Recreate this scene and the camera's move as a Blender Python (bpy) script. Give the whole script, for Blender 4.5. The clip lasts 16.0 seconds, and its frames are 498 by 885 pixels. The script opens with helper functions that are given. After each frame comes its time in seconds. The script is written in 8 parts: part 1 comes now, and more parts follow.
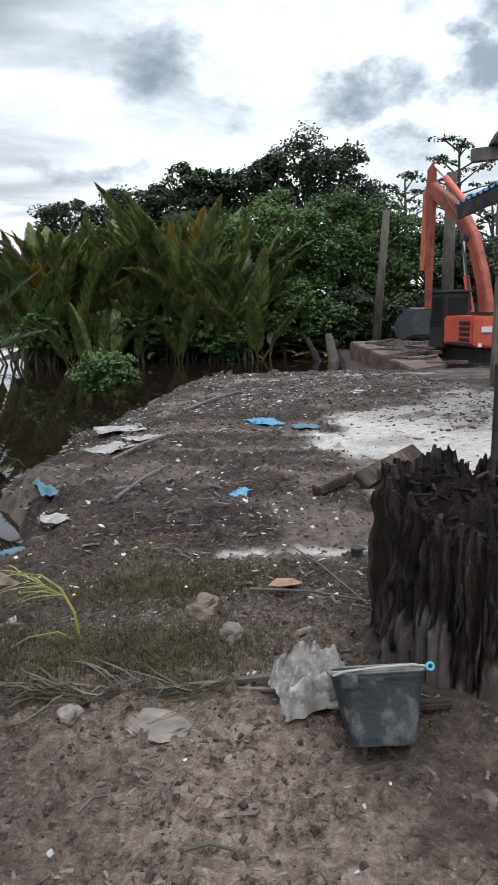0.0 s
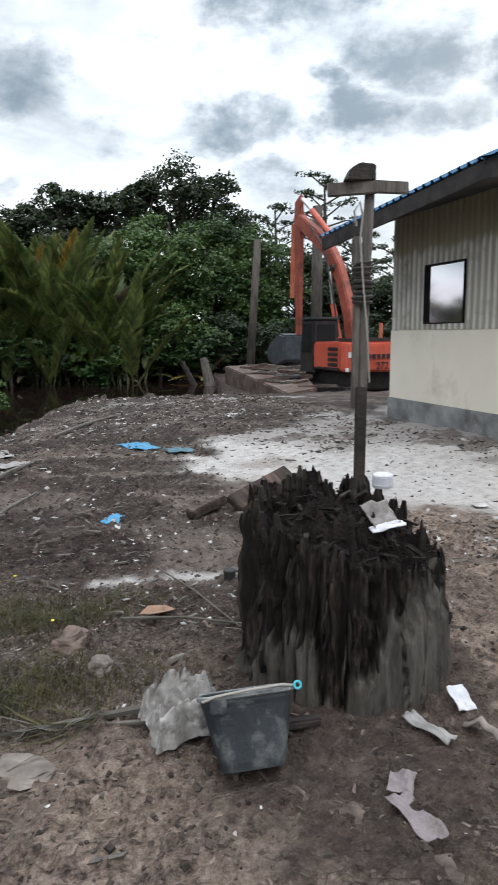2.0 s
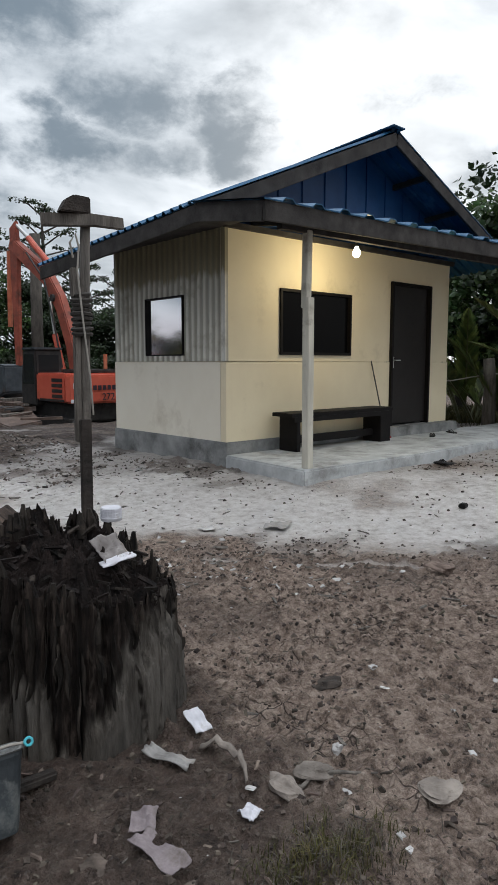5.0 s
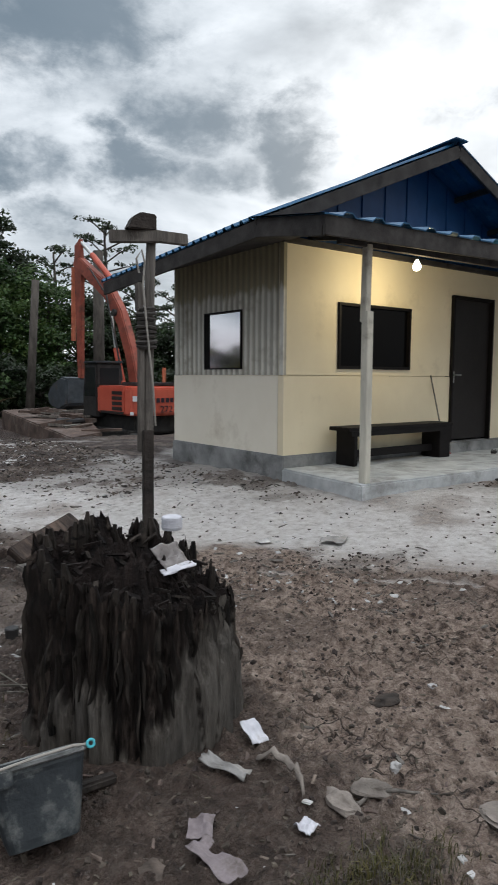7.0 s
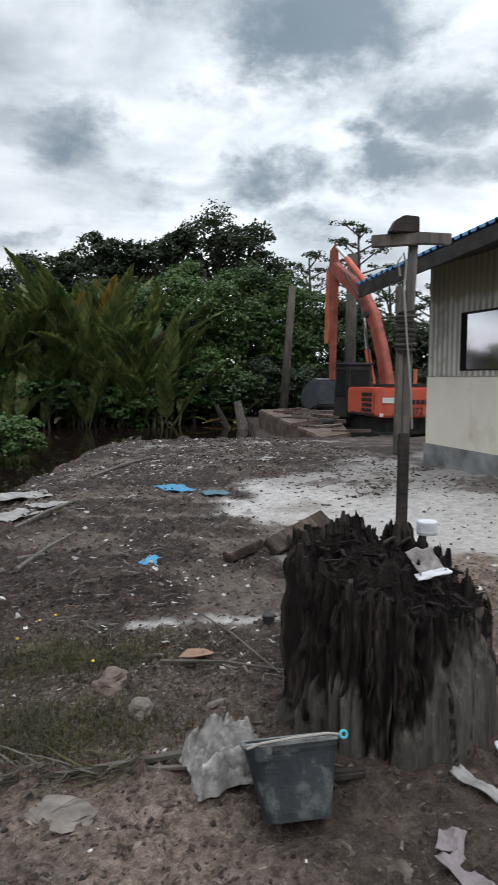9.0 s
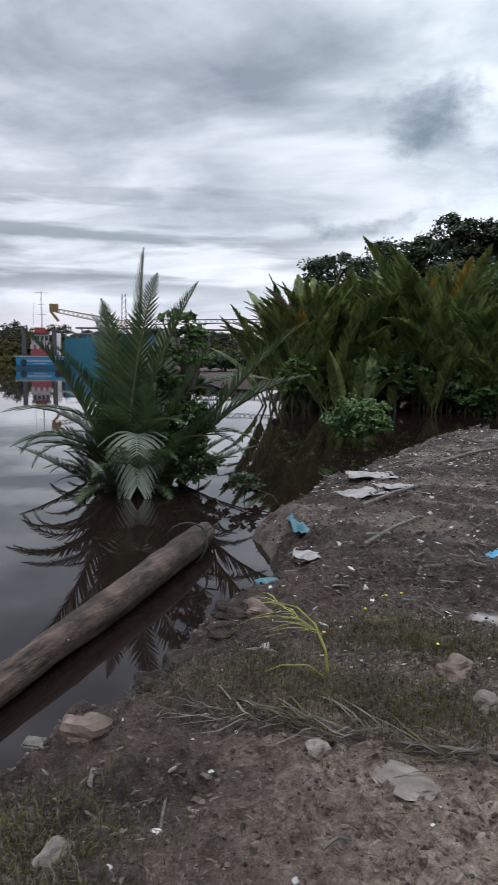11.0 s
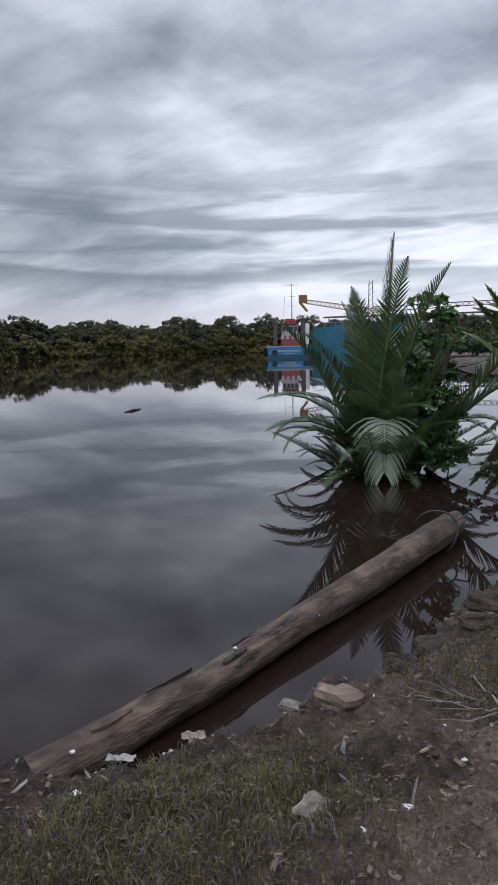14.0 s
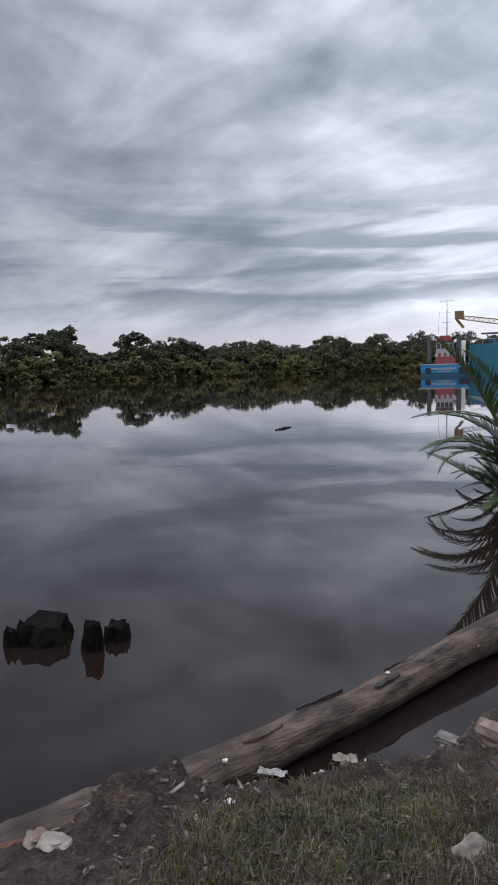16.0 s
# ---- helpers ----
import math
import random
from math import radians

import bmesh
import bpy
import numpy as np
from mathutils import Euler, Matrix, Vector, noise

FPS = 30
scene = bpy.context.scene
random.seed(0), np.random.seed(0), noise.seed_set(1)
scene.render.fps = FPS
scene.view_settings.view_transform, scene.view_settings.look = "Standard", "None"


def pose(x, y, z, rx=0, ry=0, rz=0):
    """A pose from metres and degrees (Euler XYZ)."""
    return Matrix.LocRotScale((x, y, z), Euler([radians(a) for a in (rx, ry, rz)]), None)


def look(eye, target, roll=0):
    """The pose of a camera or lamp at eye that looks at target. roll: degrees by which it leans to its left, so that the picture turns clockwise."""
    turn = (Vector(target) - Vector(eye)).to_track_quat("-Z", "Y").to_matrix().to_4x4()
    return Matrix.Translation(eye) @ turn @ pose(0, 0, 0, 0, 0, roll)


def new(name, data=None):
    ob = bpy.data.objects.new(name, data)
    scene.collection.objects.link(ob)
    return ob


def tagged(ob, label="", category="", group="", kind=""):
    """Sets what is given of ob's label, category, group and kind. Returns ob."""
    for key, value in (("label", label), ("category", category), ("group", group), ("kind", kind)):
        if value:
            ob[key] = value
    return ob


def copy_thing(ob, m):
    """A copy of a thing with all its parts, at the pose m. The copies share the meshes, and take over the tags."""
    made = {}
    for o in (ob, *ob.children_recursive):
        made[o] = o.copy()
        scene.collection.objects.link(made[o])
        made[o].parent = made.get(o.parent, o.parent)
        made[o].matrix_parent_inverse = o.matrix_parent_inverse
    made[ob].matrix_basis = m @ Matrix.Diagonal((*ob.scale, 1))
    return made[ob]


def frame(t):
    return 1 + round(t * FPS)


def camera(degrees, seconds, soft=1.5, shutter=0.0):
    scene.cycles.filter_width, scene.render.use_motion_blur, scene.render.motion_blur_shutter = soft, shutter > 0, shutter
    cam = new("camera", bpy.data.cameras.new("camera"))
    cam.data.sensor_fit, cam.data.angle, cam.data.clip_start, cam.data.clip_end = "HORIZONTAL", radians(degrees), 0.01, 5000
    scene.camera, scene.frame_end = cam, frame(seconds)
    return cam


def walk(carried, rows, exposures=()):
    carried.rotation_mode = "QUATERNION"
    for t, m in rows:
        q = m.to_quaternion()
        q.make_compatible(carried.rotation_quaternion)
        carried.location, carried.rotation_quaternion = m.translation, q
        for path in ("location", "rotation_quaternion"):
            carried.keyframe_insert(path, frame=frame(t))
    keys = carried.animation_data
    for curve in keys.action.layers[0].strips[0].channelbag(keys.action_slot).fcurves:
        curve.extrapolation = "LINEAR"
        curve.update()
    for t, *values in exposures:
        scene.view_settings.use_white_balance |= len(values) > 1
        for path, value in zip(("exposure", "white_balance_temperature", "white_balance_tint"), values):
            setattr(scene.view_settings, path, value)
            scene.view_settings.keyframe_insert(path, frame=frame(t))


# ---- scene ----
cam = camera(40.635, 16.0, soft=1.2, shutter=0.25)
PATH = [
    (0.0, 0.021, 0.066, 1.314, 0.00, -11.08, 1.24),
    (0.5, 0.029, 0.071, 1.311, -3.51, -10.76, 0.75),
    (1.0, 0.033, 0.084, 1.300, -5.50, -11.20, -0.13),
    (1.5, 0.026, 0.071, 1.307, -5.67, -9.59, -0.45),
    (2.0, 0.063, 0.074, 1.311, -10.35, -9.21, 0.48),
    (2.5, 0.091, 0.065, 1.316, -16.97, -8.09, 0.63),
    (3.0, 0.093, 0.072, 1.309, -22.13, -6.98, 0.48),
    (3.5, 0.093, 0.082, 1.308, -27.97, -6.77, 0.75),
    (4.0, 0.087, 0.093, 1.303, -31.60, -6.82, 0.15),
    (4.2, 0.080, 0.091, 1.308, -32.33, -7.42, 0.09),
    (6.3, 0.085, 0.075, 1.318, -33.60, -5.14, 0.29),
    (6.5, 0.075, 0.079, 1.315, -32.83, -5.13, 0.04),
    (7.0, 0.055, 0.076, 1.310, -28.49, -5.53, -0.31),
    (7.5, 0.046, 0.072, 1.313, -23.86, -6.31, -0.49),
    (8.0, 0.033, 0.059, 1.316, -19.49, -5.86, -0.20),
    (8.5, 0.024, 0.059, 1.312, -13.97, -4.98, -0.32),
    (9.0, 0.005, 0.052, 1.318, -7.62, -5.51, -0.11),
    (9.5, -0.018, 0.041, 1.318, 0.05, -6.36, -0.00),
    (10.0, -0.039, 0.027, 1.327, 6.88, -6.68, 0.30),
    (10.2, -0.072, 0.025, 1.325, 9.86, -6.80, -0.16),
    (12.3, -0.046, -0.045, 1.303, 33.80, -6.29, 0.57),
    (12.5, -0.047, -0.049, 1.302, 34.96, -6.24, 0.58),
    (13.0, -0.056, -0.056, 1.303, 37.57, -6.62, 0.64),
    (13.5, -0.070, -0.051, 1.297, 39.08, -7.25, 0.55),
    (14.0, -0.071, -0.057, 1.301, 41.63, -7.93, 1.21),
    (14.5, -0.076, -0.060, 1.301, 44.83, -6.95, 1.61),
    (15.0, -0.082, -0.072, 1.299, 49.05, -5.49, 1.82),
    (15.5, -0.086, -0.080, 1.298, 52.12, -5.60, 1.86),
    (16.0, -0.091, -0.084, 1.296, 54.28, -6.04, 1.64),
]
EXPOSURES = [(0.0, 0.35, 6300, 10), (1.5, 0.30, 6300, 10), (2.0, 0.32, 6300, 10), (2.5, 0.05, 6300, 10), (3.5, -0.26, 6300, 10), (8.0, -0.24, 6300, 10), (9.0, 0.0, 6300, 10), (10.2, 0.04, 6200, 10), (12.3, 0.0, 6050, 13), (16.0, 0.1, 6050, 13)]
walk(cam, [(t, pose(x, y, z, 90 + p, r, w)) for t, x, y, z, w, p, r in PATH], EXPOSURES)


# ---- world and light ----
def make_world():
    w = bpy.data.worlds.new("evening_sky")
    w.use_nodes = True
    scene.world = w
    nt = w.node_tree
    nt.nodes.clear()
    N, L = nt.nodes.new, nt.links.new

    def math_node(op, a, b=None, c=None):
        n = N("ShaderNodeMath")
        n.operation = op
        for i, v in enumerate((a, b, c)):
            if v is None:
                continue
            if isinstance(v, (int, float)):
                n.inputs[i].default_value = v
            else:
                L(v, n.inputs[i])
        return n.outputs[0]

    out, bg = N("ShaderNodeOutputWorld"), N("ShaderNodeBackground")
    sky = N("ShaderNodeTexSky")
    sky.sky_type, sky.sun_disc = "NISHITA", False
    sky.sun_elevation, sky.sun_rotation = radians(24), radians(42)
    sky.dust_density = 3.0
    tc, sep = N("ShaderNodeTexCoord"), N("ShaderNodeSeparateXYZ")
    L(tc.outputs["Generated"], sep.inputs[0])
    up = math_node("ADD", math_node("MAXIMUM", sep.outputs[2], 0.0), 0.14)
    px, py = math_node("DIVIDE", sep.outputs[0], up), math_node("DIVIDE", sep.outputs[1], up)
    comb = N("ShaderNodeCombineXYZ")
    L(px, comb.inputs[0]), L(py, comb.inputs[1])

    def clouds(scale, detail, rough, distort, stretch, turn, shift):
        m = N("ShaderNodeMapping")
        m.inputs["Scale"].default_value = stretch
        m.inputs["Rotation"].default_value = (0, 0, radians(turn))
        m.inputs["Location"].default_value = shift
        L(comb.outputs[0], m.inputs[0])
        n = N("ShaderNodeTexNoise")
        n.inputs["Scale"].default_value, n.inputs["Detail"].default_value = scale, detail
        n.inputs["Roughness"].default_value, n.inputs["Distortion"].default_value = rough, distort
        L(m.outputs[0], n.inputs["Vector"])
        return n.outputs["Fac"]

    def lumps(scale, stretch, shift, rough=0.52, distort=0.35):
        m, n = N("ShaderNodeMapping"), N("ShaderNodeTexNoise")
        m.inputs["Scale"].default_value, m.inputs["Location"].default_value = stretch, shift
        L(tc.outputs["Generated"], m.inputs[0]), L(m.outputs[0], n.inputs["Vector"])
        n.inputs["Scale"].default_value, n.inputs["Detail"].default_value = scale, 9
        n.inputs["Roughness"].default_value, n.inputs["Distortion"].default_value = rough, distort
        return n.outputs["Fac"]

    def map_range(v, a, b, c, d):
        r = N("ShaderNodeMapRange")
        r.interpolation_type = "SMOOTHSTEP"
        for key, val in zip(("From Min", "From Max", "To Min", "To Max"), (a, b, c, d)):
            r.inputs[key].default_value = val
        L(v, r.inputs["Value"])
        return r.outputs[0]

    def blend(fac, a, b):
        m = N("ShaderNodeMix")
        m.data_type = "RGBA"
        L(fac, m.inputs["Factor"]), L(a, m.inputs["A"])
        if isinstance(b, tuple):
            m.inputs["B"].default_value = b
        else:
            L(b, m.inputs["B"])
        return m.outputs["Result"]

    def stops(fac, rows):
        r = N("ShaderNodeValToRGB")
        L(fac, r.inputs[0])
        while len(r.color_ramp.elements) < len(rows):
            r.color_ramp.elements.new(0.5)
        for e, (pos, c) in zip(r.color_ramp.elements, rows):
            e.position, e.color = pos, (*c, 1)
        return r.outputs[0]

    big = lumps(3.0, (1, 1, 2.3), (1.7, 0.3, 0.25))
    deck = clouds(0.8, 7, 0.56, 0.5, (1, 1.2, 1), 20, (3.1, 0.4, 0))
    wisp = clouds(1.5, 7, 0.55, 0.7, (0.5, 1.5, 1), -38, (0.7, 2.2, 0))
    river = map_range(sep.outputs[0], -0.04, -0.46, 0.0, 1.0)
    # bright broken cloud over the land, streaked stratus over the river
    inland = math_node("ADD", math_node("MULTIPLY", big, 0.6), math_node("ADD", math_node("MULTIPLY", wisp, 0.2), math_node("MULTIPLY", deck, 0.2)))
    bright = stops(inland, [(0.36, (0.34, 0.385, 0.425)), (0.44, (0.58, 0.63, 0.67)), (0.51, (0.82, 0.865, 0.90)), (0.60, (1.0, 1.0, 1.0))])
    layered = math_node("ADD", math_node("MULTIPLY", big, 0.56), math_node("ADD", math_node("MULTIPLY", wisp, 0.24), math_node("MULTIPLY", deck, 0.20)))
    stratus = stops(layered, [(0.37, (0.27, 0.30, 0.345)), (0.45, (0.45, 0.485, 0.535)), (0.53, (0.69, 0.72, 0.765)), (0.61, (0.93, 0.95, 0.98))])
    base = blend(river, bright, stratus)
    # cumulus: azimuth, height, half width, half height in degrees, and thickness
    az = math_node("MULTIPLY", math_node("ARCTAN2", sep.outputs[0], sep.outputs[1]), 57.296)
    el = math_node("MULTIPLY", math_node("ARCSINE", math_node("MINIMUM", sep.outputs[2], 1.0)), 57.296)
    waz = math_node("ADD", az, math_node("MULTIPLY_ADD", lumps(7.0, (1, 1, 1.6), (0.3, 2.1, 0.8), 0.58, 0.1), 15.0, -7.5))
    wel = math_node("ADD", el, math_node("MULTIPLY_ADD", lumps(8.0, (1, 1, 1.6), (5.3, 0.7, 3.8), 0.58, 0.1), 9.0, -4.5))
    thick = None
    for a0, e0, ra, re, k in ((14.5, 25.8, 8, 4.2, 1.0), (23.5, 20.5, 5, 2.6, 0.85), (18.8, 17.2, 3.6, 2.2, 1.0), (31.3, 18.2, 4.4, 2.8, 1.0), (10.4, 16.2, 4.2, 1.9, 0.85),
                              (25, 15.8, 4.5, 1.5, 0.65), (28, 21.8, 4.5, 1.7, 0.55), (13.2, 12.8, 3, 1.3, 0.6), (-7, 18.3, 5, 2.1, 0.7), (-0.4, 14.8, 2.4, 1.7, 0.5),
                              (4, 21.6, 4, 2.2, 0.45), (46.5, 20.8, 7, 1.9, 0.4), (39, 27, 6, 1.5, 0.35), (-14, 11.3, 9, 0.9, 0.45), (60, 15, 9, 3, 0.6), (2, 31, 14, 3.5, 0.7)):
        u, v = math_node("DIVIDE", math_node("SUBTRACT", waz, a0), ra * 1.2), math_node("DIVIDE", math_node("SUBTRACT", wel, e0), re * 1.2)
        q = math_node("MULTIPLY", math_node("EXPONENT", math_node("MULTIPLY", math_node("MULTIPLY_ADD", u, u, math_node("MULTIPLY", v, v)), -1.0)), k)
        thick = q if thick is None else math_node("MAXIMUM", thick, q)
    edge = math_node("ADD", thick, math_node("MULTIPLY_ADD", lumps(15.0, (1, 1, 1.5), (2.9, 1.1, 2.6), 0.66, 0.2), 1.0, -0.5))
    puff = map_range(edge, 0.15, 0.92, 0.0, 0.95)
    grey = blend(puff, base, (0.16, 0.215, 0.265, 1))
    # flat banks low over the river, and the clear pinkish strip along its horizon
    bank = map_range(lumps(3.4, (1, 1, 9.0), (5.2, 0.9, 1.3)), 0.44, 0.62, 0.0, 1.0)
    lowband = math_node("MULTIPLY", map_range(sep.outputs[2], 0.07, 0.12, 0.0, 1.0), map_range(sep.outputs[2], 0.14, 0.34, 0.75, 0.0))
    grey = blend(math_node("MULTIPLY", math_node("MULTIPLY", bank, lowband), river), grey, (0.21, 0.25, 0.29, 1))
    strip = math_node("MULTIPLY", map_range(sep.outputs[2], 0.045, 0.085, 0.75, 0.0), river)
    grey = blend(strip, grey, (0.80, 0.755, 0.79, 1))
    # broad glow of the low sun behind the cloud
    dot = N("ShaderNodeVectorMath")
    dot.operation = "DOT_PRODUCT"
    L(tc.outputs["Generated"], dot.inputs[0])
    dot.inputs[1].default_value = Vector((0.62, 0.66, 0.42)).normalized()
    glow = math_node("POWER", math_node("MAXIMUM", math_node("MULTIPLY_ADD", dot.outputs["Value"], 0.5, 0.5), 0.0), 4.0)
    side = math_node("MULTIPLY", map_range(sep.outputs[0], -0.95, -0.62, 0.84, 1.12), map_range(sep.outputs[0], -0.5, -0.15, 1.0, 0.89))
    low = math_node("MULTIPLY", math_node("MULTIPLY_ADD", glow, 0.58, 0.80), side)
    # the cloud deck is brightest overhead, as under any overcast
    zen = N("ShaderNodeMapRange")
    zen.interpolation_type = "SMOOTHSTEP"
    zen.inputs["From Min"].default_value, zen.inputs["From Max"].default_value = 0.48, 0.95
    zen.inputs["To Min"].default_value, zen.inputs["To Max"].default_value = 1.0, 2.5
    L(sep.outputs[2], zen.inputs["Value"])
    gain = math_node("MULTIPLY", low, zen.outputs[0])
    mul = N("ShaderNodeVectorMath")
    mul.operation = "SCALE"
    L(grey, mul.inputs[0]), L(gain, mul.inputs["Scale"])
    thin = N("ShaderNodeVectorMath")
    thin.operation = "SCALE"
    L(sky.outputs[0], thin.inputs[0])
    thin.inputs["Scale"].default_value = 0.004
    add = N("ShaderNodeVectorMath")
    L(mul.outputs[0], add.inputs[0]), L(thin.outputs[0], add.inputs[1])
    L(add.outputs[0], bg.inputs[0])
    bg.inputs[1].default_value = 1.0
    L(bg.outputs[0], out.inputs[0])


make_world()
# fill added to brighten ground and near-facing walls, opposite the low sun's glow
sun = new("sun", bpy.data.lights.new("sun", "SUN"))
sun.data.energy, sun.data.angle, sun.data.color = 1.3, radians(70), (1.0, 0.98, 0.95)
sun.matrix_world = look((-1.0, -3.5, 6.0), (0, 0, 0))


# ---- materials ----
def mat(name, a, b, scale=6.0, rough=0.8, bump=0.3, fine=60.0, metal=0.0, island=0.0, spec=0.4, stretch=(1, 1, 1), stain=None, stain_amt=0.0, stain_scale=1.5, sheen=0.0, leaf=False):
    """Two-scale procedural surface: a and b mix by noise, fine grain drives relief and gloss."""
    m = bpy.data.materials.new(name)
    m.use_nodes = True
    nt = m.node_tree
    N, L = nt.nodes.new, nt.links.new
    p = nt.nodes["Principled BSDF"]
    tc, mp = N("ShaderNodeTexCoord"), N("ShaderNodeMapping")
    mp.inputs["Scale"].default_value = stretch
    L(tc.outputs["Object"], mp.inputs[0])
    n1, n2 = N("ShaderNodeTexNoise"), N("ShaderNodeTexNoise")
    n1.inputs["Scale"].default_value, n1.inputs["Detail"].default_value, n1.inputs["Roughness"].default_value = scale, 6, 0.62
    n2.inputs["Scale"].default_value, n2.inputs["Detail"].default_value = fine, 4
    L(mp.outputs[0], n1.inputs["Vector"]), L(mp.outputs[0], n2.inputs["Vector"])
    r1 = N("ShaderNodeValToRGB")
    r1.color_ramp.elements[0].position, r1.color_ramp.elements[1].position = 0.34, 0.68
    r1.color_ramp.elements[0].color, r1.color_ramp.elements[1].color = (*a, 1), (*b, 1)
    L(n1.outputs["Fac"], r1.inputs[0])
    col = r1.outputs[0]
    if stain:
        n3, r3, mx = N("ShaderNodeTexNoise"), N("ShaderNodeValToRGB"), N("ShaderNodeMix")
        n3.inputs["Scale"].default_value, n3.inputs["Detail"].default_value, n3.inputs["Roughness"].default_value = stain_scale, 8, 0.68
        L(tc.outputs["Object"], n3.inputs["Vector"])
        r3.color_ramp.elements[0].position, r3.color_ramp.elements[1].position = 0.62 - 0.25 * stain_amt, 0.78 - 0.2 * stain_amt
        L(n3.outputs["Fac"], r3.inputs[0])
        mx.data_type = "RGBA"
        L(r3.outputs[0], mx.inputs["Factor"]), L(col, mx.inputs["A"])
        mx.inputs["B"].default_value = (*stain, 1)
        col = mx.outputs["Result"]
    if island:
        g, oi, ad, fr = N("ShaderNodeNewGeometry"), N("ShaderNodeObjectInfo"), N("ShaderNodeMath"), N("ShaderNodeMath")
        L(g.outputs["Random Per Island"], ad.inputs[0]), L(oi.outputs["Random"], ad.inputs[1])
        fr.operation = "FRACT"
        L(ad.outputs[0], fr.inputs[0])
        mr, hs = N("ShaderNodeMapRange"), N("ShaderNodeHueSaturation")
        mr.inputs["To Min"].default_value, mr.inputs["To Max"].default_value = 1 - island, 1 + island
        L(fr.outputs[0], mr.inputs["Value"]), L(mr.outputs[0], hs.inputs["Value"]), L(col, hs.inputs["Color"])
        mr2 = N("ShaderNodeMapRange")
        mr2.inputs["To Min"].default_value, mr2.inputs["To Max"].default_value = 0.5 - 0.05 * island, 0.5 + 0.05 * island
        L(g.outputs["Random Per Island"], mr2.inputs["Value"]), L(mr2.outputs[0], hs.inputs["Hue"])
        col = hs.outputs[0]
    L(col, p.inputs["Base Color"])
    rr = N("ShaderNodeMapRange")
    rr.inputs["To Min"].default_value, rr.inputs["To Max"].default_value = max(0.02, rough - 0.12), min(1, rough + 0.12)
    L(n2.outputs["Fac"], rr.inputs["Value"]), L(rr.outputs[0], p.inputs["Roughness"])
    p.inputs["Metallic"].default_value = metal
    p.inputs["Specular IOR Level"].default_value = spec
    if bump:
        ad, bp = N("ShaderNodeMath"), N("ShaderNodeBump")
        ad.operation = "MULTIPLY_ADD"
        L(n1.outputs["Fac"], ad.inputs[0])
        ad.inputs[1].default_value = 2.0
        L(n2.outputs["Fac"], ad.inputs[2])
        bp.inputs["Strength"].default_value, bp.inputs["Distance"].default_value = bump, 0.01
        L(ad.outputs[0], bp.inputs["Height"]), L(bp.outputs[0], p.inputs["Normal"])
    if leaf:
        tr, mx, out = N("ShaderNodeBsdfTranslucent"), N("ShaderNodeMixShader"), nt.nodes["Material Output"]
        L(col, tr.inputs[0])
        mx.inputs[0].default_value = 0.3
        L(p.outputs[0], mx.inputs[1]), L(tr.outputs[0], mx.inputs[2]), L(mx.outputs[0], out.inputs[0])
    return m


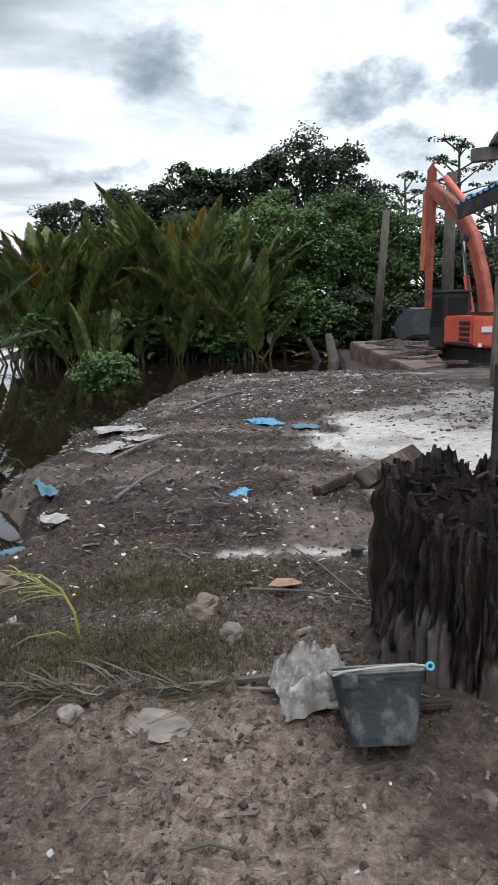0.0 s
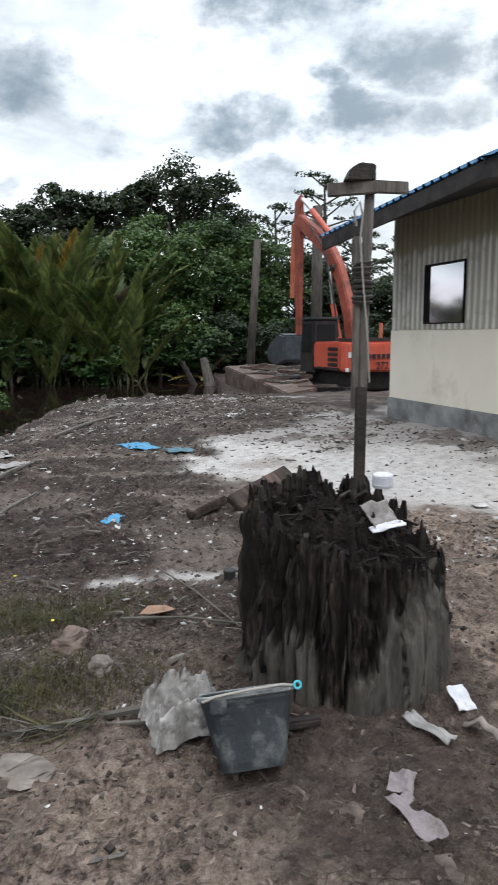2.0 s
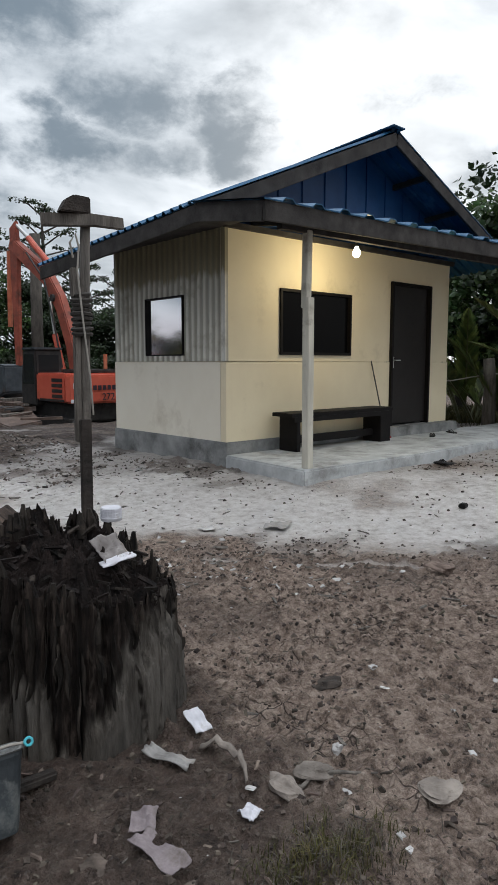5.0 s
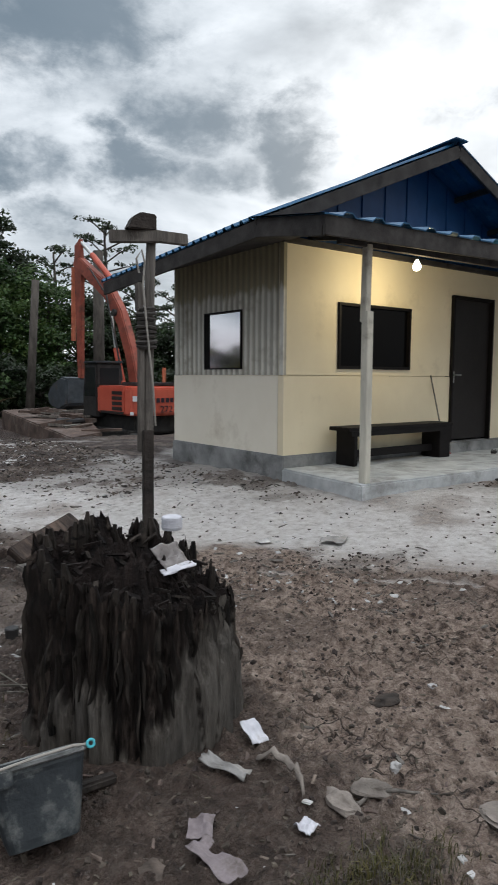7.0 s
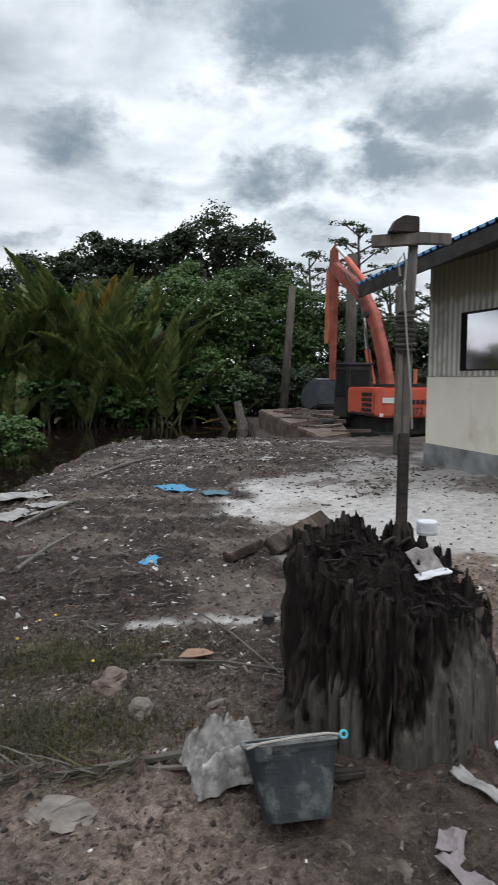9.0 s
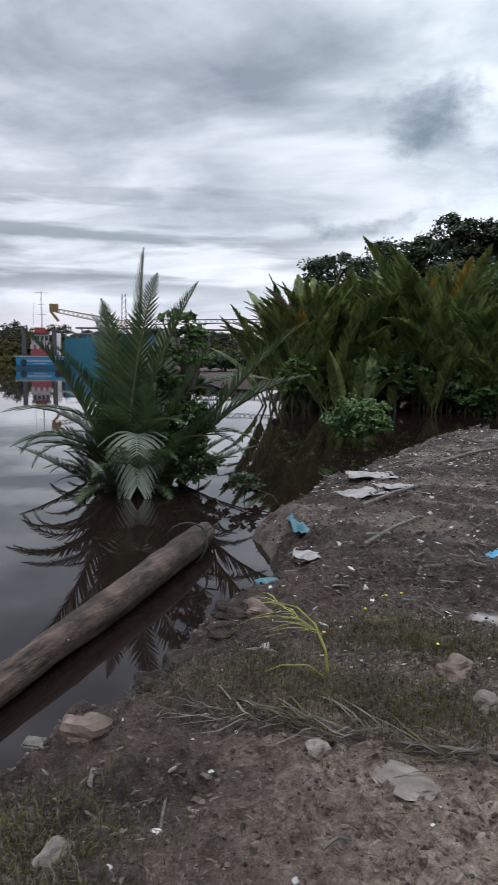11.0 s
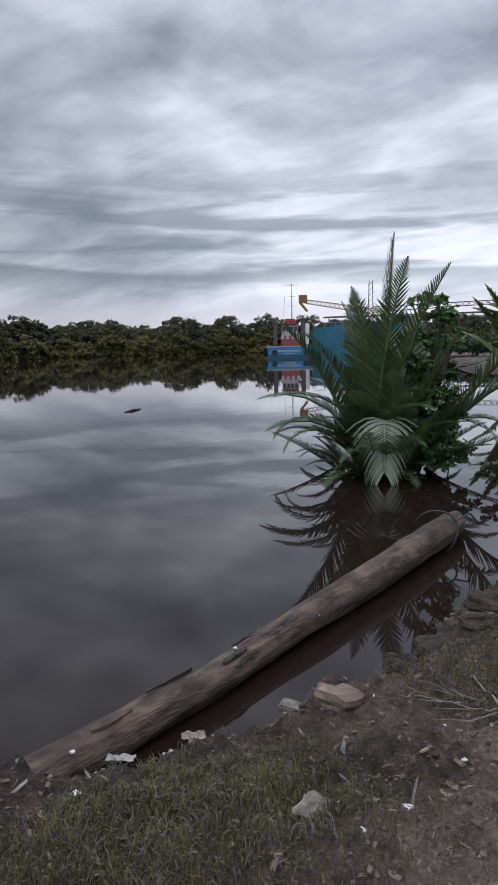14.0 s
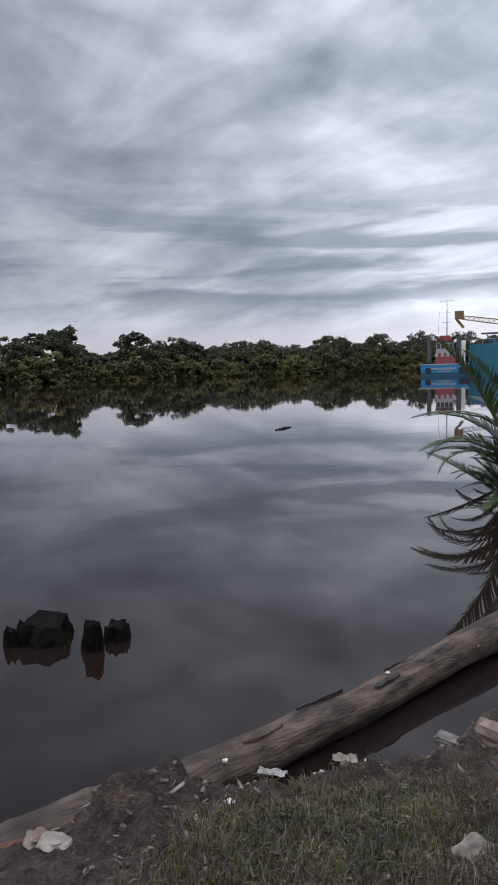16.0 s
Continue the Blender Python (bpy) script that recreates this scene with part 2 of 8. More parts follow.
def ground_material():
    m = bpy.data.materials.new("muddy_ground")
    m.use_nodes = True
    nt = m.node_tree
    N, L = nt.nodes.new, nt.links.new
    p = nt.nodes["Principled BSDF"]
    geo = N("ShaderNodeNewGeometry")

    def noise_tex(scale, detail, rough=0.6):
        n = N("ShaderNodeTexNoise")
        n.inputs["Scale"].default_value, n.inputs["Detail"].default_value, n.inputs["Roughness"].default_value = scale, detail, rough
        L(geo.outputs["Position"], n.inputs["Vector"])
        return n.outputs["Fac"]

    def ramp(fac, stops):
        r = N("ShaderNodeValToRGB")
        while len(r.color_ramp.elements) < len(stops):
            r.color_ramp.elements.new(0.5)
        for e, (pos, c) in zip(r.color_ramp.elements, stops):
            e.position, e.color = pos, (*c, 1)
        L(fac, r.inputs[0])
        return r.outputs[0]

    def mix(fac, a, b):
        x = N("ShaderNodeMix")
        x.data_type = "RGBA"
        L(fac, x.inputs["Factor"]), L(a, x.inputs["A"]), L(b, x.inputs["B"])
        return x.outputs["Result"]

    def attr(name):
        a = N("ShaderNodeAttribute")
        a.attribute_name = name
        return a.outputs["Fac"]

    soil = ramp(noise_tex(1.7, 9, 0.68), [(0.34, (0.026, 0.017, 0.0145)), (0.5, (0.086, 0.058, 0.047)), (0.68, (0.190, 0.138, 0.112))])
    speck = ramp(noise_tex(34, 6, 0.7), [(0.38, (0.010, 0.008, 0.007)), (0.5, (0.090, 0.072, 0.062)), (0.63, (0.30, 0.26, 0.23))])
    half = N("ShaderNodeValue")
    half.outputs[0].default_value = 0.62
    base = mix(half.outputs[0], soil, speck)
    # grit: every grain has its own tone
    vg, grit, quarter = N("ShaderNodeTexVoronoi"), N("ShaderNodeSeparateColor"), N("ShaderNodeValue")
    vg.inputs["Scale"].default_value = 95.0
    L(geo.outputs["Position"], vg.inputs["Vector"]), L(vg.outputs["Color"], grit.inputs[0])
    grain = ramp(grit.outputs[0], [(0.0, (0.012, 0.009, 0.007)), (0.45, (0.085, 0.064, 0.053)), (0.9, (0.23, 0.185, 0.158)), (1.0, (0.50, 0.46, 0.42))])
    quarter.outputs[0].default_value = 0.38
    fifth = N("ShaderNodeValue")
    fifth.outputs[0].default_value = 0.2
    base = mix(quarter.outputs[0], base, grain)
    mud = ramp(noise_tex(13, 9, 0.72), [(0.36, (0.008, 0.0052, 0.0045)), (0.52, (0.038, 0.0255, 0.0215)), (0.68, (0.112, 0.080, 0.067))])
    little = N("ShaderNodeValue")
    little.outputs[0].default_value = 0.08
    base = mix(attr("mud"), base, mix(little.outputs[0], mud, grain))
    tan = ramp(noise_tex(9, 9, 0.75), [(0.34, (0.085, 0.067, 0.057)), (0.5, (0.20, 0.165, 0.143)), (0.66, (0.33, 0.285, 0.255))])
    base = mix(attr("tan"), base, tan)
    pale = ramp(noise_tex(12, 8, 0.7), [(0.30, (0.38, 0.35, 0.325)), (0.46, (0.64, 0.61, 0.585)), (0.66, (0.80, 0.78, 0.765))])
    base = mix(attr("sand"), base, pale)
    clay = ramp(noise_tex(16, 10, 0.8), [(0.37, (0.026, 0.019, 0.016)), (0.48, (0.255, 0.194, 0.160)), (0.62, (0.52, 0.425, 0.36))])
    base = mix(attr("clay"), base, mix(fifth.outputs[0], clay, grain))
    # drying cracks
    v = N("ShaderNodeTexVoronoi")
    v.feature = "DISTANCE_TO_EDGE"
    v.inputs["Scale"].default_value = 13.0
    warp = N("ShaderNodeTexNoise")
    warp.inputs["Scale"].default_value = 6
    L(geo.outputs["Position"], warp.inputs["Vector"])
    wm = N("ShaderNodeVectorMath")
    wm.operation = "MULTIPLY_ADD"
    L(warp.outputs["Color"], wm.inputs[0])
    wm.inputs[1].default_value = (0.13, 0.13, 0.13)
    L(geo.outputs["Position"], wm.inputs[2]), L(wm.outputs[0], v.inputs["Vector"])
    crack = N("ShaderNodeMapRange")
    crack.inputs["From Max"].default_value = 0.045
    L(v.outputs["Distance"], crack.inputs["Value"])
    inv = N("ShaderNodeMath")
    inv.operation = "SUBTRACT"
    inv.inputs[0].default_value = 1.0
    L(crack.outputs[0], inv.inputs[1])
    patch = N("ShaderNodeMapRange")
    patch.inputs["From Min"].default_value, patch.inputs["From Max"].default_value = 0.54, 0.64
    L(noise_tex(2.3, 3), patch.inputs["Value"])
    cw, cw2 = N("ShaderNodeMath"), N("ShaderNodeMath")
    cw.operation = cw2.operation = "MULTIPLY"
    L(inv.outputs[0], cw.inputs[0]), L(attr("clay"), cw.inputs[1])
    L(cw.outputs[0], cw2.inputs[0]), L(patch.outputs[0], cw2.inputs[1])
    dark = N("ShaderNodeRGB")
    dark.outputs[0].default_value = (0.02, 0.015, 0.012, 1)
    base = mix(cw2.outputs[0], base, dark.outputs[0])
    hue = N("ShaderNodeHueSaturation")
    hue.inputs["Saturation"].default_value, hue.inputs["Value"].default_value = 1.10, 1.06
    L(base, hue.inputs["Color"]), L(hue.outputs[0], p.inputs["Base Color"])
    rr = N("ShaderNodeMapRange")
    rr.inputs["To Min"].default_value, rr.inputs["To Max"].default_value = 0.95, 0.72
    wet = N("ShaderNodeMath")
    wet.operation = "MAXIMUM"
    L(attr("mud"), wet.inputs[0]), L(attr("sand"), wet.inputs[1])
    L(wet.outputs[0], rr.inputs["Value"]), L(rr.outputs[0], p.inputs["Roughness"])
    p.inputs["Specular IOR Level"].default_value = 0.3
    h1, h2 = N("ShaderNodeMath"), N("ShaderNodeMath")
    h1.operation = h2.operation = "MULTIPLY_ADD"
    L(noise_tex(28, 8, 0.7), h1.inputs[0])
    h1.inputs[1].default_value = 1.0
    L(noise_tex(110, 4), h1.inputs[2])
    L(cw2.outputs[0], h2.inputs[0])
    h2.inputs[1].default_value = -1.2
    L(h1.outputs[0], h2.inputs[2])
    bp = N("ShaderNodeBump")
    bp.inputs["Strength"].default_value, bp.inputs["Distance"].default_value = 1.0, 0.038
    L(h2.outputs[0], bp.inputs["Height"]), L(bp.outputs[0], p.inputs["Normal"])
    return m


def water_material():
    m = bpy.data.materials.new("brown_river_water")
    m.use_nodes = True
    nt = m.node_tree
    N, L = nt.nodes.new, nt.links.new
    p = nt.nodes["Principled BSDF"]
    p.inputs["Base Color"].default_value = (0.0110, 0.0068, 0.0060, 1)
    p.inputs["Roughness"].default_value = 0.02
    p.inputs["IOR"].default_value = 1.33
    p.inputs["Specular IOR Level"].default_value = 0.62
    geo, n, bp = N("ShaderNodeNewGeometry"), N("ShaderNodeTexNoise"), N("ShaderNodeBump")
    mp = N("ShaderNodeMapping")
    mp.inputs["Scale"].default_value = (1.0, 0.45, 1)
    mp.inputs["Rotation"].default_value = (0, 0, radians(35))
    L(geo.outputs["Position"], mp.inputs[0]), L(mp.outputs[0], n.inputs["Vector"])
    n.inputs["Scale"].default_value, n.inputs["Detail"].default_value = 1.1, 3
    bp.inputs["Strength"].default_value, bp.inputs["Distance"].default_value = 0.035, 0.05
    L(n.outputs["Fac"], bp.inputs["Height"]), L(bp.outputs[0], p.inputs["Normal"])
    return m


def plain(name, c, rough=0.5, metal=0.0, spec=0.5, emit=0.0, trans=0.0):
    m = bpy.data.materials.new(name)
    m.use_nodes = True
    p = m.node_tree.nodes["Principled BSDF"]
    p.inputs["Base Color"].default_value = (*c, 1)
    p.inputs["Roughness"].default_value, p.inputs["Metallic"].default_value = rough, metal
    p.inputs["Specular IOR Level"].default_value = spec
    p.inputs["Transmission Weight"].default_value = trans
    if emit:
        p.inputs["Emission Color"].default_value = (1.0, 0.86, 0.6, 1)
        p.inputs["Emission Strength"].default_value = emit
    return m


GROUND, WATER = ground_material(), water_material()
BARK = mat("weathered_log_wood", (0.010, 0.007, 0.0058), (0.128, 0.089, 0.070), 19, 0.85, 1.0, 70, stretch=(1, 0.25, 1), stain=(0.022, 0.015, 0.012), stain_amt=0.72, stain_scale=3.2)
STUMP = mat("rotten_stump_wood", (0.003, 0.003, 0.003), (0.046, 0.037, 0.031), 17, 0.95, 1.0, 70, island=0.5, spec=0.2, stretch=(1.6, 1.6, 0.22), stain=(0.075, 0.063, 0.053), stain_amt=0.15, stain_scale=4.2)
WETWOOD = mat("waterlogged_black_wood", (0.003, 0.003, 0.003), (0.010, 0.008, 0.007), 8, 0.95, 0.8, 50, spec=0.05)
STUMP_TOP = mat("crumbled_stump_wood", (0.003, 0.0025, 0.0025), (0.024, 0.017, 0.015), 14, 0.95, 0.9, 90, spec=0.2)
GREYWOOD = mat("grey_weathered_timber", (0.060, 0.053, 0.047), (0.19, 0.17, 0.15), 10, 0.85, 0.5, 80, stretch=(2, 2, 0.25), stain=(0.06, 0.052, 0.045), stain_amt=0.4, stain_scale=4)
DARKWOOD = mat("dark_timber", (0.010, 0.008, 0.007), (0.050, 0.040, 0.034), 8, 0.85, 0.6, 60, stretch=(1, 1, 1), stain=(0.10, 0.083, 0.07), stain_amt=0.2, stain_scale=5)
ROOFWOOD = mat("roof_fascia_timber", (0.016, 0.014, 0.013), (0.056, 0.051, 0.048), 5, 0.8, 0.3, 60, stain=(0.03, 0.025, 0.022), stain_amt=0.3, stain_scale=3)
CREAM = mat("cream_painted_board", (0.74, 0.65, 0.46), (0.80, 0.71, 0.51), 1.6, 0.55, 0.05, 120, stain=(0.60, 0.52, 0.36), stain_amt=0.2, stain_scale=1.2)
CREAM_PALE = mat("pale_cream_painted_board", (0.80, 0.745, 0.62), (0.85, 0.80, 0.68), 1.6, 0.55, 0.05, 120, stain=(0.63, 0.57, 0.45), stain_amt=0.2, stain_scale=1.2)
SHEET = mat("galvanised_sheet", (0.60, 0.585, 0.53), (0.74, 0.725, 0.66), 3, 0.5, 0.08, 60, metal=0.1, stretch=(3, 3, 0.4), stain=(0.30, 0.275, 0.22), stain_amt=0.35, stain_scale=2.2)
BLUE_ROOF = mat("blue_roof_sheet", (0.016, 0.080, 0.17), (0.026, 0.11, 0.22), 3, 0.32, 0.05, 60, metal=0.2, stain=(0.12, 0.26, 0.40), stain_amt=0.15, stain_scale=2)
BLUE_GABLE = mat("blue_gable_sheet", (0.012, 0.060, 0.17), (0.020, 0.085, 0.22), 3, 0.45, 0.05, 60)
CONCRETE = mat("grey_cement", (0.16, 0.165, 0.165), (0.33, 0.335, 0.33), 3.5, 0.85, 0.4, 70, stain=(0.10, 0.10, 0.098), stain_amt=0.45, stain_scale=2.5)
CONCRETE_PALE = mat("pale_cement_slab", (0.34, 0.355, 0.36), (0.56, 0.575, 0.575), 3.0, 0.8, 0.35, 70, stain=(0.19, 0.185, 0.175), stain_amt=0.45, stain_scale=2.2)
DOORM = mat("dark_brown_door_paint", (0.008, 0.006, 0.006), (0.015, 0.012, 0.011), 3, 0.5, 0.05, 60)
BLACKWOOD = mat("black_stained_bench_wood", (0.004, 0.0035, 0.0035), (0.010, 0.008, 0.008), 6, 0.6, 0.15, 60, spec=0.2)
POSTM = mat("whitewashed_post", (0.42, 0.40, 0.34), (0.58, 0.555, 0.475), 5, 0.75, 0.3, 50, stretch=(2, 2, 0.3), stain=(0.24, 0.215, 0.175), stain_amt=0.3, stain_scale=4)
GLASS_DARK = plain("dark_window_glass", (0.003, 0.003, 0.0035), 0.2, 0.0, 0.05)
GLASS_SKY = plain("reflecting_window_glass", (0.85, 0.86, 0.88), 0.06, 1.0, 0.9)
CHROME = plain("worn_chrome", (0.55, 0.55, 0.53), 0.3, 1.0)
BULB = plain("lit_bulb_glass", (1, 0.95, 0.85), 0.3, 0.0, 0.5, emit=26.0)
FADED_ORANGE = mat("faded_orange_paint", (0.22, 0.052, 0.034), (0.36, 0.095, 0.060), 2.6, 0.6, 0.1, 60, stain=(0.10, 0.045, 0.032), stain_amt=0.45, stain_scale=3.2)
ORANGE = mat("orange_machine_paint", (0.46, 0.080, 0.048), (0.56, 0.120, 0.074), 2.2, 0.45, 0.06, 60, stain=(0.26, 0.06, 0.03), stain_amt=0.35, stain_scale=2.6)
RUSTY = mat("rusted_orange_steel", (0.40, 0.10, 0.055), (0.62, 0.20, 0.10), 3, 0.6, 0.15, 60, stain=(0.20, 0.06, 0.04), stain_amt=0.5, stain_scale=3)
BLACK_STEEL = mat("black_oily_steel", (0.012, 0.012, 0.013), (0.04, 0.038, 0.036), 6, 0.55, 0.2, 60)
BUCKET_STEEL = mat("blue_grey_steel", (0.035, 0.042, 0.050), (0.075, 0.088, 0.10), 4, 0.55, 0.2, 60, stain=(0.10, 0.07, 0.05), stain_amt=0.3)
CABGLASS = plain("cab_glass", (0.02, 0.022, 0.024), 0.08, 0.0, 0.6)
WHITE_PL = mat("dirty_white_plastic", (0.15, 0.142, 0.135), (0.34, 0.33, 0.318), 12, 0.6, 0.25, 80, stain=(0.22, 0.19, 0.16), stain_amt=0.3, stain_scale=8)
BLUE_TARP = mat("blue_plastic_sheet", (0.025, 0.19, 0.36), (0.045, 0.29, 0.50), 9, 0.45, 0.3, 60, stain=(0.09, 0.13, 0.15), stain_amt=0.45, stain_scale=9)
TEAL_BITS = mat("faded_teal_plastic", (0.028, 0.10, 0.135), (0.075, 0.18, 0.22), 11, 0.5, 0.3, 60, stain=(0.07, 0.06, 0.05), stain_amt=0.5, stain_scale=9)
TUB = mat("cement_crusted_tub", (0.010, 0.014, 0.018), (0.036, 0.043, 0.047), 5, 0.6, 0.25, 60, stain=(0.15, 0.155, 0.148), stain_amt=0.42, stain_scale=9)
CRUST = mat("dried_cement_crust", (0.10, 0.105, 0.103), (0.24, 0.245, 0.24), 16, 0.85, 0.5, 80)
# the rag's dark blotches give its dirt and also paint shade in the folds
RAG = mat("dirty_fold_shaded_cotton", (0.14, 0.13, 0.12), (0.52, 0.50, 0.48), 9, 0.95, 0.12, 220, stain=(0.045, 0.039, 0.035), stain_amt=0.55, stain_scale=11)
STONE = mat("dusty_stone", (0.115, 0.097, 0.085), (0.27, 0.235, 0.205), 9, 0.9, 0.5, 60, island=0.25)
PINKSTONE = mat("reddish_stone", (0.075, 0.053, 0.043), (0.21, 0.158, 0.132), 9, 0.9, 0.5, 60)
GRAVEL = mat("soil_clods", (0.020, 0.015, 0.012), (0.112, 0.087, 0.073), 12, 0.95, 0.4, 60, island=0.5)
MUDLUMP = mat("dark_wet_mud", (0.008, 0.006, 0.005), (0.060, 0.044, 0.037), 22, 0.85, 1.0, 90, spec=0.25)
CHIPS = mat("wood_chips", (0.050, 0.038, 0.030), (0.175, 0.138, 0.112), 12, 0.9, 0.3, 60, island=0.55)
SHARDS = mat("pale_litter", (0.26, 0.25, 0.24), (0.50, 0.49, 0.48), 12, 0.6, 0.2, 60, island=0.25)
GRASSM = mat("short_grass", (0.036, 0.036, 0.011), (0.106, 0.095, 0.031), 5, 0.7, 0, 60, island=0.45, leaf=True)
STRAW = mat("dry_straw", (0.053, 0.046, 0.037), (0.130, 0.117, 0.100), 6, 0.85, 0.1, 60, island=0.35)
REED = mat("yellow_green_reed", (0.20, 0.215, 0.038), (0.36, 0.35, 0.078), 6, 0.5, 0.1, 60, leaf=True)
NIPA = mat("nipa_leaf", (0.036, 0.070, 0.022), (0.185, 0.215, 0.062), 2.0, 0.4, 0, 60, island=0.4, leaf=True)
NIPA_NEAR = mat("near_nipa_leaf", (0.030, 0.056, 0.024), (0.080, 0.115, 0.048), 2.0, 0.38, 0, 60, island=0.3, leaf=True)
NIPA_PALE = mat("pale_nipa_underside", (0.20, 0.245, 0.185), (0.30, 0.345, 0.27), 3.0, 0.5, 0, 60, island=0.2, leaf=True)
NIPA_YELLOW = mat("yellowing_nipa_leaf", (0.16, 0.12, 0.025), (0.30, 0.21, 0.04), 3.0, 0.5, 0, 60, island=0.3, leaf=True)
NIPA_DRY = mat("dry_nipa_leaf", (0.12, 0.095, 0.06), (0.22, 0.18, 0.125), 3.0, 0.7, 0, 60, island=0.35, leaf=True)
STALK = mat("palm_stalk", (0.055, 0.065, 0.024), (0.12, 0.12, 0.055), 4, 0.6, 0.1, 60)
LEAF_A = mat("broad_leaf", (0.022, 0.050, 0.015), (0.070, 0.122, 0.032), 0.7, 0.5, 0, 60, island=0.5, leaf=True)
LEAF_B = mat("light_leaf", (0.030, 0.070, 0.016), (0.100, 0.162, 0.042), 0.7, 0.5, 0, 60, island=0.45, leaf=True)
LEAF_C = mat("dark_leaf", (0.013, 0.024, 0.010), (0.036, 0.056, 0.020), 0.5, 0.5, 0, 60, island=0.5, leaf=True)
LEAF_FRINGE = mat("distant_mangrove_leaf", (0.030, 0.035, 0.010), (0.125, 0.113, 0.030), 0.09, 0.6, 0, 30, island=0.5, leaf=True)
LEAF_FAR = mat("distant_leaf", (0.014, 0.019, 0.008), (0.066, 0.062, 0.024), 0.07, 0.6, 0, 30, island=0.5, leaf=True)
TRUNK = mat("tree_bark", (0.035, 0.030, 0.026), (0.10, 0.088, 0.075), 6, 0.9, 0.5, 40, stretch=(1, 1, 0.3))
HULL_BLUE = mat("blue_hull_paint", (0.014, 0.15, 0.32), (0.022, 0.20, 0.40), 0.3, 0.5, 0, 10, stain=(0.05, 0.13, 0.22), stain_amt=0.3, stain_scale=0.4)
HULL_DARK = mat("dark_hull_paint", (0.012, 0.055, 0.10), (0.02, 0.08, 0.14), 0.3, 0.5, 0, 10)
BARGE_TEAL = mat("teal_barge_paint", (0.012, 0.085, 0.13), (0.025, 0.13, 0.18), 0.25, 0.55, 0, 10, stain=(0.05, 0.06, 0.06), stain_amt=0.3, stain_scale=0.3)
SHIP_WHITE = plain("ship_white_paint", (0.30, 0.29, 0.30), 0.5)
SHIP_GREY = plain("ship_grey_red_paint", (0.20, 0.11, 0.11), 0.5)
SHIP_RED = plain("ship_red_paint", (0.20, 0.035, 0.032), 0.5)
CRANE_YELLOW = plain("crane_yellow_paint", (0.16, 0.095, 0.03), 0.5)
GIRDER = plain("dark_girder_paint", (0.055, 0.05, 0.05), 0.6)
ROPE = plain("old_rope", (0.045, 0.04, 0.036), 0.9)
CORD = plain("grey_cord", (0.30, 0.28, 0.25), 0.8)
RING_BLUE = plain("blue_wire_coating", (0.06, 0.40, 0.47), 0.5)
RUST_DECK = mat("rusty_pontoon_steel", (0.045, 0.030, 0.024), (0.15, 0.105, 0.085), 3, 0.85, 0.4, 50, stain=(0.22, 0.19, 0.17), stain_amt=0.35, stain_scale=1.6)
ORANGE_LEAF = mat("dead_orange_leaf", (0.20, 0.115, 0.075), (0.29, 0.185, 0.125), 12, 0.7, 0.2, 60)
RUBBER = plain("black_rubber", (0.014, 0.014, 0.015), 0.7)
BROOM_RED = plain("red_broom_bristle", (0.38, 0.045, 0.05), 0.7)
BROOM_GREEN = plain("green_broom_bristle", (0.05, 0.25, 0.12), 0.7)
BRICK_RED = mat("old_red_brick", (0.07, 0.025, 0.018), (0.13, 0.05, 0.035), 14, 0.9, 0.4, 60)
FLOWER = plain("yellow_flower", (0.62, 0.48, 0.03), 0.6)
LETTER = plain("dark_lettering", (0.03, 0.02, 0.03), 0.5)
STICKER = plain("white_sticker", (0.62, 0.65, 0.68), 0.5)
PAPER = mat("crumpled_white_paper", (0.46, 0.46, 0.50), (0.62, 0.62, 0.66), 14, 0.8, 0.15, 80, stain=(0.32, 0.29, 0.28), stain_amt=0.2, stain_scale=14)
FILM = mat("smoky_plastic_film", (0.11, 0.095, 0.09), (0.22, 0.20, 0.19), 12, 0.3, 0.2, 60)
LAVENDER = mat("faded_lavender_cloth", (0.15, 0.125, 0.13), (0.29, 0.25, 0.26), 10, 0.95, 0.3, 120, stain=(0.11, 0.09, 0.08), stain_amt=0.5, stain_scale=9)


